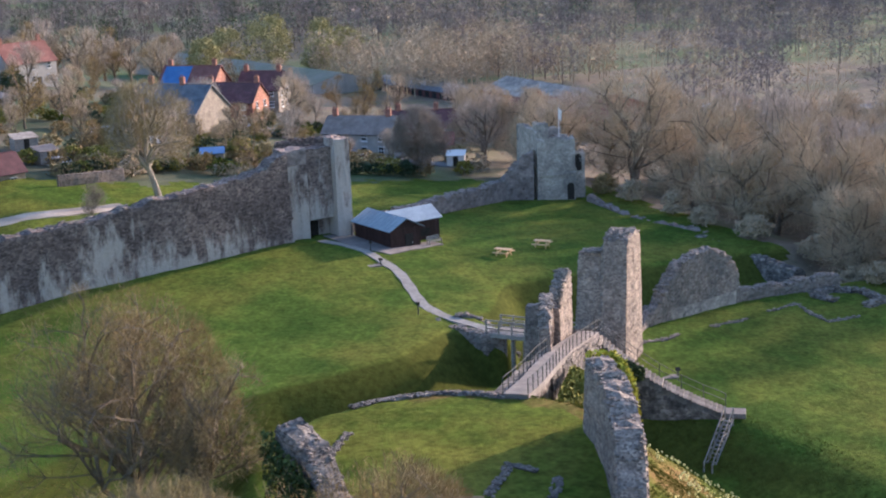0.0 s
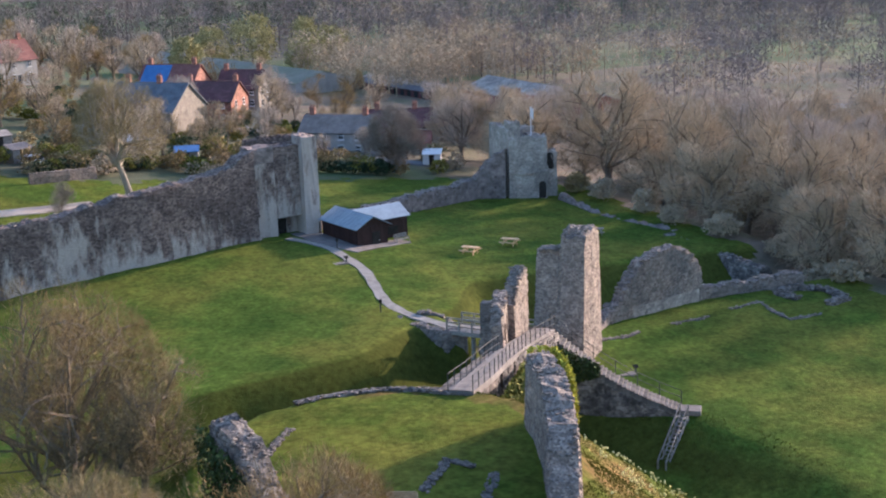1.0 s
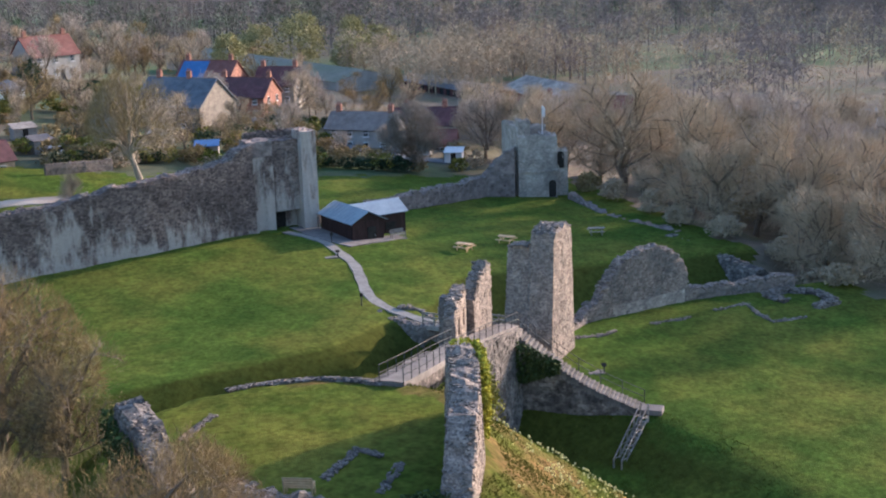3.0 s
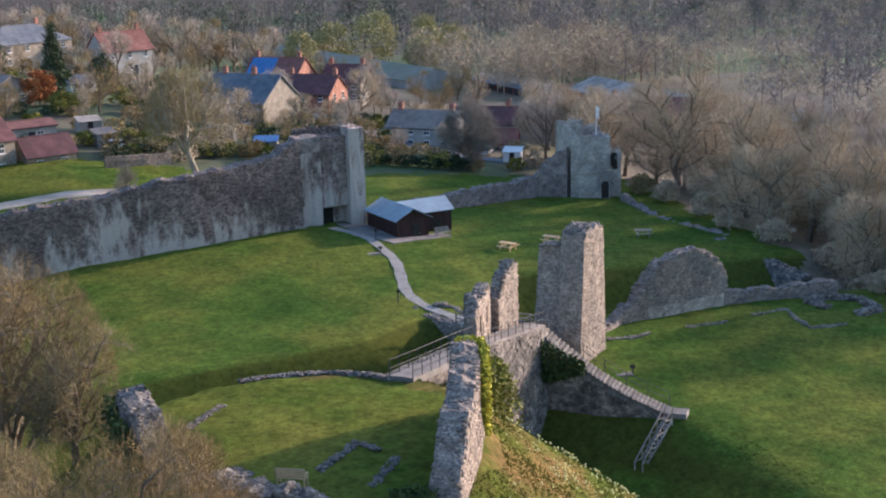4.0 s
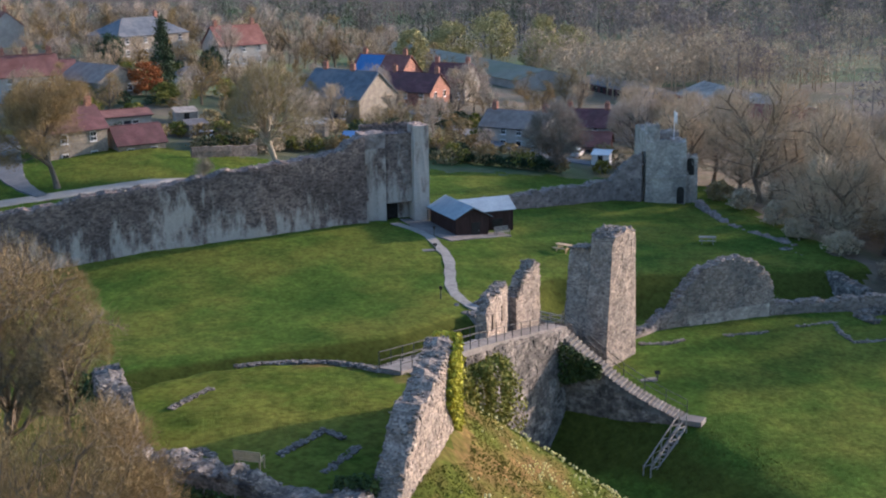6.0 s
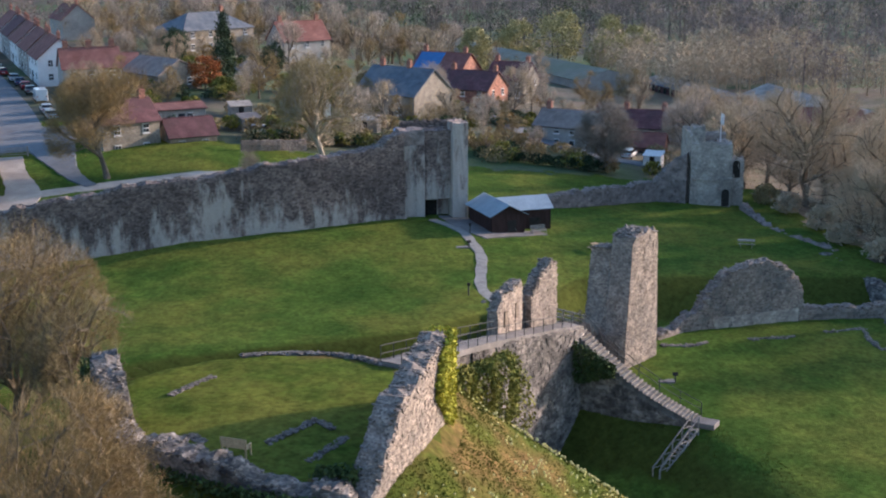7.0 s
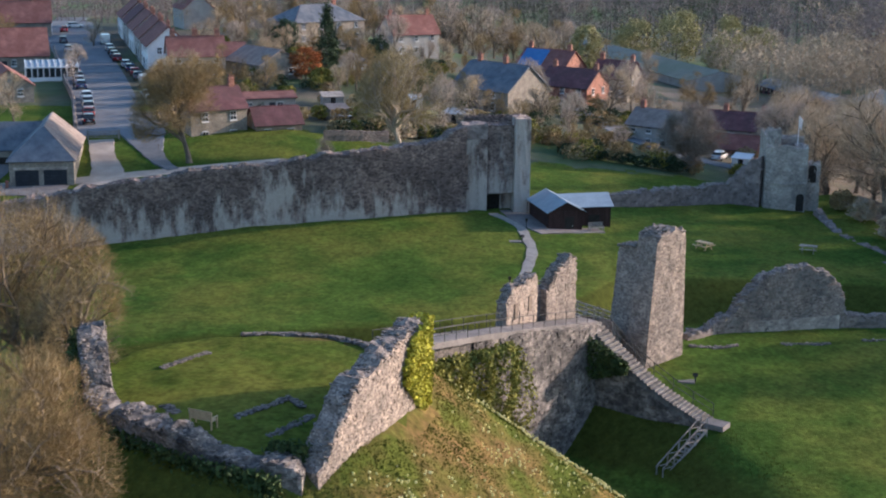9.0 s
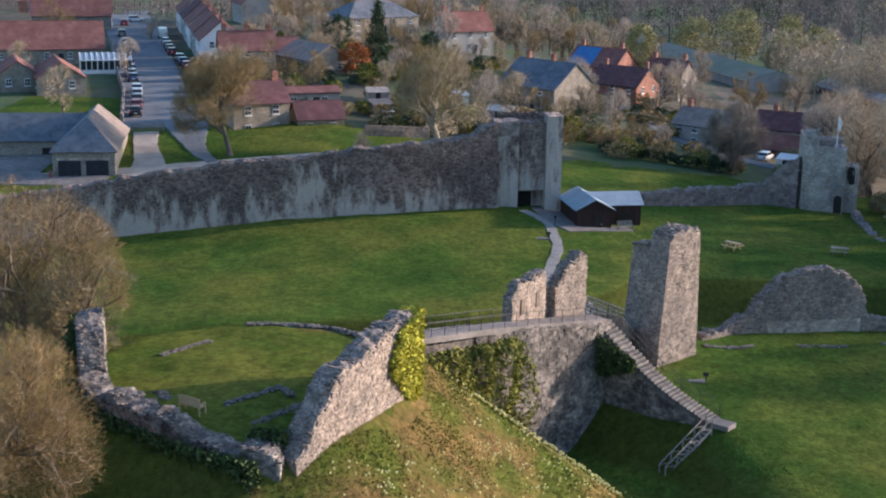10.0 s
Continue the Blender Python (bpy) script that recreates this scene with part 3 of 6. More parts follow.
def rubble_line(name, pts, wide, high, label, size=0.35, per=6, group=""):
    """A low line of footing stones on the ground: a turf-set core with single stones on it."""
    parent = thing(name, label, "ruin", group=group)
    s, p = resample(pts, 0.5)
    t, n = normals_of(p)
    z = height(p[:, 0], p[:, 1])
    cols = [np.c_[p[:, :2] + n * (k * wide / 2), z + h] for k, h in ((1, -0.2), (0.55, high * 0.5), (0, high * 0.75), (-0.55, high * 0.5), (-1, -0.2))]
    m = len(s)
    verts = np.concatenate(cols) + np.c_[rng.normal(0, 0.05, (5 * m, 2)), rng.normal(0, 0.05, 5 * m)]
    faces = [(c * m + i, c * m + i + 1, (c + 1) * m + i + 1, (c + 1) * m + i) for c in range(4) for i in range(m - 1)]
    faces += [tuple(c * m for c in range(5)), tuple(c * m + m - 1 for c in range(4, -1, -1))]
    part("footing", (verts, faces), CAUSEWAY, parent)
    for _ in range(int(s[-1] * per)):
        a = rng.uniform(0, s[-1])
        i = min(m - 1, int(a / s[-1] * (m - 1) + 0.5))
        o = rng.uniform(-0.5, 0.5) * wide
        x, y = np.interp(a, s, p[:, 0]) + n[i, 0] * o, np.interp(a, s, p[:, 1]) + n[i, 1] * o
        later.append((parent, x, y, float(height(x, y)) + high * (1 - (abs(o) / wide) * 1.2), size))
    return parent


# the shell keep on the mound
ruin_wall("keep_wall", [(-2.25, 71.4), (-2.9, 69.0), (-4.2, 65.6), (-5.7, 62.4), (-6.9, 60.2), (-7.3, 59.6)], 1.5,
          [(0, 12.2), (0.3, 12.1), (0.68, 11.6), (0.8, 10.6), (0.92, 8.9), (1, 8.0)], "tall curved fragment of the stone shell keep, sunlit outside", KEEP, KEEP_BIT,
          batter=0.035, stone=(0.24, 0.14), caps=0.05, cap_size=0.22, gaps=0.5)
# The dark rubble here also carries the shadow of the nearby trees.
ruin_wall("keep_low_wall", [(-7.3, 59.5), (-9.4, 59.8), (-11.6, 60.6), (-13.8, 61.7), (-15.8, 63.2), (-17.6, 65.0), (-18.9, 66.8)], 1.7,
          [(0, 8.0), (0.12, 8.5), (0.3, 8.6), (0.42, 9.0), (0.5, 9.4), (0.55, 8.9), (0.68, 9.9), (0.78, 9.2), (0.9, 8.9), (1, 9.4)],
          "low broken keep wall of rubble with ivy, tree shadow in its dark colour", CAUSEWAY, CAUSEWAY_BIT, ragged=0.3, stone=(0.26, 0.15), caps=0.05, cap_size=0.22)
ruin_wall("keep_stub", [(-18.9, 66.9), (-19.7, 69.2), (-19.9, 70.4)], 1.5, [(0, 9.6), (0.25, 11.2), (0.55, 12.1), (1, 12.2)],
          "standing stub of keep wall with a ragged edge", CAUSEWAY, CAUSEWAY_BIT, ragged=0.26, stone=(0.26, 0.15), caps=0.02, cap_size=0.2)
rubble_line("keep_rim_wall", [(-13.0, 81.3), (-11.0, 81.5), (-8.8, 81.3), (-6.6, 80.5), (-4.9, 79.2), (-4.3, 78.5)], 0.6, 0.13, "low curved line of stones along the mound rim", 0.2, 22)
rubble_line("stone_outline", [(-11.5, 66.0), (-10.2, 67.4), (-8.9, 68.9), (-8.0, 67.6)], 0.5, 0.07, "stone footing of a small building on the turf", 0.17, 22, "footings on the mound")
rubble_line("stone_outline", [(-9.5, 63.4), (-8.4, 65.0), (-7.4, 66.4)], 0.5, 0.07, "stone footing of a small building on the turf", 0.17, 22, "footings on the mound")
rubble_line("stone_outline", [(-16.9, 74.2), (-15.8, 75.8), (-14.6, 77.3)], 0.5, 0.07, "short brownish line of footing stones", 0.17, 20, "footings on the mound")
rubble_line("stone_outline", [(-15.6, 67.8), (-14.7, 66.6)], 0.6, 0.07, "short line of footing stones near the bench", 0.18, 22, "footings on the mound")

# the causeway from the mound to the gate ruin
WAY = [(-4.0, 78.0, 8.25), (-1.0, 81.6, 7.6), (2.4, 86.2, 6.75), (6.2, 91.0, 5.75), (9.6, 94.7, 5.0), (11.4, 96.6, 4.6)]
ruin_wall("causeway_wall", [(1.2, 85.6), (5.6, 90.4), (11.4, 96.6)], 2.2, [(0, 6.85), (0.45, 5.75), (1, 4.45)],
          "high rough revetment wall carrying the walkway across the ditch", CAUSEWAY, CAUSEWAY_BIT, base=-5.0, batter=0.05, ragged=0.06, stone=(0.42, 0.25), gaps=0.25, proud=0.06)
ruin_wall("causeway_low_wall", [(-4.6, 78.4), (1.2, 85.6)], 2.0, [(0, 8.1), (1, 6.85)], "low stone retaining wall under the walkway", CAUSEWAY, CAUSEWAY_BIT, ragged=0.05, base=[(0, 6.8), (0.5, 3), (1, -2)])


def causeway_deck():
    s, p = resample([(x, y, z) for x, y, z in WAY], 0.5)
    t, n = normals_of(p)
    cols = [np.c_[p[:, :2] + n * k, p[:, 2] + h] for k, h in ((-0.78, -0.35), (-0.78, 0.06), (0, 0.1), (0.78, 0.06), (0.78, -0.35))]
    m = len(s)
    faces = [(c * m + i, c * m + i + 1, (c + 1) * m + i + 1, (c + 1) * m + i) for c in range(4) for i in range(m - 1)]
    faces += [tuple(c * m for c in range(5)), tuple(c * m + m - 1 for c in range(4, -1, -1))]
    return tagged(part("walkway", (np.concatenate(cols), faces), PAVING), "pale paved walkway sloping down from the mound", "walkway", kind="structure")


causeway_deck()


def railing(name, pts, label, high=1.05, gap=1.3, mat=None, thick=0.045, rails=(1.0, 0.5), group=""):
    parent = thing(name, label, "railing", group=group)
    mat = mat or IRON
    s, p = resample(pts, gap)
    for i, v in enumerate(p):
        part("post", one_beam((v[0], v[1], v[2] - 0.12), (v[0], v[1], v[2] + high), thick), mat, parent)
        if i:
            for r in rails:
                part("rail", one_beam((*p[i - 1][:2], p[i - 1][2] + r * high), (*v[:2], v[2] + r * high), thick * 0.8), mat, parent)
    return parent


def offset_line(pts, k):
    p = np.array(pts, float)
    t, n = normals_of(p)
    return np.c_[p[:, :2] + n * k, p[:, 2]]


railing("walkway_railing", offset_line(WAY, 0.75), "thin iron handrail along the walkway edge", group="walkway rails")
railing("walkway_railing", offset_line(WAY, -0.75)[:4], "thin iron handrail along the walkway edge", group="walkway rails")

# ruined gate piers
gate_a = ruin_wall("gate_pier", [(4.2, 90.0), (5.5, 92.2), (6.75, 94.5)], 0.85, [(0, 8.0), (0.2, 8.5), (0.9, 8.95), (1, 8.7)], "broken gate ruin with two window recesses", KEEP, KEEP_BIT, base=4.2,
                   stone=(0.32, 0.19), caps=0.05, cap_size=0.28, gaps=0.4, group="gate ruins")
ruin_wall("return_wall", [(6.6, 94.5), (5.7, 95.5)], 0.8, [(0, 8.2), (1, 7.8)], "", base=3.8, parent=gate_a, stone=(0.32, 0.19))
gate_b = ruin_wall("gate_pier", [(7.5, 94.9), (8.6, 96.2), (10.0, 97.6)], 1.0, [(0, 7.6), (0.25, 8.2), (0.5, 9.0), (0.8, 9.4), (1, 9.0)],
                   "taller broken gate ruin beside the walkway", KEEP, KEEP_BIT, base=3.4, stone=(0.32, 0.19), caps=0.05, cap_size=0.3, gaps=0.4, group="gate ruins")
ruin_wall("return_wall", [(7.5, 95.0), (6.4, 96.4)], 0.9, [(0, 7.6), (1, 7.2)], "", base=3.4, parent=gate_b, stone=(0.32, 0.19))
# Solid blocks through the pier; their brown colour stands for niche shade.
for q, w in (((4.95, 91.2), 0.55), ((6.1, 93.25), 0.55)):
    bm = bmesh.new()
    box(bm, q[0] - 0.02, q[1] + 0.02, 6.35, w, 1.04, 1.15, 60)
    part("window_recess", bm, RECESS_SHADE, gate_a, "solid block coloured as the shade of a window recess")


def block_tower(name, corner, u_dir, u_len, v_len, top, label, base, mat=None, bit=None, batter=0.03, stone=(0.5, 0.3), caps=0, cap_size=0.42, cell=0.45, ragged=0.15, lean=0.0, step=None):
    """A solid block of masonry on a rectangle, with its top by top(u, v)."""
    mat, bit = mat or STONE, bit or STONE_BIT
    parent = thing(name, label, "tower")
    u_dir = np.array(u_dir, float) / np.hypot(*u_dir)
    v_dir = np.array([-u_dir[1], u_dir[0]])
    nu, nv = max(2, int(u_len / cell)), max(2, int(v_len / cell))
    us, vs = np.linspace(0, u_len, nu + 1), np.linspace(0, v_len, nv + 1)
    verts, index = [], {}

    def face_shift(u, v, depth):
        """The near face leans out towards its foot and steps back beside its pier."""
        near = max(0.0, 1 - u / u_len)
        return near * ((step[1] if step and v > step[0] else 0.0) - lean * depth)

    def vert(i, j, k, levels):
        key = (i, j, k)
        if key not in index:
            zt = top_z[i, j]
            f = k / levels
            z = base + (zt - base) * f
            grow = 1 + 2 * batter * (zt - z) / max(u_len, v_len)
            u, v = (us[i] - u_len / 2) * grow + u_len / 2, (vs[j] - v_len / 2) * grow + v_len / 2
            w = np.array(corner) + u_dir * (u + face_shift(us[i], vs[j], zt - z)) + v_dir * v + rng.normal(0, 0.02, 2)
            index[key] = len(verts)
            verts.append((*w, z))
        return index[key]

    top_z = np.array([[top(u, v) + rng.normal(0, ragged) for v in vs] for u in us])
    levels = max(3, int((top_z.max() - base) / 0.7))
    faces = [(vert(i, j, levels, levels), vert(i + 1, j, levels, levels), vert(i + 1, j + 1, levels, levels), vert(i, j + 1, levels, levels)) for i in range(nu) for j in range(nv)]
    ring = [(i, 0) for i in range(nu)] + [(nu, j) for j in range(nv)] + [(i, nv) for i in range(nu, 0, -1)] + [(0, j) for j in range(nv, 0, -1)]
    for a, b in zip(ring, ring[1:] + ring[:1]):
        for k in range(levels):
            faces.append((vert(*a, k, levels), vert(*b, k, levels), vert(*b, k + 1, levels), vert(*a, k + 1, levels)))
    part("core", (verts, faces), mat, parent)
    cs, al, ou, hf = [], [], [], []
    for face in range(4):
        ln = u_len if face % 2 == 0 else v_len
        z = base + 0.2
        while z < top_z.max():
            hh, q = stone[1] * rng.uniform(0.75, 1.2), 0.0
            while q < ln:
                wd = stone[0] * rng.uniform(0.55, 1.5)
                m = q + wd / 2
                q += wd + 0.02
                if m + wd / 2 > ln or rng.random() < 0.45:
                    continue
                u, v = ((m, 0), (u_len, m), (m, v_len), (0, m))[face]
                zt = top(u, v)
                if z + hh > zt - 0.2:
                    continue
                zz = z + hh / 2
                grow = 1 + 2 * batter * (zt - zz) / max(u_len, v_len)
                uu, vv = (u - u_len / 2) * grow + u_len / 2, (v - v_len / 2) * grow + v_len / 2
                d_out = (-v_dir, u_dir, v_dir, -u_dir)[face]
                d_al = u_dir if face % 2 == 0 else v_dir
                w = np.array(corner) + u_dir * (uu + face_shift(u, v, zt - zz)) + v_dir * vv + d_out * (rng.uniform(-0.4, 1) * 0.016 - 0.045)
                cs.append((*w, zz))
                al.append((*d_al, 0))
                ou.append((*d_out, 0))
                hf.append((wd / 2 - 0.01, 0.06, hh / 2 - 0.012))
            z += hh
    tagged(part("stonework", blocks(cs, al, ou, hf, 0.1), bit, parent), "uneven coursed stones of the tower faces", kind="stuff")
    for _ in range(caps):
        u, v = rng.uniform(0.1, u_len - 0.1), rng.uniform(0.1, v_len - 0.1)
        w = np.array(corner) + u_dir * u + v_dir * v
        later.append((parent, w[0], w[1], top(u, v) + 0.05, cap_size))
    return parent


def fragment_top(u, v):
    if v < 2.0:
        return 10.5 - 0.12 * (u - 1.9) ** 2 - 0.35 * max(0, 0.5 - v)
    if v < 2.4:
        return 9.2
    return 9.0 - 0.16 * (v - 3.0) ** 2 - 0.5 * (u > 1.6)


block_tower("tower_fragment", (17.0, 100.3), (0.745, 0.667), 3.6, 4.2, fragment_top, "tall broken tower with one sunlit and one dark face", -1.2, KEEP, KEEP_BIT, caps=240, cap_size=0.3,
            stone=(0.3, 0.15), batter=0.015, lean=0.09, step=(2.1, 0.45))

# the wall on the edge of the ditch
ruin_wall("ditch_wall", [(26.6, 109.9), (31.0, 111.1), (35.7, 112.4)], 1.3, [(0, 3.3), (0.12, 4.2), (0.3, 5.0), (0.6, 5.3), (0.8, 4.6), (0.95, 3.4), (1, 2.6)],
          "round-topped fragment of the ditch wall with a pale plinth", stone=(0.36, 0.21), caps=0.06, cap_size=0.34)
plinth = one_box(31.2, 110.6, -0.6, 8.8, 0.3, 1.3, 15)
tagged(part("plinth", plinth, PALE), "pale stone plinth along the ditch wall foot", "plinth", kind="structure")
ruin_wall("ditch_low_wall", [(20.6, 106.4), (23.5, 108.6), (26.6, 109.9)], 1.2, [(0, 0.35), (0.4, 0.7), (0.8, 1.6), (1, 3.0)], "low dark wall rising to the ditch wall fragment", ragged=0.25,
          caps=0.12, cap_size=0.42, group="low ditch walls")
ruin_wall("ditch_low_wall", [(35.4, 112.3), (39.5, 113.0), (43.5, 113.0), (47.6, 112.2)], 1.1, [(0, 0.6), (0.5, 0.3), (1, 0.4)], "low rubble wall running on along the ditch", ragged=0.2,
          caps=0.14, cap_size=0.42, group="low ditch walls")
ruin_wall("ditch_end_wall", [(48.6, 137.0), (49.6, 130), (50.4, 121.5)], 1.4, [(0, -1.0), (0.5, -1.4), (1, -1.6)], "sloping grey wall closing the end of the ditch", CAUSEWAY, CAUSEWAY_BIT, batter=0.35, base=-4.4, ragged=0.15, caps=0.3)
ruin_wall("bailey_wall", [(47.8, 160.5), (47.4, 150), (48.6, 145), (50.6, 138.5)], 1.0, [(0, 0.0), (0.3, -0.8), (1, -0.9)], "low dark stone wall along the wood's edge", CURTAIN_BIT, CURTAIN_BIT, ragged=0.2, caps=0.4)
for pts, lab in (([(43.6, 110.6), (46.4, 111.8), (48.8, 110.2)], "rubble wall of a ruined building by the wood"),
                 ([(48.8, 110.2), (48.4, 106.6), (45.6, 105.6)], "rubble wall of a ruined building by the wood"), ([(43.6, 110.6), (44.4, 108.4)], "rubble wall of a ruined building by the wood")):
    rubble_line("ruined_room", pts, 1.1, 0.5, lab, 0.34, 12, "ruins by the wood")
for pts in ([(40.6, 109.2), (39.6, 106.2), (39.6, 103.6), (43.2, 103.9)], [(36.5, 108.2), (40.6, 109.2)], [(29.0, 106.1), (33.4, 106.8)], [(20.9, 104.6), (23.5, 104.6), (25.0, 105.2)]):
    rubble_line("wall_footing", pts, 0.5, 0.05, "turf-grown line of buried wall footings", 0.24, 6, "footings on the lawn")

# the curtain wall and its gate tower
ruin_wall("curtain_wall", [(-62, 132.5), (-43, 137.0), (-24.5, 140.7), (-8.5, 144.0), (3.6, 148.2)], 1.9,
          [(0, 3.2), (0.285, 5.2), (0.44, 6.7), (0.57, 8.0), (0.68, 8.3), (0.77, 9.3), (0.9, 9.9), (0.96, 10.3), (0.985, 11.4), (1, 11.8)],
          "long high curtain wall with pale lime streaks and a dark ragged top", CURTAIN, CURTAIN, batter=0.02, stone=(0.55, 0.3), ragged=0.16, caps=0.24, cap_size=0.34, gaps=0.45, proud=0.03)
keep_tower = thing("curtain_tower", "square curtain-wall tower with pale buttresses and a gateway", "tower")


def tower_block(name, x, y, z, sx, sy, sz, mat, label=""):
    bm = bmesh.new()
    box(bm, x, y, z, sx, sy, sz, 5)
    bmesh.ops.subdivide_edges(bm, edges=bm.edges[:], cuts=5, use_grid_fill=True)
    for v in bm.verts:
        v.co += Vector((rng.normal(0, 0.03), rng.normal(0, 0.03), rng.normal(0, 0.07 if v.co.z > z + sz - 0.2 else 0.02)))
    return part(name, bm, mat, keep_tower, label)


tower_block("left_buttress", 4.85, 149.15, 1.0, 2.7, 2.4, 9.2, LIME_FACE, "pale lime-washed buttress")
tower_block("left_head", 4.75, 149.1, 10.2, 2.9, 2.2, 1.7, CURTAIN_BIT)
tower_block("lintel_wall", 7.75, 149.75, 4.0, 3.3, 2.2, 7.7, LIMED)
tower_block("right_buttress", 10.15, 149.3, 1.0, 1.75, 2.9, 11.6, LIME_FACE, "pale weathered buttress")
tower_block("parapet", 7.4, 151.2, 11.6, 7.2, 0.6, 0.8, CURTAIN)
for k in range(6):
    tower_block("merlon", 4.3 + k * 1.25 + rng.uniform(-0.2, 0.2), 150.9 + k * 0.1, 12.2, rng.uniform(0.35, 0.8), 0.6, rng.uniform(0.15, 0.42), CURTAIN)
tower_block("rear_wall", 9.0, 151.2, 1.0, 2.0, 1.8, 10.8, CURTAIN)
gateway = part("gate_door", one_box(6.9, 150.2, 1.4, 2.0, 0.15, 2.7, 5), BOARDS_AND_SHADE, keep_tower, "dark timber door in the gateway")
part("wooden_lintel", one_box(6.9, 149.05, 3.85, 2.3, 0.5, 0.3, 5), TIMBER, keep_tower)

ruin_wall("north_wall", [(11.4, 150.6), (18, 154.6), (25.6, 158.4), (33.6, 162.6), (37.5, 164.8)], 1.4, [(0, 3.0), (0.15, 2.4), (0.55, 2.5), (0.85, 2.2), (1, 2.2)],
          "low dark curtain wall behind the hut", CURTAIN_BIT, CURTAIN_BIT, ragged=0.22, caps=0.16, cap_size=0.42)
ruin_wall("north_wall_ramp", [(37.3, 164.8), (39.6, 164.6), (41.4, 163.6)], 1.4, [(0, 2.2), (0.3, 3.4), (0.7, 5.4), (1, 5.6)], "dark rising stump of wall against the gate tower", CURTAIN_BIT, CURTAIN_BIT,
          ragged=0.25, caps=0.12)

gate_tower = thing("flag_tower", "pale square stone gate tower with a flagpole", "tower")


def gate_block(name, x, y, z, sx, sy, sz, mat, label="", cuts=5):
    bm = bmesh.new()
    box(bm, x, y, z, sx, sy, sz, -9)
    bmesh.ops.subdivide_edges(bm, edges=bm.edges[:], cuts=cuts, use_grid_fill=True)
    for v in bm.verts:
        v.co += Vector((rng.normal(0, 0.025), rng.normal(0, 0.025), rng.normal(0, 0.16 if v.co.z > z + sz - 0.2 else 0.02)))
    return part(name, bm, mat, gate_tower, label)


def on_gate(u, v):
    """A place u along the tower's front and v back from it."""
    return 41.6 + 0.988 * u + 0.156 * v, 162.9 - 0.156 * u + 0.988 * v


GATE_STONE = material("gate_tower_stone", (0.3, 0.262, 0.228), (0.48, 0.425, 0.37), 0.9, cells=3.5, vary_cells=0.45, bump=0.4, c=(0.2, 0.18, 0.165), c_scale=0.3, c_amount=0.8, grain=0.9)
for nm, u, v, su, sv, top_z in (("front_wall", 2.55, 0.6, 5.1, 1.2, 7.1), ("left_wall", 0.6, 4.6, 1.2, 8.0, 8.2), ("right_wall", 4.5, 3.2, 1.2, 5.2, 7.0), ("back_wall", 2.55, 5.7, 5.1, 1.0, 7.6),
                                ("stair_turret", 1.0, 1.6, 1.6, 1.6, 9.1)):
    x, y = on_gate(u, v)
    gate_block(nm, x, y, -1.2, su, sv, top_z + 1.2, GATE_STONE)
x, y = on_gate(2.6, 3)
gate_block("roof_floor", x, y, 5.8, 3.2, 4.6, 0.25, PAVING, cuts=1)
x, y = on_gate(2.6, -0.06)
gate_block("string_course", x, y, 2.5, 5.2, 0.16, 0.18, GATE_STONE, cuts=1)
x, y = on_gate(5.9, 1.9)
gate_block("side_range", x, y, -1.2, 1.9, 1.4, 6.3, GATE_STONE)


def arch(w, h, deep):
    prof = [(-w / 2, 0), (w / 2, 0), (w / 2, h - w / 2)] + [(w / 2 * math.cos(a), h - w / 2 + w / 2 * math.sin(a)) for a in np.linspace(0.3, math.pi - 0.3, 6)] + [(-w / 2, h - w / 2)]
    return prism(prof, deep)


# No holes are cut: near-black arched slabs stand for the shaded openings.
for nm, u, v, z, w, h in (("arched_door", 4.45, -0.03, -0.75, 0.95, 2.2), ("arched_window", 5.9, 1.17, 2.7, 0.95, 2.2)):
    d = part(nm, arch(w, h, 0.3), BOARDS_AND_SHADE, gate_tower, "dark panel painted as the shade in a round-headed opening")
    d.matrix_world = pose(*on_gate(u, v), z, 0, 0, -9)
flag = thing("flagpole", "white flagpole with a red and white flag hanging limp", "flagpole")
fx, fy = 46.2, 165.6
bm = bmesh.new()
rod(bm, (fx, fy, 5.9), (fx, fy, 10.7), 0.07, 0.05)
part("pole", bm, WHITE, flag)
s = np.linspace(0, 1, 10)
for mat, lo, hi in ((WHITE, 0.0, 0.62), (RED_CLOTH, 0.62, 0.75), (WHITE, 0.75, 1.0)):
    verts, faces = [], []
    for j in range(8):
        f = j / 7
        for k in range(5):
            w = lo + (hi - lo) * k / 4
            verts.append((fx + 0.06 + 0.42 * w * (1 - 0.4 * f), fy + 0.1 * math.sin(9 * w + 2 * f), 10.6 - 1.35 * f - 0.35 * w))
    faces = [(j * 5 + k, j * 5 + k + 1, (j + 1) * 5 + k + 1, (j + 1) * 5 + k) for j in range(7) for k in range(4)]
    cloth = part("flag_panel", (verts, faces), mat, flag)
    cloth.modifiers.new("thickness", "SOLIDIFY").thickness = 0.02

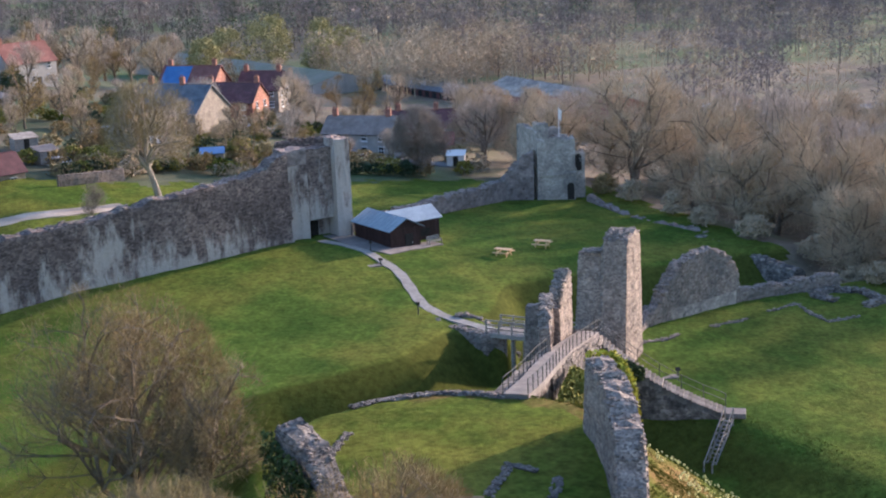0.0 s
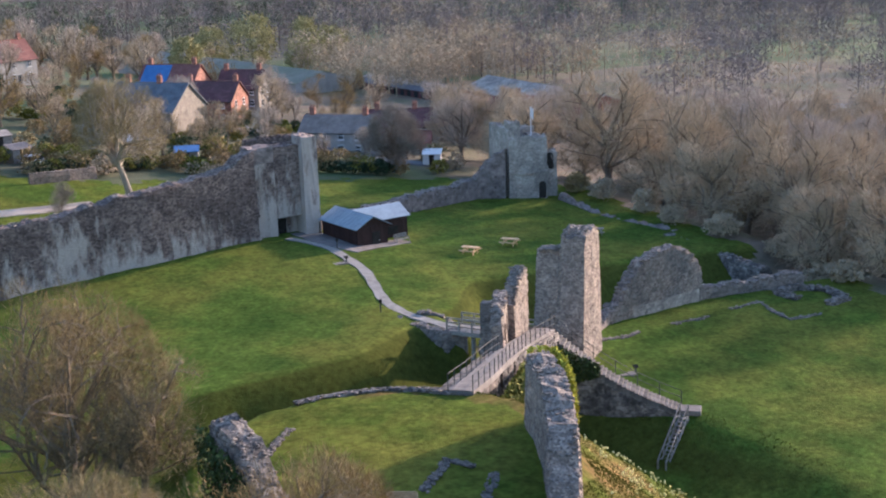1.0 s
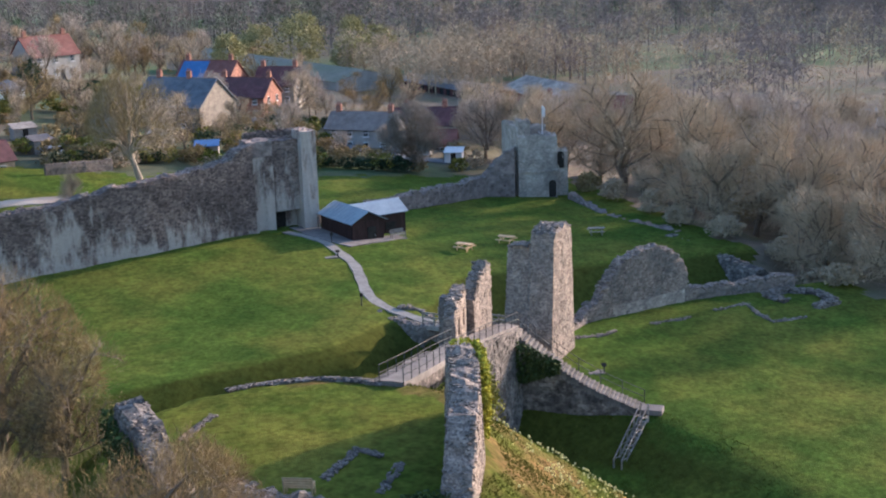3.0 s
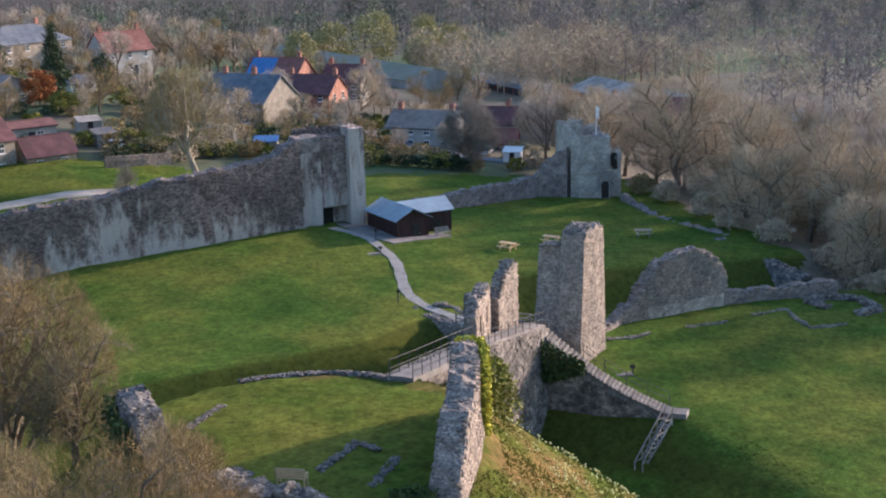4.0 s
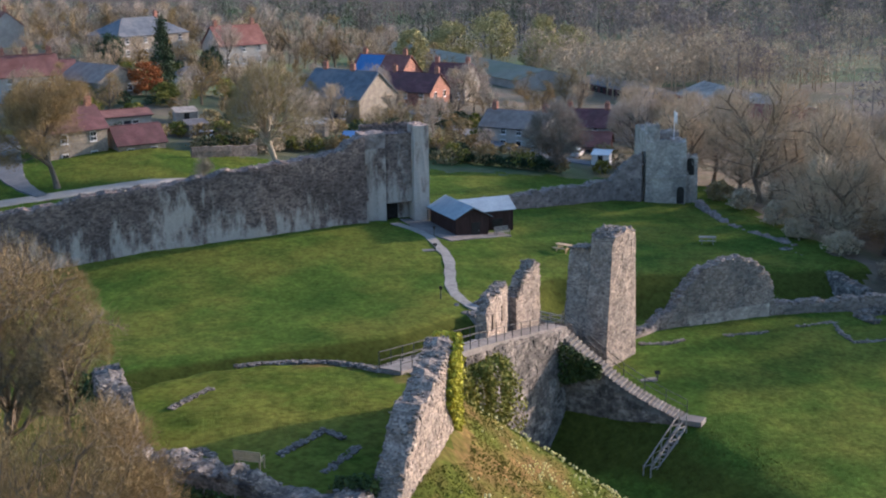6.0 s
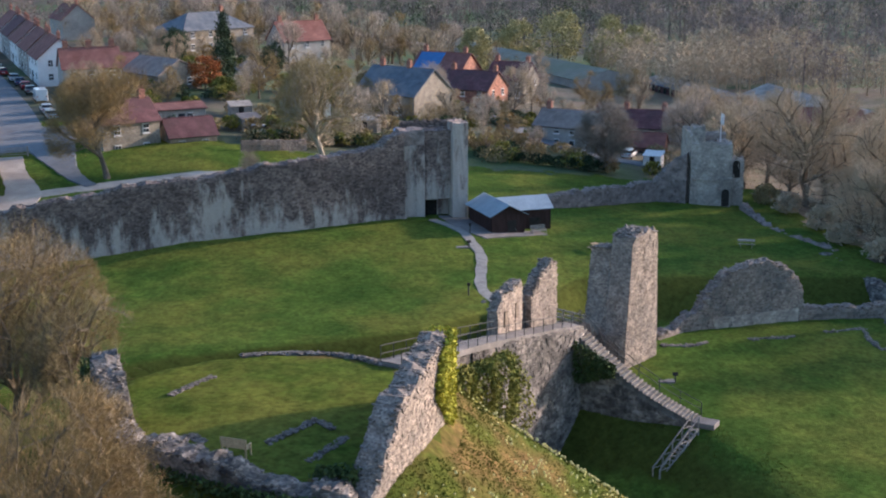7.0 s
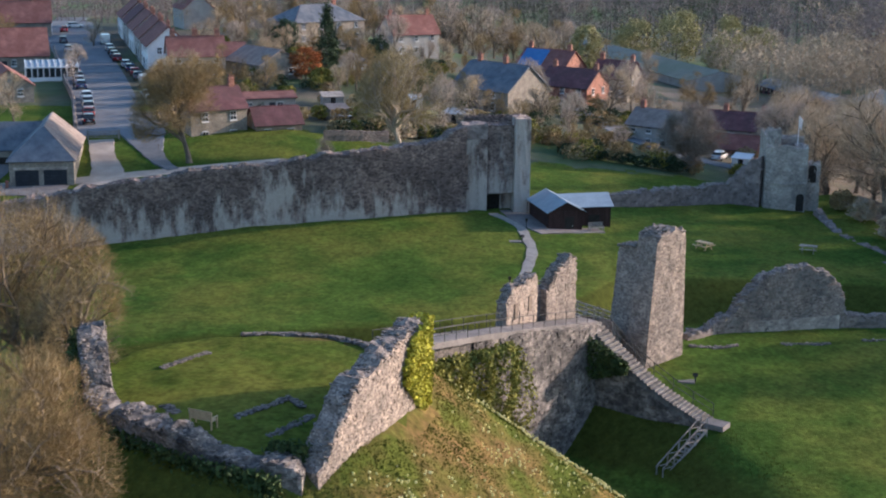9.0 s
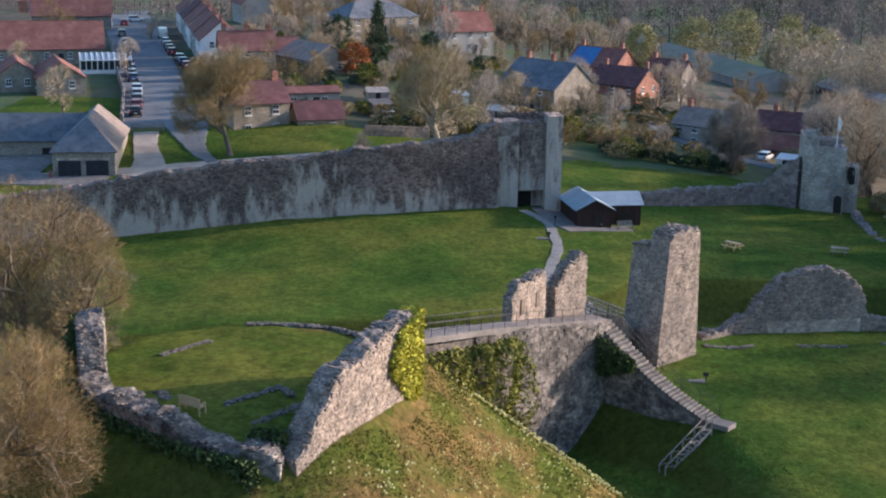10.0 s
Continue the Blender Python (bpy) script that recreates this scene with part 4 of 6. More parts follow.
# ---- stairs, bridge, hut and small things of the bailey ----
def stone_stair():
    a, b = np.array([11.6, 96.4, 4.55]), np.array([19.5, 90.5, -1.15])
    n = 32
    d = (b - a)[:2] / np.hypot(*(b - a)[:2])
    side = np.array([-d[1], d[0]])
    rz = math.degrees(math.atan2(d[1], d[0]))
    stair = thing("stone_stair", "long straight flight of worn stone steps down to the lawn", "stairs")
    run = np.hypot(*(b - a)[:2]) / n
    me = None
    for i in range(n):
        u = (i + 0.5) / n
        # the flight eases towards its foot
        z = a[2] + (b[2] - a[2]) * (u + 0.12 * math.sin(math.pi * u))
        x, y = (a[:2] + (b - a)[:2] * u)
        if me is None:
            bm = one_box(0, 0, -0.5, run * 1.15, 1.7, 0.5, 0, 0.02)
            ob = part("step", bm, STEP_STONE, stair)
            me = ob.data
        else:
            ob = part("step", me, PAVING, stair)
        ob.matrix_world = pose(x, y, z + rng.uniform(-0.02, 0.02), 0, 0, rz + rng.uniform(-1.5, 1.5))
    pts = [tuple(a[:2] + (b - a)[:2] * u) for u in np.linspace(0, 1, 9)]
    tops = [(u, a[2] + (b[2] - a[2]) * (u + 0.12 * math.sin(math.pi * u)) - 0.3) for u in np.linspace(0, 1, 9)]
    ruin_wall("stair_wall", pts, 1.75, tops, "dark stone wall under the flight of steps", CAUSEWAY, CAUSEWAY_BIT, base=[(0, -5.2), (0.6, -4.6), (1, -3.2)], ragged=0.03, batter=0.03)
    line = [(x - side[0] * -0.8, y - side[1] * -0.8, z + 0.3) for (x, y), (u, z) in zip(pts, tops)]
    railing("stair_railing", line, "thin handrail beside the stone steps", gap=1.5)
    return stair


stone_stair()
tagged(part("stair_landing", one_box(20.0, 90.0, -1.5, 1.6, 1.3, 0.4, -37, 0.03), PAVING), "flat stone landing slab at the foot of the steps", "landing", kind="structure")


def timber_steps(a, b, wide, n, label):
    a, b = Vector(a), Vector(b)
    steps = thing("timber_steps", label, "steps")
    d = (b - a).normalized()
    side = Vector((-d.y, d.x, 0)).normalized() * wide / 2
    for k in (-1, 1):
        part("stringer", one_beam(a + side * k, b + side * k, 0.08, 0.2), TIMBER, steps)
        part("handrail", one_beam(a + side * k + Vector((0, 0, 0.9)), b + side * k + Vector((0, 0, 0.9)), 0.07), TIMBER, steps)
        for i in range(5):
            p = a + (b - a) * (i / 4) + side * k
            part("post", one_beam(p - Vector((0, 0, 0.6)), p + Vector((0, 0, 0.95)), 0.09), TIMBER, steps)
        for i in range(4):
            p, q = a + (b - a) * (i / 4) + side * k, a + (b - a) * ((i + 1) / 4) + side * k
            part("brace", one_beam(p + Vector((0, 0, 0.1)), q + Vector((0, 0, 0.85)), 0.045), TIMBER, steps)
    for i in range(n):
        p = a + (b - a) * ((i + 0.5) / n)
        part("tread", one_beam(p - side, p + side, 0.26, 0.06), TIMBER, steps)


timber_steps((18.9, 89.2, -1.3), (15.4, 86.7, -4.1), 0.62, 14, "grey wooden steps with handrails down into the ditch")


def timber_bridge(a, b, wide):
    a, b = Vector(a), Vector(b)
    bridge = thing("timber_bridge", "grey weathered timber footbridge across the ditch", "bridge")
    d = (b - a).normalized()
    side = Vector((-d.y, d.x, 0)).normalized() * wide / 2
    n = int((b - a).length / 0.28)
    for i in range(n):
        p = a + (b - a) * ((i + 0.5) / n)
        part("plank", one_beam(p - side * 1.08, p + side * 1.08, 0.24, 0.06), TIMBER, bridge)
    for k in (-1, 1):
        part("beam", one_beam(a + side * k - Vector((0, 0, 0.18)), b + side * k - Vector((0, 0, 0.18)), 0.2, 0.3), TIMBER, bridge)
        for h in (0.4, 0.75, 1.12):
            part("rail", one_beam(a + side * k + Vector((0, 0, h)), b + side * k + Vector((0, 0, h)), 0.07, 0.11), TIMBER, bridge)
        for i in range(7):
            p = a + (b - a) * (i / 6) + side * k
            part("post", one_beam(p - Vector((0, 0, 0.3)), p + Vector((0, 0, 1.2)), 0.12), TIMBER, bridge)
    for f in (0.33, 0.67):
        for k in (-0.8, 0.8):
            p = a + (b - a) * f + side * k
            part("pile", one_beam((p.x, p.y, -4.5), p - Vector((0, 0, 0.2)), 0.28), TIMBER, bridge)


timber_bridge((10.9, 112.3, 0.62), (14.2, 104.2, 1.5), 1.9)
ruin_wall("bridge_abutment", [(12.3, 99.6), (13.4, 102.2), (14.4, 104.2)], 2.6, [(0, 3.9), (0.5, 2.6), (1, 1.35)], "rough stone abutment behind the bridge end", base=-4.0, ragged=0.05)
ruin_wall("ditch_revetment", [(7.4, 118.6), (8.6, 115.4), (9.9, 111.9), (11.6, 111.3)], 0.9, [(0, 0.3), (0.5, 0.5), (1, 0.5)], "low stone revetment along the ditch lip", base=-3.4, ragged=0.12, caps=0.25)
rubble_line("ditch_edge_stones", [(9.8, 118.0), (12.4, 116.6), (14.4, 114.6)], 0.7, 0.35, "line of stones along the far ditch lip", 0.4, 6)


def hut():
    base, wall_top, ridge = 0.75, 3.55, 4.6
    m = pose(12.65, 140.7, 0, 0, 0, 12.1)
    h = thing("visitor_hut", "dark red boarded visitor hut with a pale blue-grey folded metal roof", "hut", m)
    gable = [(0, base), (3.8, base), (3.8, wall_top), (1.9, ridge - 0.08), (0, wall_top)]
    part("front_wing", prism(gable, 7.0), CLADDING, h)
    bm = bmesh.new()
    verts, faces = prism([(2.2, base), (5.7, base), (5.7, wall_top), (3.95, ridge - 0.08), (2.2, wall_top)], 4.1)
    part("side_wing", ([(3.7 + y, x, z) for x, y, z in verts], [f[::-1] for f in faces]), CLADDING, h)
    t = 0.07
    for k, (x0, x1) in enumerate(((-0.35, 1.9), (4.15, 1.9))):
        z0 = wall_top - 0.12
        part("roof_sheet", ([(x0, -0.4, z0), (x1, -0.4, ridge), (x1, 7.3, ridge), (x0, 7.3, z0), (x0, -0.4, z0 + t), (x1, -0.4, ridge + t), (x1, 7.3, ridge + t), (x0, 7.3, z0 + t)],
                            [(0, 1, 2, 3), (4, 7, 6, 5), (0, 4, 5, 1), (1, 5, 6, 2), (2, 6, 7, 3), (3, 7, 4, 0)]), ROOF_STEEL, h)
    for y0, y1 in ((1.85, 3.95), (6.05, 3.95)):
        z0 = wall_top - 0.1
        part("roof_sheet", ([(1.9, y0, z0 + 0.01), (8.1, y0, z0), (8.1, y1, ridge + 0.01), (1.9, y1, ridge + 0.01), (1.9, y0, z0 + t), (8.1, y0, z0 + t), (8.1, y1, ridge + t + 0.01), (1.9, y1, ridge + t + 0.01)],
                            [(0, 1, 2, 3), (4, 7, 6, 5), (0, 4, 5, 1), (1, 5, 6, 2), (2, 6, 7, 3), (3, 7, 4, 0)]), ROOF_STEEL, h)
    for i in range(11):
        part("roof_rib", one_beam((-0.32, -0.3 + i * 0.72, wall_top - 0.03), (1.9, -0.3 + i * 0.72, ridge + 0.09), 0.05), ROOF_STEEL, h)
    for i in range(13):
        part("board", one_box(0.16 + i * 0.29, -0.02, base, 0.26, 0.03, wall_top - base - 0.02), CLADDING, h)
    for i in range(24):
        part("board", one_box(-0.02, 0.16 + i * 0.29, base, 0.03, 0.26, wall_top - base - 0.05), CLADDING, h)
    for i in range(14):
        part("board", one_box(3.95 + i * 0.29, 2.18, base, 0.26, 0.03, wall_top - base - 0.02), CLADDING, h)
    door = part("door", one_box(2.3, -0.06, base + 0.1, 1.0, 0.06, 2.05), BOARDS_AND_SHADE, h, "dark painted door")
    part("door_handle", one_box(2.68, -0.12, base + 1.1, 0.05, 0.06, 0.14), STEEL, door)
    part("notice", one_box(1.0, -0.07, base + 0.25, 0.7, 0.04, 0.28), WHITE, h, "small white notice board")
    part("window_shutter", one_box(5.9, 2.13, base + 0.9, 1.3, 0.05, 0.9), BOARDS_AND_SHADE, h)
    part("plinth", one_box(1.9, 3.5, base - 0.5, 3.9, 7.1, 0.55), PAVING, h)
    part("plinth", one_box(5.8, 3.95, base - 0.8, 4.2, 3.6, 0.84), PAVING, h)


hut()
strip("patio", [(9.4, 149.0), (10.2, 145.0), (11.4, 141.0), (12.6, 138.6)], (3.2, 3.4, 2.8, 2.0), PAVING, "grey paved apron beside the hut", rounds=1, lift=0.09, category="paving")
strip("hut_path", [(11.6, 139.6), (15.0, 140.6), (18.5, 142.0)], 2.0, PAVING, "grey paved strip before the hut", rounds=1, lift=0.08, category="paving")
kerb = thing("timber_fence", "dark low boarded fence between hut and tower", "fence")
for i in range(7):
    part("board", one_box(10.9 - 0.05 * i, 147.9 + 0.27 * i, 1.4, 0.05, 0.25, 1.7, 0), CLADDING, kerb)


def bench(x, y, rz, mat, label, wide=1.7, group=""):
    z = ground_at(x, y)
    b = thing("bench", label, "bench", pose(x, y, z, 0, 0, rz), group)
    for i in range(4):
        part("seat_slat", one_box(0, -0.18 + i * 0.13, 0.42, wide, 0.11, 0.035), mat, b)
    for i in range(4):
        part("back_slat", one_box(0, 0.3 + i * 0.02, 0.5 + i * 0.13, wide, 0.03, 0.1), mat, b)
    for k in (-1, 1):
        for yy, hh in ((-0.2, 0.62), (0.3, 0.95)):
            part("leg", one_box(k * (wide / 2 - 0.05), yy, -0.1, 0.07, 0.07, hh + 0.1), mat, b)
        part("armrest", one_box(k * (wide / 2 - 0.05), 0.05, 0.6, 0.08, 0.6, 0.04), mat, b)
    return b


bench(-13.0, 64.9, 152, OAK, "honey-coloured wooden bench on the mound turf", 1.45)
bench(17.9, 141.3, 15, TIMBER, "weathered grey bench before the hut")


def picnic_table(x, y, rz, mat, label):
    z = ground_at(x, y)
    p = thing("picnic_table", label, "picnic table", pose(x, y, z, 0, 0, rz), "picnic tables on the lawn")
    for i in range(5):
        part("top_plank", one_box(0, -0.3 + i * 0.15, 0.72, 1.85, 0.135, 0.045), mat, p)
    for k in (-1, 1):
        for i in range(2):
            part("seat_plank", one_box(0, k * (0.68 + i * 0.14), 0.43, 1.85, 0.125, 0.045), mat, p)
        part("seat_bearer", one_box(k * 0.6, 0, 0.34, 0.06, 1.6, 0.09), mat, p)
        for s in (-1, 1):
            part("leg", one_beam((k * 0.6, s * 0.62, -0.05), (k * 0.6, s * 0.22, 0.72), 0.06, 0.1), mat, p)
    return p


picnic_table(23.1, 135.2, -52, NEW_WOOD, "new pale pine picnic table on the lawn")
picnic_table(28.9, 137.6, -48, NEW_WOOD, "new pale pine picnic table on the lawn")
picnic_table(40.7, 139.6, -20, TIMBER, "grey weathered picnic table on the far lawn")


def sign_lectern(x, y, rz, label, slab=True):
    z = ground_at(x, y)
    s = thing("information_panel", label, "sign", pose(x, y, z, 0, 0, rz), "information panels")
    if slab:
        part("slab", one_box(-0.35, 0, -0.15, 1.3, 0.8, 0.2, 0, 0.02), PAVING, s)
    part("post", one_box(0.35, 0, -0.2, 0.1, 0.1, 0.75), IRON, s)
    board = part("board", one_box(0, 0, 0, 0.42, 0.34, 0.05), BOARDS_AND_SHADE, s)
    board.matrix_local = pose(0.33, 0, 0.55, 30, 0, 0)
    return s


sign_lectern(19.6, 97.6, -8, "dark sign post on a pale stone slab")
sign_lectern(9.0, 135.1, 5, "low dark information panel beside the path")


def bollard(x, y, high, label):
    z = ground_at(x, y)
    b = thing("bollard", label, "bollard", pose(x, y, z), "path bollards")
    bm = bmesh.new()
    rod(bm, (0, 0, -0.2), (0, 0, high), 0.06)
    part("post", bm, IRON, b)
    part("head", one_box(0, 0, high - 0.02, 0.26, 0.2, 0.3, 0, 0.03), BOARDS_AND_SHADE, b)


bollard(7.0, 119.8, 0.95, "dark post beside the bend of the path")
bollard(10.2, 140.2, 0.85, "short dark post at the paving corner")


# ---- ivy, gorse and flowers ----
def leaf_cloud(name, centres, size, mat, label, category="ivy", flat=None, parent=None):
    """Many small leaves, each a folded quad, one mesh."""
    c = np.asarray(centres, float)
    n = len(c)
    a = rng.normal(0, 1, (n, 3))
    a /= np.linalg.norm(a, axis=1)[:, None]
    b = np.cross(a, rng.normal(0, 1, (n, 3)))
    b /= np.linalg.norm(b, axis=1)[:, None] + 1e-9
    k = size * rng.uniform(0.6, 1.4, (n, 1))
    v = np.stack([c - a * k, c + b * k * 0.55, c + a * k, c - b * k * 0.55], 1).reshape(-1, 3)
    f = np.arange(4 * n).reshape(-1, 4)
    ob = part(name, (v, f), mat, parent)
    if parent is None:
        tagged(ob, label, category)
    return ob


def on_wall(pts, n, z0, z1, off, spread=0.12):
    s, p = resample(pts, 0.3)
    t, nn = normals_of(p)
    i = rng.integers(0, len(s), n)
    u = rng.uniform(0, 1, n)
    z = np.interp(s[i] / s[-1], *np.array(z0).T) * (1 - u) + np.interp(s[i] / s[-1], *np.array(z1).T) * u
    q = p[i, :2] + nn[i] * (off + rng.normal(0, spread, n))[:, None] + rng.normal(0, 0.1, (n, 2))
    return np.c_[q, z]


keep_face = [(-2.25, 71.8), (-2.45, 70.4), (-3.0, 68.7), (-3.5, 67.4)]
c = on_wall(keep_face, 11000, [(0, 6.3), (0.4, 7.0), (1, 9.6)], [(0, 12.3), (0.5, 12.1), (0.8, 11.9), (1, 10.6)], 0.0, 0.04)
c[:, 0] += 1.08
c[:, 2] = np.minimum(c[:, 2], 12.15 + rng.normal(0, 0.06, len(c)))
leaf_cloud("keep_ivy", c, 0.12, IVY, "yellow-green ivy hanging on the keep wall end")
c = np.concatenate([on_wall([(-2.2, 72.4), (-1.4, 72.2)], 900, [(0, 8), (1, 7)], [(0, 12.2), (1, 12.2)], 0)])
leaf_cloud("keep_end_ivy", c, 0.13, IVY, "yellow-green ivy round the broken wall end")


def shrub_points(n, bumps):
    """Share of the length, angle and radius of points on the outside of a lumpy shrub mass."""
    u = rng.uniform(0, 1, n)
    ang = rng.uniform(0, math.pi, n)
    r = 1 + 0.22 * np.sin(u * bumps + 2 * ang) + rng.normal(0, 0.1, n)
    return u, ang, r


u, ang, r = shrub_points(13000, 23)
ax, ay = -2.4 + 6.9 * u, 77.4 + 10.4 * u
top_z, low_z = 7.6 - 1.7 * u, 3.9 - 4.6 * u
out = 0.5 + 1.5 * r * np.sin(ang) * (0.75 + 0.35 * np.sin(u * 14) ** 2)
zz = low_z + (top_z - low_z) * (0.5 + 0.52 * np.cos(ang) * r)
zz = np.minimum(zz, top_z - 0.25 + rng.normal(0, 0.12, len(u)))
c = np.c_[ax + 0.8 * out, ay - 0.6 * out, zz]
leaf_cloud("gorse_bank", c[u < 0.58], 0.15, GORSE, "bushy yellow-green shrubs against the causeway", "shrub")
leaf_cloud("causeway_ivy", c[u >= 0.5], 0.13, IVY_MID, "ivy curtain hanging down the causeway wall")
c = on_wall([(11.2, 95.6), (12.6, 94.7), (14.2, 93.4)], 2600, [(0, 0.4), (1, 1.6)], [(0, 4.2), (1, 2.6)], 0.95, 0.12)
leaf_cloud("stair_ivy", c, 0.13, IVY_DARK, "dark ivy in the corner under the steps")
# Ivy on the low ruins, its dark mass also standing for tree shadow.
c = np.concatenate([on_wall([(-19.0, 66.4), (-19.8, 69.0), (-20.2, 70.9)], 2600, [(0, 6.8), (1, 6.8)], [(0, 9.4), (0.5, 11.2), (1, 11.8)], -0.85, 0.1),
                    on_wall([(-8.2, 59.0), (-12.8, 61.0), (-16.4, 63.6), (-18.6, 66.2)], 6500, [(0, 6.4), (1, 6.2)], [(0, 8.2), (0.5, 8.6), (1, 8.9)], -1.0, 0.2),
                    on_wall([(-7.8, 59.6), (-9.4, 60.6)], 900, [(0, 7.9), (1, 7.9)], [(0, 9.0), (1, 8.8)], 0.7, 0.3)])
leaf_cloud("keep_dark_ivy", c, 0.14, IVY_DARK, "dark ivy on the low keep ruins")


def scatter_mound(n, r0, r1, a0, a1):
    r, a = rng.uniform(r0, r1, n), np.radians(rng.uniform(a0, a1, n))
    x, y = CX + r * np.cos(a), CY + r * np.sin(a)
    return x, y, height(x, y)


def tufts(name, x, y, z, tall, mat, label, wide=0.03, blades=3):
    n = len(x)
    base = np.repeat(np.c_[x, y, z - 0.03], blades, 0)
    m = n * blades
    lean = rng.normal(0, 0.45, (m, 2))
    h = tall * rng.uniform(0.5, 1.4, m)
    d = rng.uniform(0, 2 * math.pi, m)
    off = np.c_[np.cos(d), np.sin(d), np.zeros(m)] * wide
    tip = base + np.c_[lean * h[:, None], h]
    start = base + np.c_[rng.normal(0, 0.05, (m, 2)), np.zeros(m)]
    v = np.stack([start - off, start + off, tip], 1).reshape(-1, 3)
    return tagged(part(name, (v, np.arange(3 * m).reshape(-1, 3)), mat), label, "grass", kind="stuff")


x, y, z = scatter_mound(30000, 10.2, 27, -95, 55)
tufts("mound_grass", x, y, z, 0.09, TUFT, "long yellowing grass tufts on the mound side")
x, y, z = scatter_mound(9000, 27, 37, -70, 60)
tufts("ditch_grass", x, y, z, 0.07, TUFT, "short rough grass in the ditch")
x, y, z = scatter_mound(5000, 11, 27, 55, 275)
tufts("mound_back_grass", x, y, z, 0.09, TUFT, "rough grass on the back of the mound")


def daffodils(n):
    cl = rng.integers(0, 60, n)
    ca, cr = rng.uniform(-62, 35, 60), rng.uniform(12.5, 25, 60)
    a, r = np.radians(ca[cl] + rng.normal(0, 4, n)), cr[cl] + rng.normal(0, 1.2, n)
    x, y = CX + r * np.cos(a), CY + r * np.sin(a)
    z = height(x, y)
    c = np.c_[x, y, z + rng.uniform(0.16, 0.34, n)]
    v, f = [], []
    for k in range(n):
        o = len(v)
        s = rng.uniform(0.045, 0.085)
        for j in range(6):
            q = j * math.pi / 3
            v.append((c[k, 0] + s * math.cos(q), c[k, 1] + s * 0.5 * math.sin(q) - 0.02, c[k, 2] + s * math.sin(q)))
        v.append((c[k, 0] + 0.02, c[k, 1] - 0.07, c[k, 2]))
        f += [(o + j, o + (j + 1) % 6, o + 6) for j in range(6)]
    return tagged(part("daffodils", (v, f), BLOOM), "pale yellow daffodils scattered on the mound side", "flowers", kind="stuff")


daffodils(950)

# ---- the village beyond the wall ----
def window_part(parent, x, y, z, w, h, face, frame_mat):
    """A sash window on a wall that faces face (degrees): frame, bar and pane."""
    f = part("window", one_box(0, 0, 0, w, 0.1, h), frame_mat, parent)
    f.matrix_local = pose(x, y, z, 0, 0, face)
    for k in (-1, 1):
        part("pane", one_box(k * w * 0.235, -0.06, h * 0.08, w * 0.4, 0.03, h * 0.38), GLASS, f)
        part("pane", one_box(k * w * 0.235, -0.06, h * 0.54, w * 0.4, 0.03, h * 0.38), GLASS, f)
    part("sill", one_box(0, -0.1, -0.08, w + 0.2, 0.18, 0.08), frame_mat, f)
    return f


def slab_roof(name, quad, thick, mat, parent, label=""):
    """A roof plane from three or four corners, with thickness."""
    q = [Vector(v) for v in quad]
    n = (q[1] - q[0]).cross(q[2] - q[0]).normalized()
    if n.z < 0:
        n = -n
    k = len(q)
    verts = [tuple(v) for v in q] + [tuple(v + n * thick) for v in q]
    faces = [tuple(range(k)), tuple(range(2 * k - 1, k - 1, -1))] + [(i, (i + 1) % k, (i + 1) % k + k, i + k) for i in range(k)]
    return part(name, (verts, faces), mat, parent, label)


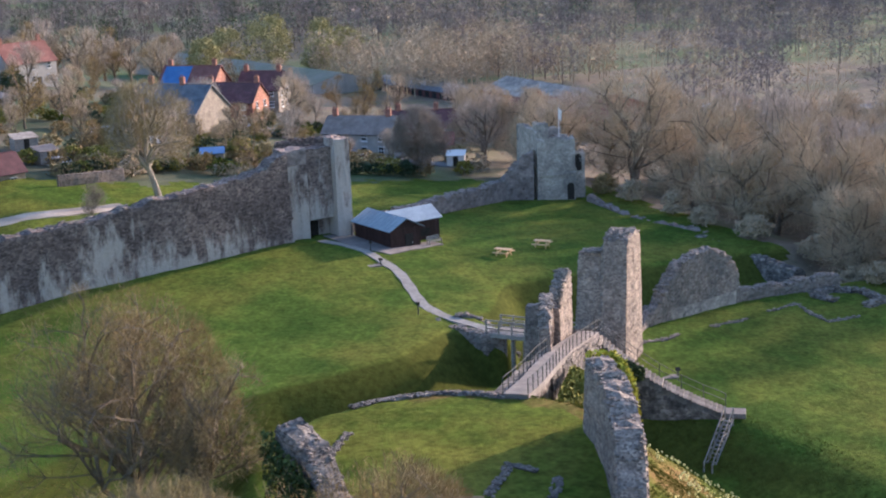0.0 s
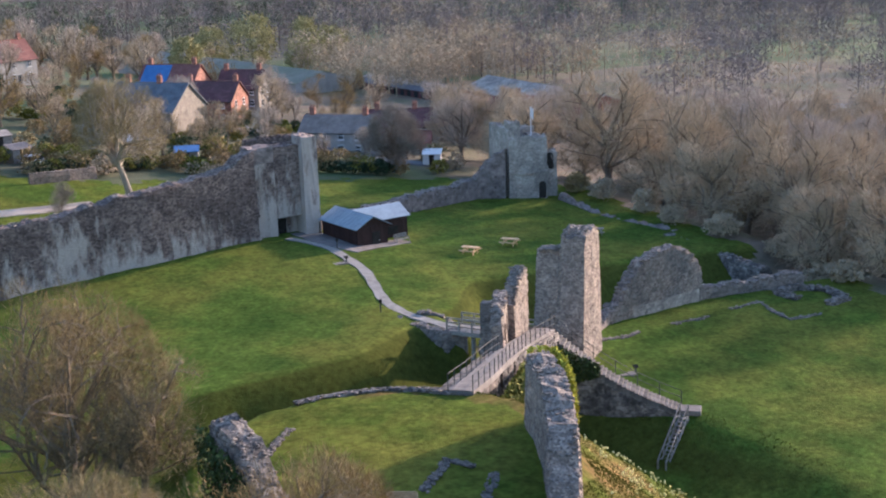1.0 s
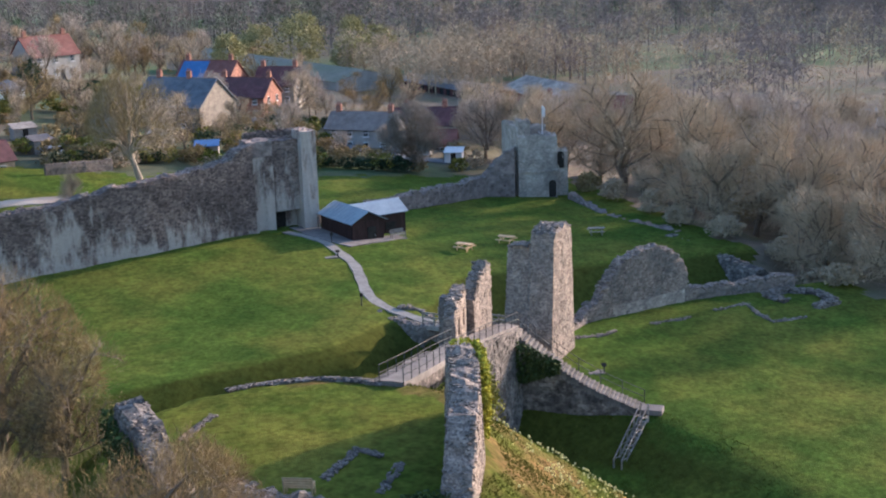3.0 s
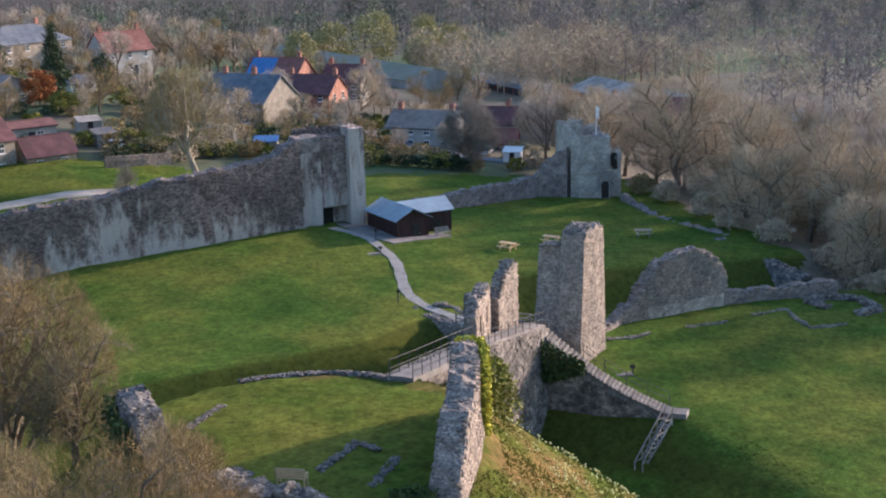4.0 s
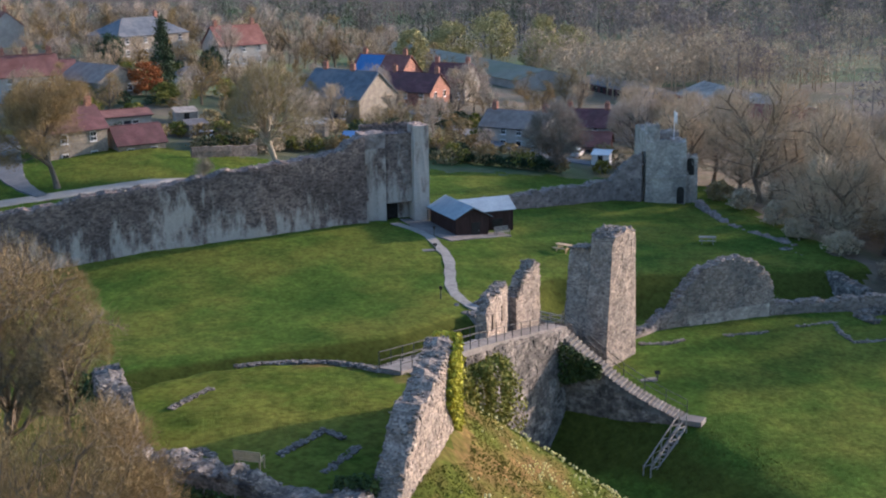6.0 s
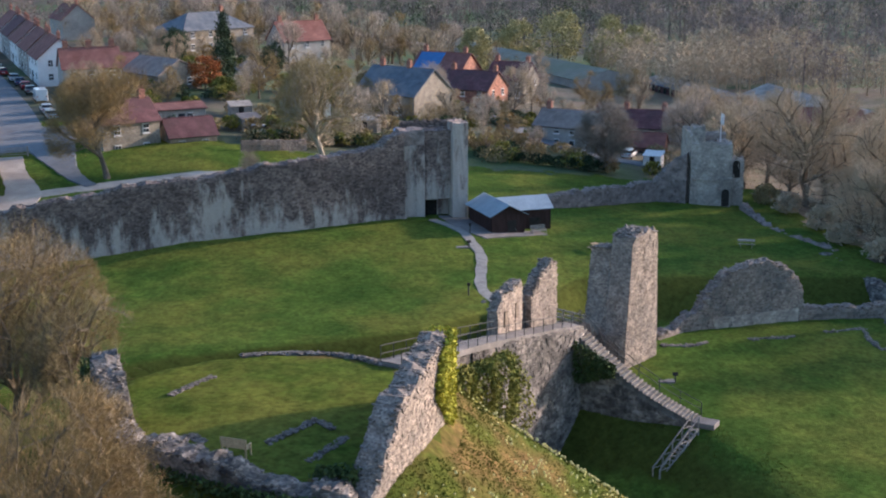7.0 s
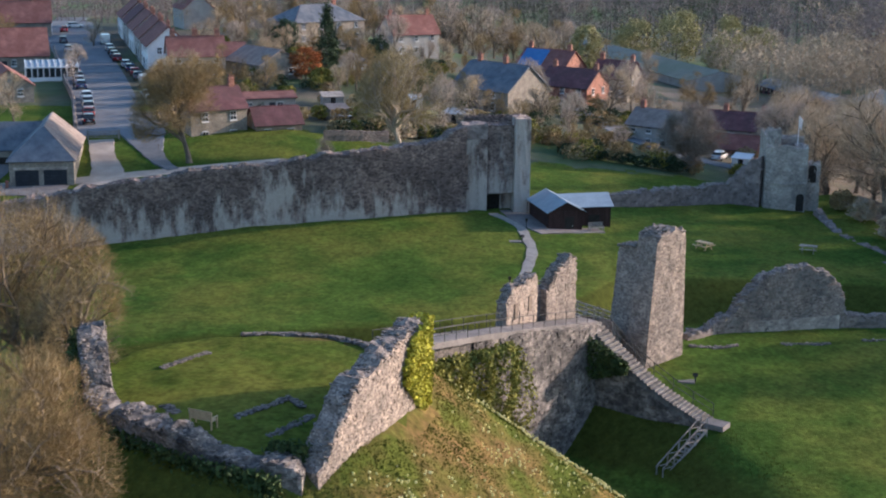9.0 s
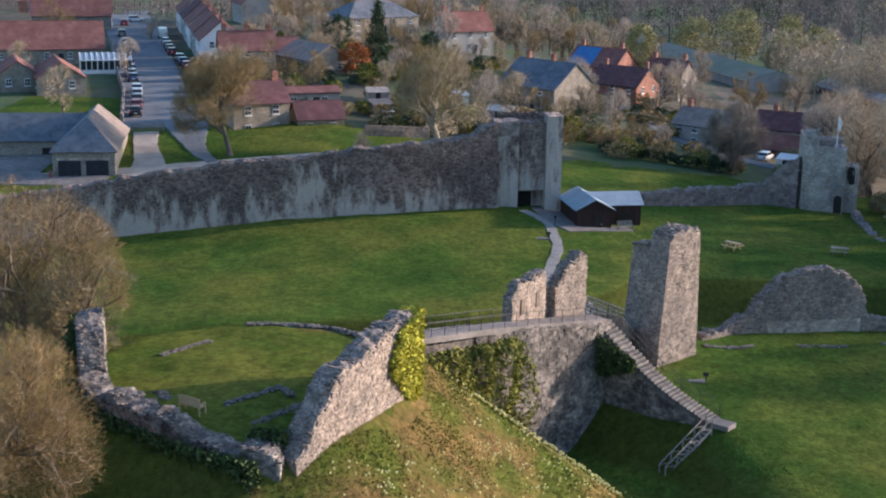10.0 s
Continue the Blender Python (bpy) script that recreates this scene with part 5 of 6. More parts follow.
def house(x, y, rz, length, width, eave, ridge, wall_mat, roof_mat, label, hip=0.0, chimneys=(0.1, 0.9), fronts=3, storeys=2, base=None, gables=0, roof2=None, name="house",
          frame_mat=None, sides=(-1,), chimney_mat=None, group="", doors=True):
    """A house with its ridge along its own x: walls, roof planes, chimneys, windows."""
    z = min(ground_at(x + dx, y + dy) for dx in (-3, 3) for dy in (-3, 3)) if base is None else base
    h = thing(name, label, "house", pose(x, y, z, 0, 0, rz), group)
    frame_mat = frame_mat or WHITE
    L, W, o = length / 2, width / 2, 0.3
    if hip:
        part("wall", one_box(0, 0, -1.5, length, width, eave + 1.5), wall_mat, h)
    else:
        v, f = prism([(-W, -1.5), (W, -1.5), (W, eave), (0, ridge - 0.1), (-W, eave)], length)
        part("wall", ([(b - L, a, c) for a, b, c in v], f), wall_mat, h)
    e = eave - o * (ridge - eave) / W + 0.05
    for s in (-1, 1):
        slab_roof("roof", [(-L - o, s * (W + o), e), (L + o, s * (W + o), e), (L + (o if not hip else -hip), 0, ridge), (-L - (o if not hip else -hip), 0, ridge)], 0.14,
                  roof2 if roof2 and s == 1 else roof_mat, h)
    if hip:
        for s in (-1, 1):
            slab_roof("hip", [(s * (L + o), -W - o, e), (s * (L + o), W + o, e), (s * (L - hip), 0, ridge)], 0.14, roof_mat, h)
    part("ridge_tiles", one_box(0, 0, ridge + 0.05, length - 2 * hip, 0.28, 0.14), roof_mat, h)
    for cx in chimneys:
        c = part("chimney", one_box(0, 0, 0, 0.9, 0.6, 1.9, 0, 0.03), chimney_mat or BRICK, h)
        c.matrix_local = pose(-L + cx * length, 0, ridge - 0.6)
        for k in (-0.22, 0.22):
            bm = bmesh.new()
            rod(bm, (k, 0, 1.88), (k, 0, 2.3), 0.11, 0.09, 7)
            part("chimney_pot", bm, PANTILE, c)
    for s in sides:
        for st in range(storeys):
            zz = 1.0 + st * eave * 0.5
            for i in range(fronts):
                window_part(h, -L + (i + 0.5) * length / fronts, s * (W + 0.03), zz, 0.95, min(1.35, eave * 0.42), 0 if s < 0 else 180, frame_mat)
        if doors:
            part("door", one_box(length * 0.12, s * (W + 0.04), 0, 0.95, 0.1, 2.0), DARK_DOOR, h)
    for s in ((-1, 1) if gables == 2 else (1,) if gables == 1 else (-1,) if gables == -1 else ()):
        for st in range(storeys):
            for k in (-0.45, 0.45):
                window_part(h, s * (L + 0.03), k * W, 1.0 + st * eave * 0.5, 0.9, 1.25, 90 * s, frame_mat)
    part("gutter", one_box(0, -W - o - 0.03, e - 0.05, length, 0.12, 0.1), IRON, h)
    return h


def village():
    house(-24.0, 313, 38, 19, 11, 5.2, 8.6, RUBBLE_WALL, SLATE, "large pale stone house with a hipped slate roof", hip=5.2, chimneys=(0.75,), fronts=4, storeys=2)
    house(-3, 316, 28, 12, 8, 5.2, 9.2, GREY_RENDER, PANTILE, "pale rendered house with a red tiled roof", gables=1, fronts=3)
    house(13.6, 242, -47, 14, 10.6, 4.5, 8.7, RUBBLE_WALL, SLATE, "stone-gabled house with a blue-grey slate roof", chimneys=(0.15, 0.6), fronts=2, base=0.3, sides=(-1,))
    house(27.0, 286, -38, 12, 9, 5.0, 8.6, BRICK, PANTILE, "brick house with a blue sheet on half of its red roof", roof2=PANTILE, gables=1, base=-1.2)
    house(29.9, 266.5, -38, 11, 8.5, 4.8, 8.0, BRICK, PANTILE_DARK, "orange brick house with white windows and a plum tiled roof", gables=1, chimneys=(0.1, 0.95), base=-2.4)
    house(41, 284, -38, 9, 7, 4.6, 8.0, RUBBLE_WALL, PANTILE_DARK, "stone cottage with a dark tiled roof", gables=1, base=-2.6)
    house(41.0, 225.6, -42, 12, 6.5, 4.4, 6.9, GREY_RENDER, STONE_SLATE, "long pale rendered cottage beside the lower lane", fronts=4, base=-3.9)
    house(-22.0, 193.2, 22, 6.8, 5.2, 2.7, 4.9, RUBBLE_WALL, PANTILE_DARK, "low stone outhouse with a plum-coloured pantile roof", chimneys=(), fronts=2, storeys=1, base=2.6, doors=False)
    house(-31.0, 191.5, 30, 8.4, 7.2, 5.3, 8.0, RUBBLE_WALL, PANTILE_DARK, "stone cottage behind the bare tree", gables=1, fronts=2, base=2.4)
    house(-25.2, 206.0, 18, 9.5, 5, 2.6, 3.3, GREY_RENDER, PANTILE, "flat-roofed pale outbuilding with red tiles", chimneys=(), fronts=2, storeys=1)
    house(-29.5, 250, -52, 12, 9, 2.9, 5.4, RUBBLE_WALL, STONE_SLATE, "low stone bungalow with a brown tiled roof", gables=1, chimneys=(), fronts=2, storeys=1)
    house(-40, 262, 12, 11, 7, 2.8, 5.0, GREY_RENDER, PANTILE, "low rendered house with a red tiled roof", chimneys=(0.2,), fronts=3, storeys=1)
    house(-14.0, 268.5, 20, 5, 4, 2.2, 3.6, WHITE, SLATE, "small summerhouse with a pale grey roof", hip=2.0, chimneys=(), fronts=2, storeys=1, name="summerhouse")
    for i in range(5):
        f = i / 4
        house(-49.5 - 17.5 * f, 262 + 62 * f, 105.5, 14.6, 8, 4.9, 8.4, WHITE if i % 2 == 0 else GREY_RENDER, PANTILE if i != 3 else PANTILE_DARK,
              "terraced cottage with pale walls and an uneven red pantile roof", fronts=3, sides=(1,), chimneys=(0.06, 0.94), gables=-1 if i == 0 else 0, group="cottages along the road")
    house(-41.5, 247, 15, 10, 7, 4.4, 7.6, GREY_RENDER, PANTILE, "end cottage with a red roof and tall chimneys", chimneys=(0.1, 0.5, 0.9))
    house(-82, 258, 18, 21, 11, 2.9, 7.6, RUBBLE_WALL, PANTILE, "long bungalow with a broad red tiled roof", chimneys=(), fronts=5, storeys=1)
    house(-96, 322, 14, 18, 10, 3.4, 8.0, RUBBLE_WALL, PANTILE, "red-roofed house with a white dormer", chimneys=(0.8,), fronts=4, storeys=1, gables=1)
    house(-68, 219.5, -68, 12, 7.5, 2.7, 5.2, RUBBLE_WALL, PANTILE, "bungalow wing with twin red gables", chimneys=(), fronts=3, storeys=1, gables=1, group="twin gables")
    house(-75.5, 221, -68, 11, 6.5, 2.7, 5.0, RUBBLE_WALL, PANTILE, "bungalow wing with twin red gables", chimneys=(), fronts=3, storeys=1, gables=1, group="twin gables")
    house(-88, 222, 16, 12, 7, 2.7, 5.0, WHITE, SLATE, "white bungalow with a grey roof", chimneys=(), fronts=4, storeys=1)
    house(-58, 352, 110, 14, 8, 5, 8.6, GREY_RENDER, PANTILE, "pale rendered house with a red roof up the road", chimneys=(0.1, 0.9))
    house(-120, 380, 20, 16, 9, 4, 8.0, BRICK, PANTILE, "brick house with a red roof", gables=1)
    house(62, 243, -25, 20, 8, 4.4, 7.2, GREY_RENDER, PANTILE_DARK, "row of cottages with plum roofs and white rooflights", chimneys=(0.15, 0.5, 0.85), fronts=6, base=-7.0)
    house(52, 224, -25, 9, 6, 2.6, 4.6, BRICK, PANTILE, "small brick outbuilding with a tiled roof", chimneys=(), fronts=2, storeys=1, base=-5.4)
    house(86, 238, -32, 22, 11, 4.6, 8.4, BRICK, PANTILE, "large red-roofed building below the gate tower", chimneys=(0.3,), fronts=6, base=-7.4)


village()
tarp = slab_roof("blue_sheet", [tuple(pose(27.0, 286, -1.2, 0, 0, -38) @ Vector(v)) for v in ((-5.6, -4.4, 5.25), (0.2, -4.4, 5.25), (0.2, -0.3, 8.55), (-5.6, -0.3, 8.55))], 0.08, BLUE_SHEET, None)
tagged(tarp, "bright blue sheet over part of a roof", "tarpaulin")


def barn():
    b = thing("garage_barn", "stone barn with two dark garage doors and a hipped roof", "barn", pose(-43.5, 162.8, 1.3, 0, 0, 9.5))
    # its own x runs along the front to the west, y runs back
    W, L, e, r = 7.6, 18.0, 3.5, 6.9
    part("wall", one_box(-W / 2, L / 2, -1.2, W, L, e + 1.2), RUBBLE_WALL, b)
    o = 0.3
    x0, x1, xm = -W - o, o, -W / 2
    # The right plane gets a browner slate, sunlight put into its colour.
    slab_roof("roof", [(x1, -o, e - 0.1), (x1, L + o, e - 0.1), (xm, L + o, r), (xm, 5.2, r)], 0.14, STONE_SLATE, b, "roof plane in browner slate, coloured as sunlit")
    slab_roof("roof", [(x0, -o, e - 0.1), (x0, L + o, e - 0.1), (xm, L + o, r), (xm, 5.2, r)], 0.14, SLATE, b)
    slab_roof("hip", [(x0, -o, e - 0.1), (x1, -o, e - 0.1), (xm, 5.2, r)], 0.14, SLATE, b)
    for k, x in enumerate((-5.55, -2.2)):
        d = part("garage_door", one_box(x, -0.04, 0, 2.75, 0.1, 2.45), DARK_DOOR, b, "navy garage door")
        for i in range(5):
            part("door_rail", one_box(x, -0.11, 0.2 + i * 0.5, 2.6, 0.03, 0.05), DARK_DOOR, d)
        part("lintel", one_box(x, -0.06, 2.45, 3.1, 0.14, 0.3), PALE, b)
    # the long wing to the west
    v, f = prism([(10.5, -1.2), (17.5, -1.2), (17.5, e - 0.2), (14, r - 0.7), (10.5, e - 0.2)], 30)
    part("wing_wall", ([(-W - 30 + yy, xx, zz) for xx, yy, zz in v], f), RUBBLE_WALL, b)
    for yy, s in ((10.5 - o, 1), (17.5 + o, -1)):
        slab_roof("wing_roof", [(-W - 30, yy, e - 0.4), (xm, yy, e - 0.4), (xm, 14, r - 0.6), (-W - 30, 14, r - 0.6)], 0.14, SLATE, b)
    for x in (-9.6, -16.5, -24):
        part("stable_door", one_box(x, 10.44, 0, 1.5, 0.1, 2.3), BOARDS_AND_SHADE, b, "dark stable door")
    part("post_box", one_box(-7.9, -0.4, 0, 0.35, 0.35, 1.3), PANTILE, b)


barn()


def conservatory():
    c = thing("conservatory", "white framed glazed conservatory on the bungalow", "conservatory", pose(-66.5, 243.0, ground_at(-66.5, 243), 0, 0, 18))
    part("low_wall", one_box(0, 0, -0.6, 9, 4, 1.3), WHITE, c)
    for i in range(10):
        for y in (-2, 2):
            part("mullion", one_box(-4.5 + i, y, 0.7, 0.14, 0.14, 1.7), WHITE, c)
        part("glazing_bar", one_beam((-4.5 + i, -2.1, 2.45), (-4.5 + i, 1.9, 3.5), 0.12), WHITE, c)
    part("glass_wall", one_box(0, -1.95, 0.7, 8.9, 0.04, 1.7), GLASS, c)
    slab_roof("glass_roof", [(-4.5, -2.1, 2.36), (4.5, -2.1, 2.36), (4.5, 1.9, 3.4), (-4.5, 1.9, 3.4)], 0.04, ROOF_STEEL, c)
    part("eaves_beam", one_box(0, -2.05, 2.36, 9.2, 0.2, 0.18), WHITE, c)


conservatory()


def long_hall(x, y, rz, length, width, eave, ridge, base, wall, roof, label, bays=0):
    h = thing("long_hall", label, "hall", pose(x, y, base, 0, 0, rz))
    v, f = prism([(-width / 2, -1), (width / 2, -1), (width / 2, eave), (0, ridge - 0.1), (-width / 2, eave)], length)
    part("wall", ([(b - length / 2, a, c) for a, b, c in v], f), wall, h)
    n = max(4, int(length / 6))
    for s in (-1, 1):
        for i in range(n):
            a, b = -length / 2 + i * length / n, -length / 2 + (i + 1) * length / n - 0.05
            slab_roof("roof_sheet", [(a, s * (width / 2 + 0.4), eave - 0.15), (b, s * (width / 2 + 0.4), eave - 0.15), (b, 0, ridge), (a, 0, ridge)], 0.12, roof, h)
    for i in range(bays):
        part("window", one_box(-length / 2 + (i + 0.5) * length / bays, -width / 2 - 0.05, 0.9, length / bays * 0.5, 0.12, eave * 0.62), GLASS, h, "dark tall window")
        part("pier", one_box(-length / 2 + i * length / bays, -width / 2 - 0.12, -0.5, 0.5, 0.3, eave + 0.4), wall, h)
    return h


long_hall(60, 372, -76, 100, 17, 4.5, 6.6, -7.5, GREY_RENDER, GREEN_ROOF, "very long low hall with a mossy grey roof")
long_hall(99, 262, -86, 46, 13, 6.0, 8.4, -8.6, BRICK, PALE, "station shed with tall dark windows and a pale roof", 14)
long_hall(89, 312, -80, 36, 5, 3.4, 4.2, -7.2, GREY_RENDER, PALE, "long pale railway carriages at the platform", 16)
long_hall(88.5, 296, -80, 60, 3.2, 3.3, 3.8, -7.4, PANTILE_DARK, SLATE, "dark train standing on the line", 20)
long_hall(124, 236, -40, 13, 5, 2.4, 3.2, -6.6, WHITE, ROOF_STEEL, "white glasshouse roof among the trees", 6)
long_hall(138, 208, -30, 9, 5, 2.4, 3.2, -6.6, WHITE, SLATE, "grey-roofed shed among the trees", 3)
strip("railway_road", [(-8, 600), (14, 530), (44, 452), (70, 410)], 6, PAVING, "pale straight road beside the railway", lift=1.2, category="road")
strip("station_yard", [(108, 240), (140, 232), (190, 215)], 10, ASPHALT, "pale station yard through the trees", lift=0.2, category="road", rounds=1)


def road_gate():
    g = thing("field_gate", "pale timber gate across the drive", "gate", pose(-44.6, 184.5, ground_at(-44.6, 184.5), 0, 0, 8))
    for k in (-1, 1):
        part("post", one_box(k * 2.1, 0, -0.2, 0.2, 0.2, 1.5), TIMBER, g)
    for i in range(4):
        part("bar", one_box(0, 0, 0.25 + i * 0.27, 4.0, 0.06, 0.1), TIMBER, g)
    part("brace", one_beam((-1.9, 0, 0.25), (1.9, 0, 1.15), 0.07), TIMBER, g)


road_gate()


def car_body(length, wide, high, bonnet, van=False):
    """A saloon or a van as a lofted shell, its nose to +x."""
    L = length / 2
    secs = ([(-L, 0.35, 0.8, 0.86), (-L + 0.1, 0.28, high * 0.97, 0.98), (L * 0.35, 0.28, high, 1.0), (L * 0.62, 0.28, high * 0.62, 1.0), (L * 0.95, 0.3, high * 0.5, 0.94), (L, 0.4, high * 0.4, 0.86)] if van else
            [(-L, 0.4, high * 0.56, 0.86), (-L + 0.12, 0.28, high * 0.66, 0.96), (-L * 0.3, 0.25, high * 0.66, 1.0), (L * 0.3, 0.25, high * 0.64, 1.0), (L * 0.85, 0.28, high * 0.56, 0.95), (L, 0.38, high * 0.45, 0.84)])
    bm = bmesh.new()
    rings = []
    for x, z0, z1, k in secs:
        w = wide / 2 * k
        rings.append([bm.verts.new((x, s * a * w, z)) for s, a, z in ((-1, 0.9, z0), (-1, 1, z0 + 0.15), (-1, 1, z1 - 0.18), (-1, 0.88, z1), (1, 0.88, z1), (1, 1, z1 - 0.18), (1, 1, z0 + 0.15), (1, 0.9, z0))])
    for a, b in zip(rings, rings[1:]):
        for i in range(8):
            bm.faces.new((a[i], a[(i + 1) % 8], b[(i + 1) % 8], b[i]))
    bm.faces.new(rings[0][::-1])
    bm.faces.new(rings[-1])
    bmesh.ops.recalc_face_normals(bm, faces=bm.faces)
    return bm


def cabin(x0, x1, x2, x3, wide, z0, z1, inset=0.86):
    v = []
    for z, a, b, k in ((z0, x0, x3, 0.97), (z1, x1, x2, inset)):
        w = wide / 2 * k
        v += [(a, -w, z), (b, -w, z), (b, w, z), (a, w, z)]
    return v, [(3, 2, 1, 0), (4, 5, 6, 7), (0, 1, 5, 4), (1, 2, 6, 5), (2, 3, 7, 6), (3, 0, 4, 7)]


def make_car(paint, label, van=False, size=1.0):
    length, wide, high = (5.2, 2.0, 2.2) if van else (4.2 * size, 1.75, 1.48)
    c = thing("van" if van else "car", label, "van" if van else "car", group="cars parked along the road")
    part("body", car_body(length, wide, high, 1, van), paint, c)
    if van:
        part("windscreen", cabin(length * 0.16, length * 0.14, length * 0.19, length * 0.33, wide * 0.96, high * 0.6, high * 0.93), GLASS, c)
    else:
        part("glasshouse", cabin(-length * 0.46, -length * 0.34, length * 0.08, length * 0.25, wide * 0.93, high * 0.62, high * 0.95), GLASS, c)
        part("roof", cabin(-length * 0.37, -length * 0.33, length * 0.06, length * 0.1, wide * 0.84, high * 0.945, high), paint, c)
    for sx in (-0.32, 0.32):
        for sy in (-1, 1):
            bm = bmesh.new()
            rod(bm, (sx * length, sy * (wide / 2 - 0.2), 0.32), (sx * length, sy * (wide / 2 + 0.02), 0.32), 0.32, None, 14)
            w = part("wheel", bm, TYRE, c)
            bm = bmesh.new()
            rod(bm, (sx * length, sy * (wide / 2 + 0.0), 0.32), (sx * length, sy * (wide / 2 + 0.035), 0.32), 0.19, None, 10)
            part("rim", bm, CHROME, w)
    for sy in (-1, 1):
        part("headlight", one_box(length / 2 - 0.12, sy * wide * 0.32, high * 0.34, 0.2, 0.32, 0.14), CHROME, c)
        part("tail_light", one_box(-length / 2 + 0.06, sy * wide * 0.36, high * 0.42, 0.14, 0.2, 0.2), LAMP_RED, c)
        part("mirror", one_box(length * 0.16, sy * (wide / 2 + 0.06), high * 0.62, 0.12, 0.16, 0.12), paint, c)
    part("bumper", one_box(length / 2 - 0.05, 0, 0.3, 0.16, wide * 0.86, 0.2, 0, 0.03), IRON, c)
    part("number_plate", one_box(-length / 2 - 0.005, 0, 0.55, 0.03, 0.5, 0.12), WHITE, c)
    return c


TONES = ("white", "silver", "black", "dark red", "blue", "grey")
first = {}


def park(tone, x, y, rz, van=False, lift=0.13):
    m = pose(x, y, ground_at(x, y) + lift, 0, 0, rz)
    key = (tone, van)
    if key not in first:
        first[key] = make_car(PAINTS[tone], f"{TONES[tone]} parked {'van' if van else 'car'} on the roadside", van)
        first[key].matrix_world = m
    else:
        copy_thing(first[key], m)


# one row on each side of the road
left = [(-48.9, 194.5), (-50.4, 201), (-51.8, 207), (-53.2, 212.6), (-54.7, 218.4), (-58.6, 231.5), (-60.4, 237.5), (-62.0, 243.5), (-64.2, 251), (-69.8, 271.5), (-71.6, 278), (-74.5, 288), (-80, 306), (-86, 331)]
for (x, y), tone in zip(left, (2, 3, 5, 1, 0, 4, 1, 5, 3, 0, 2, 1, 5, 3)):
    park(tone, x, y, 105)
right = [(-43.6, 214), (-45.3, 220.5), (-51.4, 244), (-53.2, 250), (-55.2, 256), (-57.2, 262), (-61.0, 272), (-62.8, 278), (-64.5, 284), (-66.6, 291)]
for (x, y), tone in zip(right, (1, 0, 5, 3, 4, 1, 3, 5, 2, 0)):
    park(tone, x, y, 105)
park(0, -48.2, 234, 105, van=True)
park(0, -70.5, 305, 105, van=True)
for x, y, rz, tone in ((47.5, 213.5, 60, 0), (51.0, 211.0, 50, 5), (44.0, 216, 60, 1), (-11.6, 201.5, 10, 0), (128, 226, 20, 0), (136, 224, 20, 4), (144, 221, 20, 2), (152, 219, 20, 0), (160, 216, 20, 3), (-86, 342, 20, 0)):
    park(tone, x, y, rz, lift=0.05)


def garden_shed(x, y, rz, sx, sy, mat, roof, label):
    z = ground_at(x, y)
    s = thing("garden_shed", label, "shed", pose(x, y, z, 0, 0, rz), "garden sheds")
    part("wall", one_box(0, 0, -0.4, sx, sy, 2.3), mat, s)
    slab_roof("roof", [(-sx / 2 - 0.15, -sy / 2 - 0.2, 1.85), (sx / 2 + 0.15, -sy / 2 - 0.2, 1.85), (sx / 2 + 0.15, sy / 2 + 0.2, 2.4), (-sx / 2 - 0.15, sy / 2 + 0.2, 2.4)], 0.08, roof, s)
    part("door", one_box(0, -sy / 2 - 0.03, 0, 0.8, 0.06, 1.8), BOARDS_AND_SHADE, s)


for a in ((-15.0, 216.5, 12, 3.4, 2.4, TIMBER, PALE, "grey garden shed with a pale felt roof"), (5, 216, -20, 4, 2.6, TIMBER, ROOF_STEEL, "garden shed with a steel roof"),
          (-2, 226, 10, 3, 2.2, WHITE, ROOF_STEEL, "pale greenhouse in the gardens"), (10, 205, -15, 3.4, 2.4, TIMBER, BLUE_SHEET, "garden shed with a blue-green roof"),
          (-13.5, 204.5, 20, 3, 2.4, TIMBER, STONE_SLATE, "timber shed in the gardens"), (49.4, 206.0, -30, 2.8, 2.2, WHITE, WHITE, "white painted shed on the lawn edge")):
    garden_shed(*a)
ruin_wall("garden_wall", [(-14.5, 187.5), (-9, 189.5), (-5.5, 191.0)], 0.5, [(0, 5.0), (1, 4.4)], "dark stone garden wall", STONE, STONE_BIT, ragged=0.06, dress=False)
ruin_wall("road_wall", [(-49.5, 189), (-56.5, 217), (-66, 248), (-78, 290)], 0.5, [(0, 5.6), (0.3, 6.0), (1, 7.0)], "long low boundary wall along the road", STONE, STONE_BIT, ragged=0.05, dress=False)

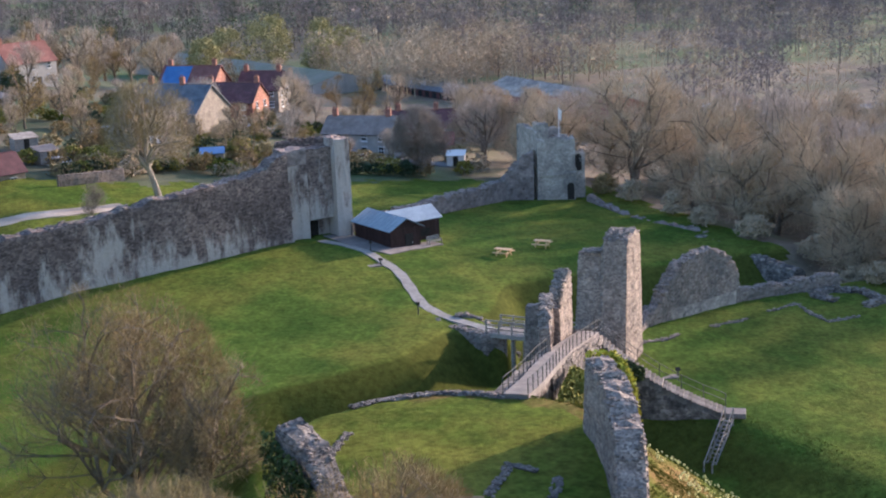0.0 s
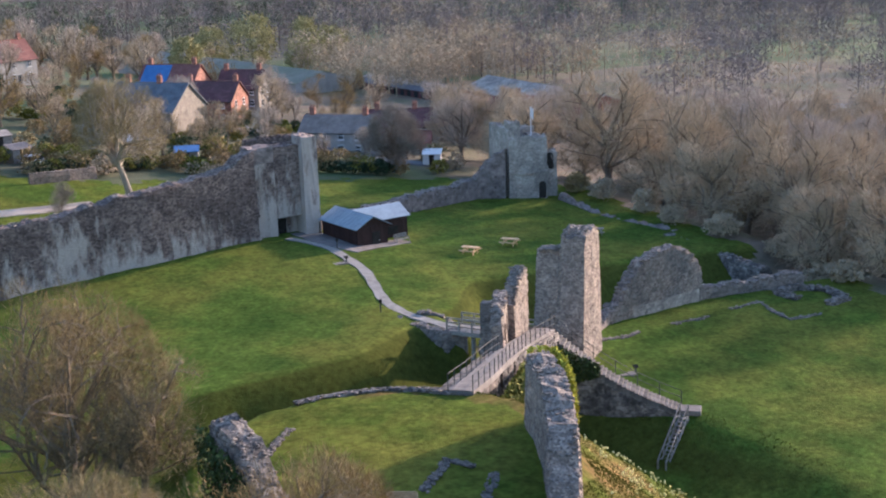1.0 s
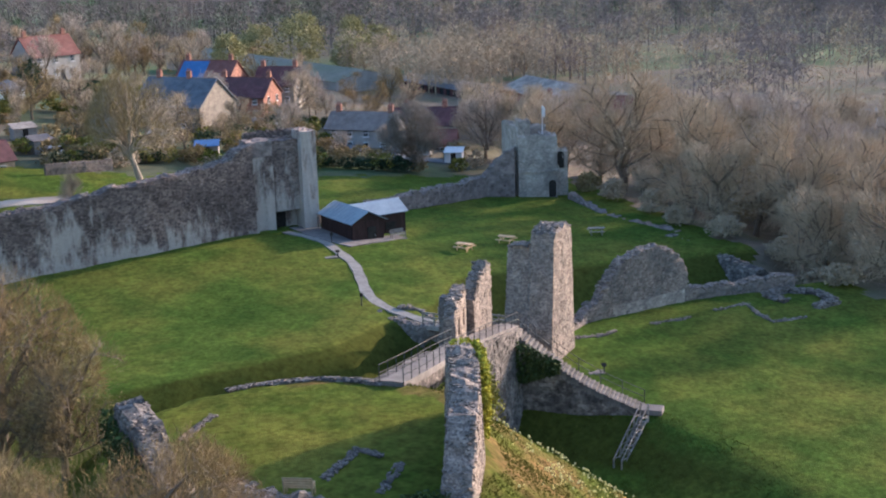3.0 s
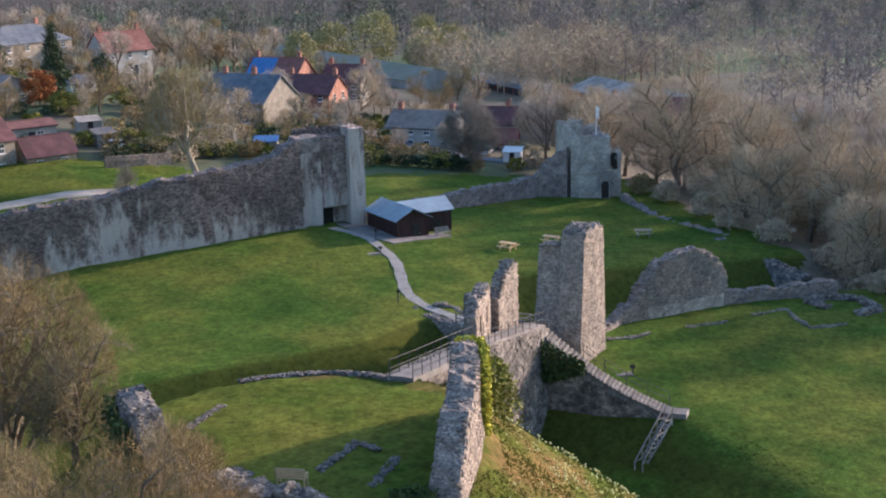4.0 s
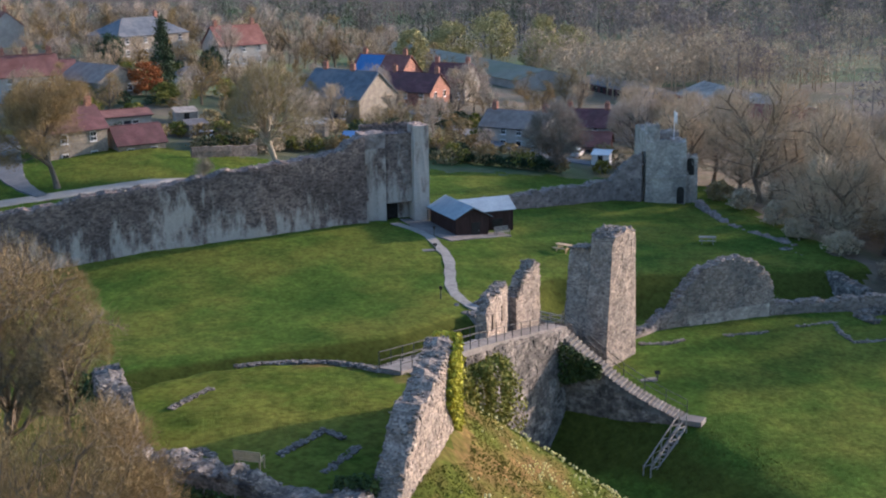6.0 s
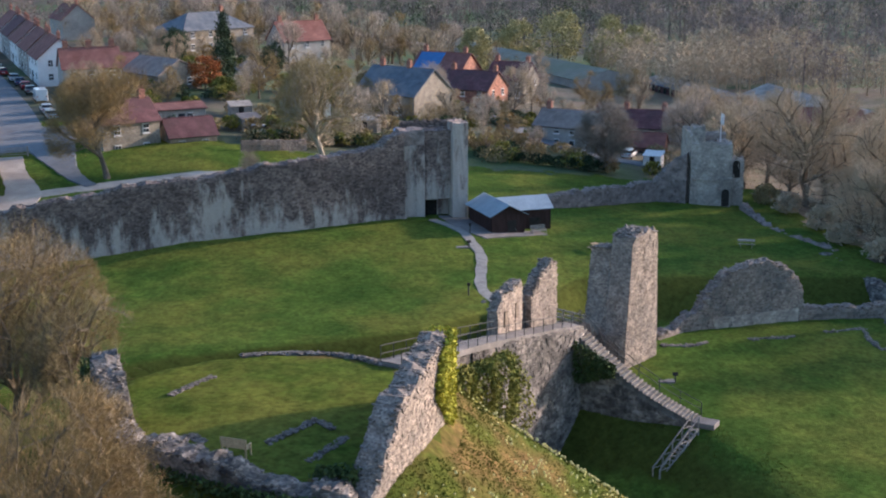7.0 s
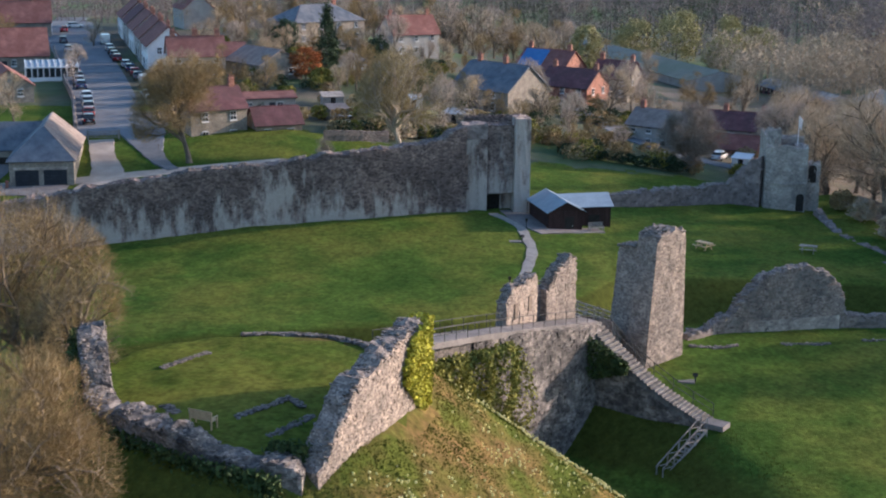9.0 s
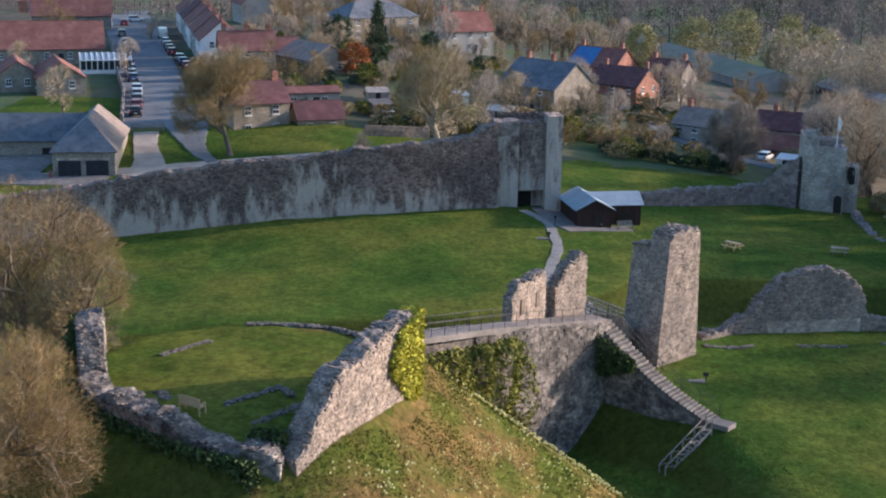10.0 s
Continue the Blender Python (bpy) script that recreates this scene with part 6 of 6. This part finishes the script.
# ---- trees and woods ----
def grow(seed, tall, spread, trunk_r, levels=4, limbs=6, twigs=3000, twig_len=0.7, twig_w=0.014, bare=0.3, droop=0.0, loose=0.25):
    """A bare-branched tree: (wood verts, faces), (twig verts, faces). Its foot is at the origin."""
    r = np.random.default_rng(seed)
    wv, wf, ends = [], [], []

    def limb(p, d, length, rad, level):
        n = 4 if level < 2 else 3
        sides = 7 if level == 0 else 5 if level == 1 else 3
        ring_prev = None
        pts = [p]
        for i in range(n + 1):
            f = i / n
            ra = rad * (1 - 0.62 * f)
            u = np.cross(d, [0.31, 0.17, 0.93])
            u /= np.linalg.norm(u) + 1e-9
            w = np.cross(d, u)
            ring = []
            for k in range(sides):
                a = 2 * math.pi * k / sides
                q = p + (u * math.cos(a) + w * math.sin(a)) * ra * (1.25 if level == 0 and i == 0 else 1)
                ring.append(len(wv))
                wv.append(q)
            if ring_prev:
                wf.extend((ring_prev[k], ring_prev[(k + 1) % sides], ring[(k + 1) % sides], ring[k]) for k in range(sides))
            ring_prev = ring
            if i < n:
                d = d + r.normal(0, 0.1 + 0.05 * level, 3) + np.array([0, 0, 0.06 - droop * level * 0.1])
                d /= np.linalg.norm(d)
                p = p + d * length / n
                pts.append(p)
        if level >= 2:
            for a, b in zip(pts, pts[1:]):
                ends.append((a, b, level))
        if level < levels:
            m = limbs if level == 0 else int(r.integers(3, 6))
            for k in range(m):
                f = r.uniform(bare if level == 0 else 0.25, 1.0) if k < m - 1 else 1.0
                j = min(len(pts) - 1, int(f * (len(pts) - 1) + 0.5))
                a = 2 * math.pi * (k + r.uniform(-0.3, 0.3)) / m
                side = np.cross(d, [math.cos(a), math.sin(a), 0.2])
                side /= np.linalg.norm(side) + 1e-9
                out = (0.95 if level == 0 else 0.8) * spread / tall * 1.4
                nd = d * r.uniform(0.55, 0.95) + side * out * r.uniform(0.7, 1.2) + np.array([0, 0, 0.1])
                nd /= np.linalg.norm(nd)
                limb(pts[j], nd, length * r.uniform(0.55, 0.78) * (1.0 if level else 0.85), rad * (0.55 if level == 0 else 0.5), level + 1)

    limb(np.array([0, 0, -0.4]), np.array([r.normal(0, 0.04), r.normal(0, 0.04), 1.0]), tall * 0.45, trunk_r, 0)
    e = np.array([(*a, *b) for a, b, l in ends])
    # bring the branches to the wanted height and spread
    wv = np.array(wv)
    k = (tall - twig_len) / e[:, 5].max()
    q = (spread - twig_len * 0.6) / np.percentile(np.hypot(e[:, 3], e[:, 4]), 98.5)
    scale = np.array([q, q, k])
    wv = wv * scale
    e = e * np.r_[scale, scale]
    # open the branches out until they fill the crown evenly
    centre, radii = np.array([0, 0, tall * 0.45]), np.array([spread, spread, tall * 0.55])

    def open_out(p, table=None):
        q = (p - centre) / radii
        rho = np.linalg.norm(q, axis=1) + 1e-6
        if table is None:
            table = np.quantile(rho, np.linspace(0, 1, 60))
        want = np.interp(rho, table, np.linspace(0.02, 1, 60) ** 0.42)
        k = np.clip(1 + 0.8 * (want / rho - 1), 0.7, 1.9)
        k = 1 + (k - 1) * np.clip((p[:, 2] / tall - 0.15) / 0.2, 0, 1) * np.clip(rho * 3 - 0.3, 0, 1)
        return centre + q * radii * k[:, None], table

    mid_b, table = open_out(e[:, 3:])
    e = np.c_[open_out(e[:, :3], table)[0], mid_b]
    high = wv[:, 2] > tall * 0.12
    wv = np.where(high[:, None], open_out(wv, table)[0], wv)
    pick = r.integers(0, len(e), twigs)
    f = r.uniform(0, 1, (twigs, 1))
    start = e[pick, :3] * (1 - f) + e[pick, 3:] * f + r.normal(0, loose, (twigs, 3))
    # the outermost twigs draw a rounded crown
    rho = np.linalg.norm((start - centre) / radii, axis=1)
    over = np.where(rho > 0.93, (0.93 - 0.25 * r.uniform(0, 1, twigs) ** 2) / rho, 1.0)
    start = centre + (start - centre) * over[:, None]
    away = start - np.array([0, 0, tall * 0.45])
    away /= np.linalg.norm(away, axis=1)[:, None] + 1e-9
    d = away * 0.75 + r.normal(0, 0.5, (twigs, 3)) + np.array([0, 0, 0.25 - droop])
    d /= np.linalg.norm(d, axis=1)[:, None]
    ln = twig_len * r.uniform(0.5, 1.5, (twigs, 1))
    side = np.cross(d, r.normal(0, 1, (twigs, 3)))
    side /= np.linalg.norm(side, axis=1)[:, None] + 1e-9
    # a twig that forks once: two slender blades
    fork = d + r.normal(0, 0.35, (twigs, 3))
    v = np.stack([start - side * twig_w, start + side * twig_w, start + d * ln, start + d * ln * 0.45 - side * twig_w, start + d * ln * 0.45 + side * twig_w, start + d * ln * 0.45 + fork * ln * 0.5], 1).reshape(-1, 3)
    rho = np.linalg.norm((wv - centre) / radii, axis=1)
    wv = np.where((rho > 0.92)[:, None] & (wv[:, 2:] > tall * 0.3), centre + (wv - centre) * (0.92 / np.maximum(rho, 0.1))[:, None], wv)
    return (wv, wf), (v, np.arange(6 * twigs).reshape(-1, 3))


def tree(name, x, y, seed, tall, spread, trunk_r, mat, label, group="", rz=0.0, z=None, bark=None, **k):
    wood, twig = grow(seed, tall, spread, trunk_r, **k)
    t = thing(name, label, "tree", pose(x, y, ground_at(x, y) if z is None else z, 0, 0, rz), group)
    part("trunk", wood, bark or BARK, t)
    part("crown", twig, mat, t)
    return t


# the trees beside the mound
for x, y, seed, top, spread, n, mat, lab in (
        (-26.9, 79.3, 11, 18.4, 7.3, 27000, TWIG_WARM, "large brown budding tree beside the mound"), (-22.6, 77.6, 14, 14.6, 4.2, 9500, TWIG, "smaller olive-brown tree against the keep stub"),
        (-21.7, 55.8, 12, 16.4, 6.9, 46000, TWIG_WARM, "thick-twigged brown tree growing from the ditch"), (-28.5, 62.5, 13, 14.0, 6.4, 26000, TWIG, "brown budding tree in the ditch")):
    tree("bare_tree", x, y, seed, top - ground_at(x, y), spread, 0.26, mat, lab, levels=4, limbs=11, twigs=n, twig_len=0.5, twig_w=0.008, group="trees beside the mound", loose=0.4, bare=0.35)
# single trees beyond the wall
tree("bare_tree", -31.0, 173.0, 21, 14.5, 7.6, 0.38, TWIG_WARM, "wide bare tree standing outside the curtain wall", levels=4, limbs=10, twigs=21000, twig_len=0.8, twig_w=0.016, loose=0.4, bare=0.45)
tree("bare_tree", -3.2, 180.0, 22, 16.5, 6.8, 0.62, TWIG, "tall bare tree with a pale split trunk", levels=4, limbs=8, twigs=11000, twig_len=0.8, twig_w=0.015, bare=0.6, loose=0.4, bark=PALE_BARK)
tree("bare_tree", 39.6, 197.6, 23, 10.5, 5.4, 0.25, TWIG_GREY, "small round bare tree on the outer lawn", levels=3, limbs=9, twigs=16000, twig_len=0.8, twig_w=0.018, loose=0.4)
tree("young_tree", -13.5, 168.0, 24, 5.5, 2.0, 0.09, TWIG_GREY, "thin young tree beside the track", levels=3, limbs=5, twigs=1500, twig_len=0.6)

# stocks of trees that are copied: tall ones of the wood, small ones of the gardens
def stock(kinds, seed, width, limbs):
    out = []
    for i, (mat, tall, spread, n) in enumerate(kinds):
        wood, twig = grow(seed + i, tall, spread, 0.26, levels=2, limbs=limbs, twigs=n, twig_len=0.95, twig_w=width, loose=0.7, bare=0.2)
        me = []
        for nm, data, m in (("trunk", wood, BARK), ("crown", twig, mat)):
            mesh = bpy.data.meshes.new(nm)
            mesh.from_pydata([tuple(map(float, v)) for v in data[0]], [], [tuple(map(int, f)) for f in data[1]])
            mesh.materials.append(m)
            me.append(mesh)
        out.append(me)
    return out


STOCK = stock(((TWIG_WOOD, 15, 7.4, 7200), (TWIG_WOOD, 14, 7.4, 7000), (TWIG_WOOD_GREY, 15, 6.6, 6600), (TWIG_WOOD, 13, 6.6, 6400), (TWIG_WARM, 12, 6.2, 6000)), 40, 0.024, 12)
GARDEN_STOCK = stock(((TWIG_WOOD, 15, 6.5, 1900), (TWIG_WARM, 14, 6.8, 1900), (TWIG_WOOD_GREY, 15, 5.6, 1800), (TWIG_WOOD, 13, 5.8, 1700), (TWIG_WARM, 12, 5.2, 1600)), 50, 0.04, 7)


def stock_tree(i, x, y, k, label, group, name="bare_tree", z=None, source=None):
    t = thing(name, label, "tree", pose(x, y, ground_at(x, y) if z is None else z, 0, 0, rng.uniform(0, 360)), group)
    t.scale = (k * rng.uniform(0.9, 1.15), k * rng.uniform(0.9, 1.15), k)
    for nm, me in zip(("trunk", "crown"), (source or STOCK)[i]):
        new(nm, me).parent = t
    return t


# the wood below the bailey, its broad front trees first
spots = [(58.2, 166.0), (61.0, 153.0), (57.0, 141.0), (64.5, 144.0), (62.0, 131.0), (57.5, 121.0), (66.0, 121.0), (71.0, 134.0), (59.0, 110.0)]
for i, (x, y) in enumerate(spots):
    stock_tree((1, 1, 3, 0, 1, 3, 0, 1, 3)[i], x, y, (1.22, 1.08, 0.86, 1.1, 0.98, 0.84, 1.02, 1.1, 0.9)[i], "broad brown budding tree on the wood's front edge", "wood below the bailey")
for _ in range(3000):
    x, y = rng.uniform(56, 112), rng.uniform(104, 232)
    if y > 210 + (x - 53) * 2.2 or (x > 66 and y > 192) or any(math.hypot(x - a, y - b) < 6.6 for a, b in spots):
        continue
    if len(spots) < 74:
        spots.append((x, y))
        stock_tree(int(rng.integers(5)), x, y, float(rng.uniform(0.78, 1.02)), "brown budding tree in the wood below the wall", "wood below the bailey")

# trees among the houses
places = [(-38, 214), (-8, 208), (2, 200), (8, 212), (12, 225), (20, 228), (14, 196), (22, 205), (26, 232), (6, 240), (-4, 252), (-12, 240), (-6, 282), (4, 296), (-40, 300), (-48, 318), (-38, 335),
          (-20, 340), (0, 345), (14, 330), (28, 318), (44, 318), (-60, 232), (-78, 232), (-92, 246), (-72, 300), (-92, 296), (-110, 300), (-60, 196), (-76, 192), (-34, 292), (48, 248), (40, 258), (46, 232),
          (54, 262), (64, 270), (58, 288), (72, 256), (50, 304), (-16, 296), (-46, 282), (-34, 232), (18, 244), (66, 226), (74, 244), (-130, 340), (-108, 352), (-28, 360), (34, 246), (70, 300)]
for i, (x, y) in enumerate(places):
    stock_tree(i % 5, x, y, float(rng.uniform(0.45, 0.8)), "bare brown tree among the village gardens", "village trees", source=GARDEN_STOCK)

# tall brown trees behind the last houses
for i in range(34):
    x, y = -62 + i * 3.1 + rng.normal(0, 3), 352 + rng.uniform(-10, 34) + 0.15 * i
    stock_tree(i % 5, x, y, float(rng.uniform(0.7, 1.05)), "tall brown tree behind the last houses", "trees behind the village", source=GARDEN_STOCK)

# bare trees filling the gardens, clear of the houses and roads
solid = [tuple(o.location[:2]) for o in bpy.data.objects if o.parent is None and any(k in o.name for k in ("house", "cottage", "barn", "hall", "garage", "shed", "conservatory", "church", "car"))]
for x, y in rng.uniform((-50, 198), (46, 305), (260, 2)):
    if any(math.hypot(x - a, y - b) < 8 for a, b in solid) or abs(x + 46 + (y - 196) * 0.24) < 14 or math.hypot(x - 30, (y - 232) * 0.4) < 8:
        continue
    solid.append((x, y))
    stock_tree(int(rng.integers(5)), x, y, float(rng.uniform(0.28, 0.5)), "bare brown tree among the village gardens", "village trees", source=GARDEN_STOCK)


def clumped(name, x, y, tall, spread, n, size, mat, label, shape="round", group="", category="tree"):
    """A leafy tree or shrub: a trunk and a crown of many small leaves gathered in clumps."""
    t = thing(name, label, category, pose(x, y, ground_at(x, y)), group)
    bm = bmesh.new()
    rod(bm, (0, 0, -0.3), (0, 0, tall * 0.6), max(0.06, tall * 0.02), 0.03, 7)
    for k in range(5):
        a = k * 1.3
        rod(bm, (0, 0, tall * (0.2 + 0.07 * k)), (spread * 0.6 * math.cos(a), spread * 0.6 * math.sin(a), tall * (0.45 + 0.08 * k)), max(0.03, tall * 0.008), 0.015, 5)
    part("trunk", bm, BARK, t)
    m = 70
    u = rng.uniform(0, 1, m)
    a = rng.uniform(0, 2 * math.pi, m)
    if shape == "cone":
        zc, rc = 0.08 + 0.92 * u, (1 - u) ** 0.8
    elif shape == "column":
        zc, rc = 0.05 + 0.95 * u, np.sin(np.clip(u * 0.9 + 0.12, 0, 1) * math.pi) ** 0.6
    else:
        zc, rc = 0.15 + 0.85 * u, np.sin((0.12 + 0.85 * u) * math.pi) ** 0.6
    rr = rc * rng.uniform(0.35, 1.0, m) ** 0.5 * spread
    cc = np.c_[rr * np.cos(a), rr * np.sin(a), zc * tall]
    c = cc[rng.integers(0, m, n)] + rng.normal(0, 1, (n, 3)) * np.array([spread * 0.16, spread * 0.16, tall * 0.05])
    c[:, 2] = np.maximum(c[:, 2], 0.05)
    leaf_cloud("crown", c, size, mat, "", parent=t)
    return t


for x, y, h, s, n, mat, shp, lab in ((-18.5, 262, 12, 2.6, 5200, EVERGREEN, "cone", "tall dark conifer before the large house"), (-29.5, 297, 6.5, 2.6, 2600, EVERGREEN, "round", "clipped dark evergreen near the large house"),
                                     (-33, 303, 4.5, 1.6, 1600, EVERGREEN, "round", "clipped dark evergreen near the large house"), (-21.5, 247, 5.5, 2.9, 3000, RUSSET, "round", "russet-leaved tree in a garden"),
                                     (-9, 281, 6, 2.2, 2200, EVERGREEN, "round", "dark evergreen in the gardens"), (-7.0, 203, 2.6, 1.1, 1200, WILLOW, "round", "yellow flowering shrub in a garden"),
                                     (0, 206, 3.0, 1.6, 1200, WILLOW, "round", "yellow-green shrub in a garden"), (16, 212, 3, 1.8, 1300, GORSE, "round", "olive green shrub in a garden"), (-18, 240, 3, 2.2, 1500, GORSE, "round", "olive green shrub in a garden")):
    clumped("garden_tree", x, y, h, s, n, 0.2, mat, lab, shp)
for x, y, h, s in ((75, 396, 15, 7), (88, 386, 14, 4.5), (64, 402, 12, 6), (40, 330, 11, 4), (98, 392, 11, 5), (82, 372, 9, 4)):
    clumped("willow", x, y, h, s, 4600, 0.3, WILLOW, "yellow-green willow by the long hall", "round", "willows")
for x, y, h, s in ((52.8, 158.5, 2.6, 1.6), (53.2, 149, 2.8, 1.8), (52.5, 142, 2.2, 1.6), (54, 134, 2.4, 1.9), (57, 127, 2.6, 2.0), (60, 122, 2.4, 2.0), (52, 164, 2.6, 1.6), (55, 118, 2.0, 1.8), (53, 112, 2, 1.6)):
    clumped("scrub_bush", x, y, h, s, 1500, 0.16, TWIG_WOOD if rng.random() < 0.6 else TWIG, "olive scrub bush along the wood's edge", "round", "scrub along the wood", "bush")
for i in range(190):
    x, y = rng.uniform(-46, 40), rng.uniform(194, 300)
    if abs(x + 46 + (y - 196) * 0.24) < 9:
        continue
    clumped("hedge_shrub", x, y, rng.uniform(1.2, 3.0), rng.uniform(1.0, 2.4), 420, 0.2, (GORSE, EVERGREEN, TUFT, TWIG_WARM, TWIG)[int(rng.integers(5))], "shrub in the village gardens", "round", "garden shrubs", "shrub")
for i in range(46):
    x = rng.uniform(-14, 52)
    y = rng.uniform(192, 206) + 0.1 * max(0, x)
    if not 30 < x < 46:
        clumped("hedge_shrub", x, y, rng.uniform(1.4, 3.2), rng.uniform(1.4, 2.6), 480, 0.2, (GORSE, TWIG_WOOD, TWIG_WARM, TWIG)[int(rng.integers(4))], "overgrown shrub beyond the outer lawn", "round", "shrubs beyond the lawn", "shrub")
for i in range(12):
    clumped("hedge_shrub", 21 + i * 1.55, 199.5 - 0.35 * i + rng.normal(0, 0.2), 1.6, 1.2, 420, 0.18, EVERGREEN, "dark hedge bush beside the cottage", "round", "cottage hedge", "shrub")
for i in range(10):
    clumped("hedge_shrub", -12 + i * 1.7, 193.5 + 0.6 * i, 2.0, 1.4, 420, 0.18, (EVERGREEN, GORSE)[i % 2], "hedge bush along the garden wall", "round", "garden hedge", "shrub")


def far_wood(name, spots, label, mats_seed, mat, tall=(10, 16), n=170, wide=0.085):
    """Distant woodland in one mesh: forked trunks and brushy crowns."""
    r = np.random.default_rng(mats_seed)
    vs, fs, o = [], [], 0
    for x, y in spots:
        h = r.uniform(*tall)
        s = h * r.uniform(0.28, 0.42)
        z = ground_at(x, y)
        u = r.uniform(0, 1, n)
        a = r.uniform(0, 2 * math.pi, n)
        rr = s * np.sin((0.15 + 0.8 * u) * math.pi) ** 0.6 * r.uniform(0.25, 1, n) ** 0.5
        c = np.c_[x + rr * np.cos(a), y + rr * np.sin(a), z + h * (0.2 + 0.8 * u)]
        d = np.c_[np.cos(a) * 0.5, np.sin(a) * 0.5, np.full(n, 0.4)] + r.normal(0, 0.7, (n, 3))
        d /= np.linalg.norm(d, axis=1)[:, None]
        w = np.cross(d, r.normal(0, 1, (n, 3)))
        w /= np.linalg.norm(w, axis=1)[:, None]
        ln = h * 0.075 * r.uniform(0.6, 1.5, (n, 1))
        v = np.stack([c - d * ln * 0.6, c + w * wide, c + d * ln, c - w * wide], 1).reshape(-1, 3)
        t = np.array([(x - 0.2, y, z - 0.5), (x + 0.2, y, z - 0.5), (x + 0.06, y, z + h * 0.75), (x - 0.06, y, z + h * 0.75),
                      (x, y - 0.2, z - 0.5), (x, y + 0.2, z - 0.5), (x, y + 0.06, z + h * 0.75), (x, y - 0.06, z + h * 0.75)])
        vs += [v, t]
        fs += [tuple(range(o + 4 * k, o + 4 * k + 4)) for k in range(n)]
        o += 4 * n
        fs += [(o, o + 1, o + 2, o + 3), (o + 4, o + 5, o + 6, o + 7)]
        o += 8
    return tagged(part(name, (np.concatenate(vs), fs), mat), label, "woodland", kind="stuff")


def spread_spots(n, inside, gap, box):
    out = []
    grid = {}
    for _ in range(n * 14):
        x, y = rng.uniform(box[0], box[2]), rng.uniform(box[1], box[3])
        if not inside(x, y):
            continue
        k = (int(x / gap), int(y / gap))
        if any((k[0] + i, k[1] + j) in grid for i in (0,) for j in (0,)):
            continue
        grid[k] = 1
        out.append((x, y))
        if len(out) >= n:
            break
    return out


def in_right_wood(x, y):
    return x > 112 + max(0, (300 - y) * 0.05) and not (105 < x < 200 and abs(y - (245 - (x - 108) * 0.35)) < 4)


def in_far_wood(x, y):
    # belts of wood with open fields between them
    belt = math.sin(y * 0.03 + x * 0.012) + 0.6 * math.sin(x * 0.021 - y * 0.011)
    return y > 400 + 0.1 * x and belt > -0.3 and not (20 < x < 100 and y < 470)


far_wood("right_wood", spread_spots(520, in_right_wood, 6.0, (112, 120, 420, 560)), "dense grey-brown bare woodland in the valley", 3, FAR_TWIG, n=300, wide=0.075)
far_wood("right_wood_warm", spread_spots(240, in_right_wood, 9.0, (112, 120, 400, 520)), "ruddy budding trees in the valley wood", 4, TWIG_WOOD, n=240)
far_wood("far_wood", spread_spots(1500, in_far_wood, 6.0, (-220, 400, 520, 900)), "belts of bare woodland between far fields", 5, FAR_TWIG, (9, 15), 170, 0.085)
far_wood("far_wood_brown", spread_spots(160, in_far_wood, 12.0, (-200, 380, 420, 800)), "brown bare trees between far fields", 6, FAR_TWIG_WARM, (9, 15), 200, 0.1)
far_wood("hall_wood", spread_spots(110, lambda x, y: not (abs(x - 60 + (y - 372) * -0.24) < 14), 5.0, (76, 300, 140, 372)), "bare trees round the station and the hall", 7, TWIG_WOOD, (8, 13), 260)
poplars = spread_spots(120, lambda x, y: True, 10, (0, 420, 330, 680))
far_wood("ivy_trees", poplars, "dark ivy-clad trees standing in the far wood", 8, EVERGREEN, (12, 18), 200)

# ---- single stones on the walls, last ----
count = {}
for owner, x, y, z, size in later:
    count[owner.name] = count.get(owner.name, 0) + 1
    if count[owner.name] <= 290:
        lay_stones(owner, [(x, y, z)], size)
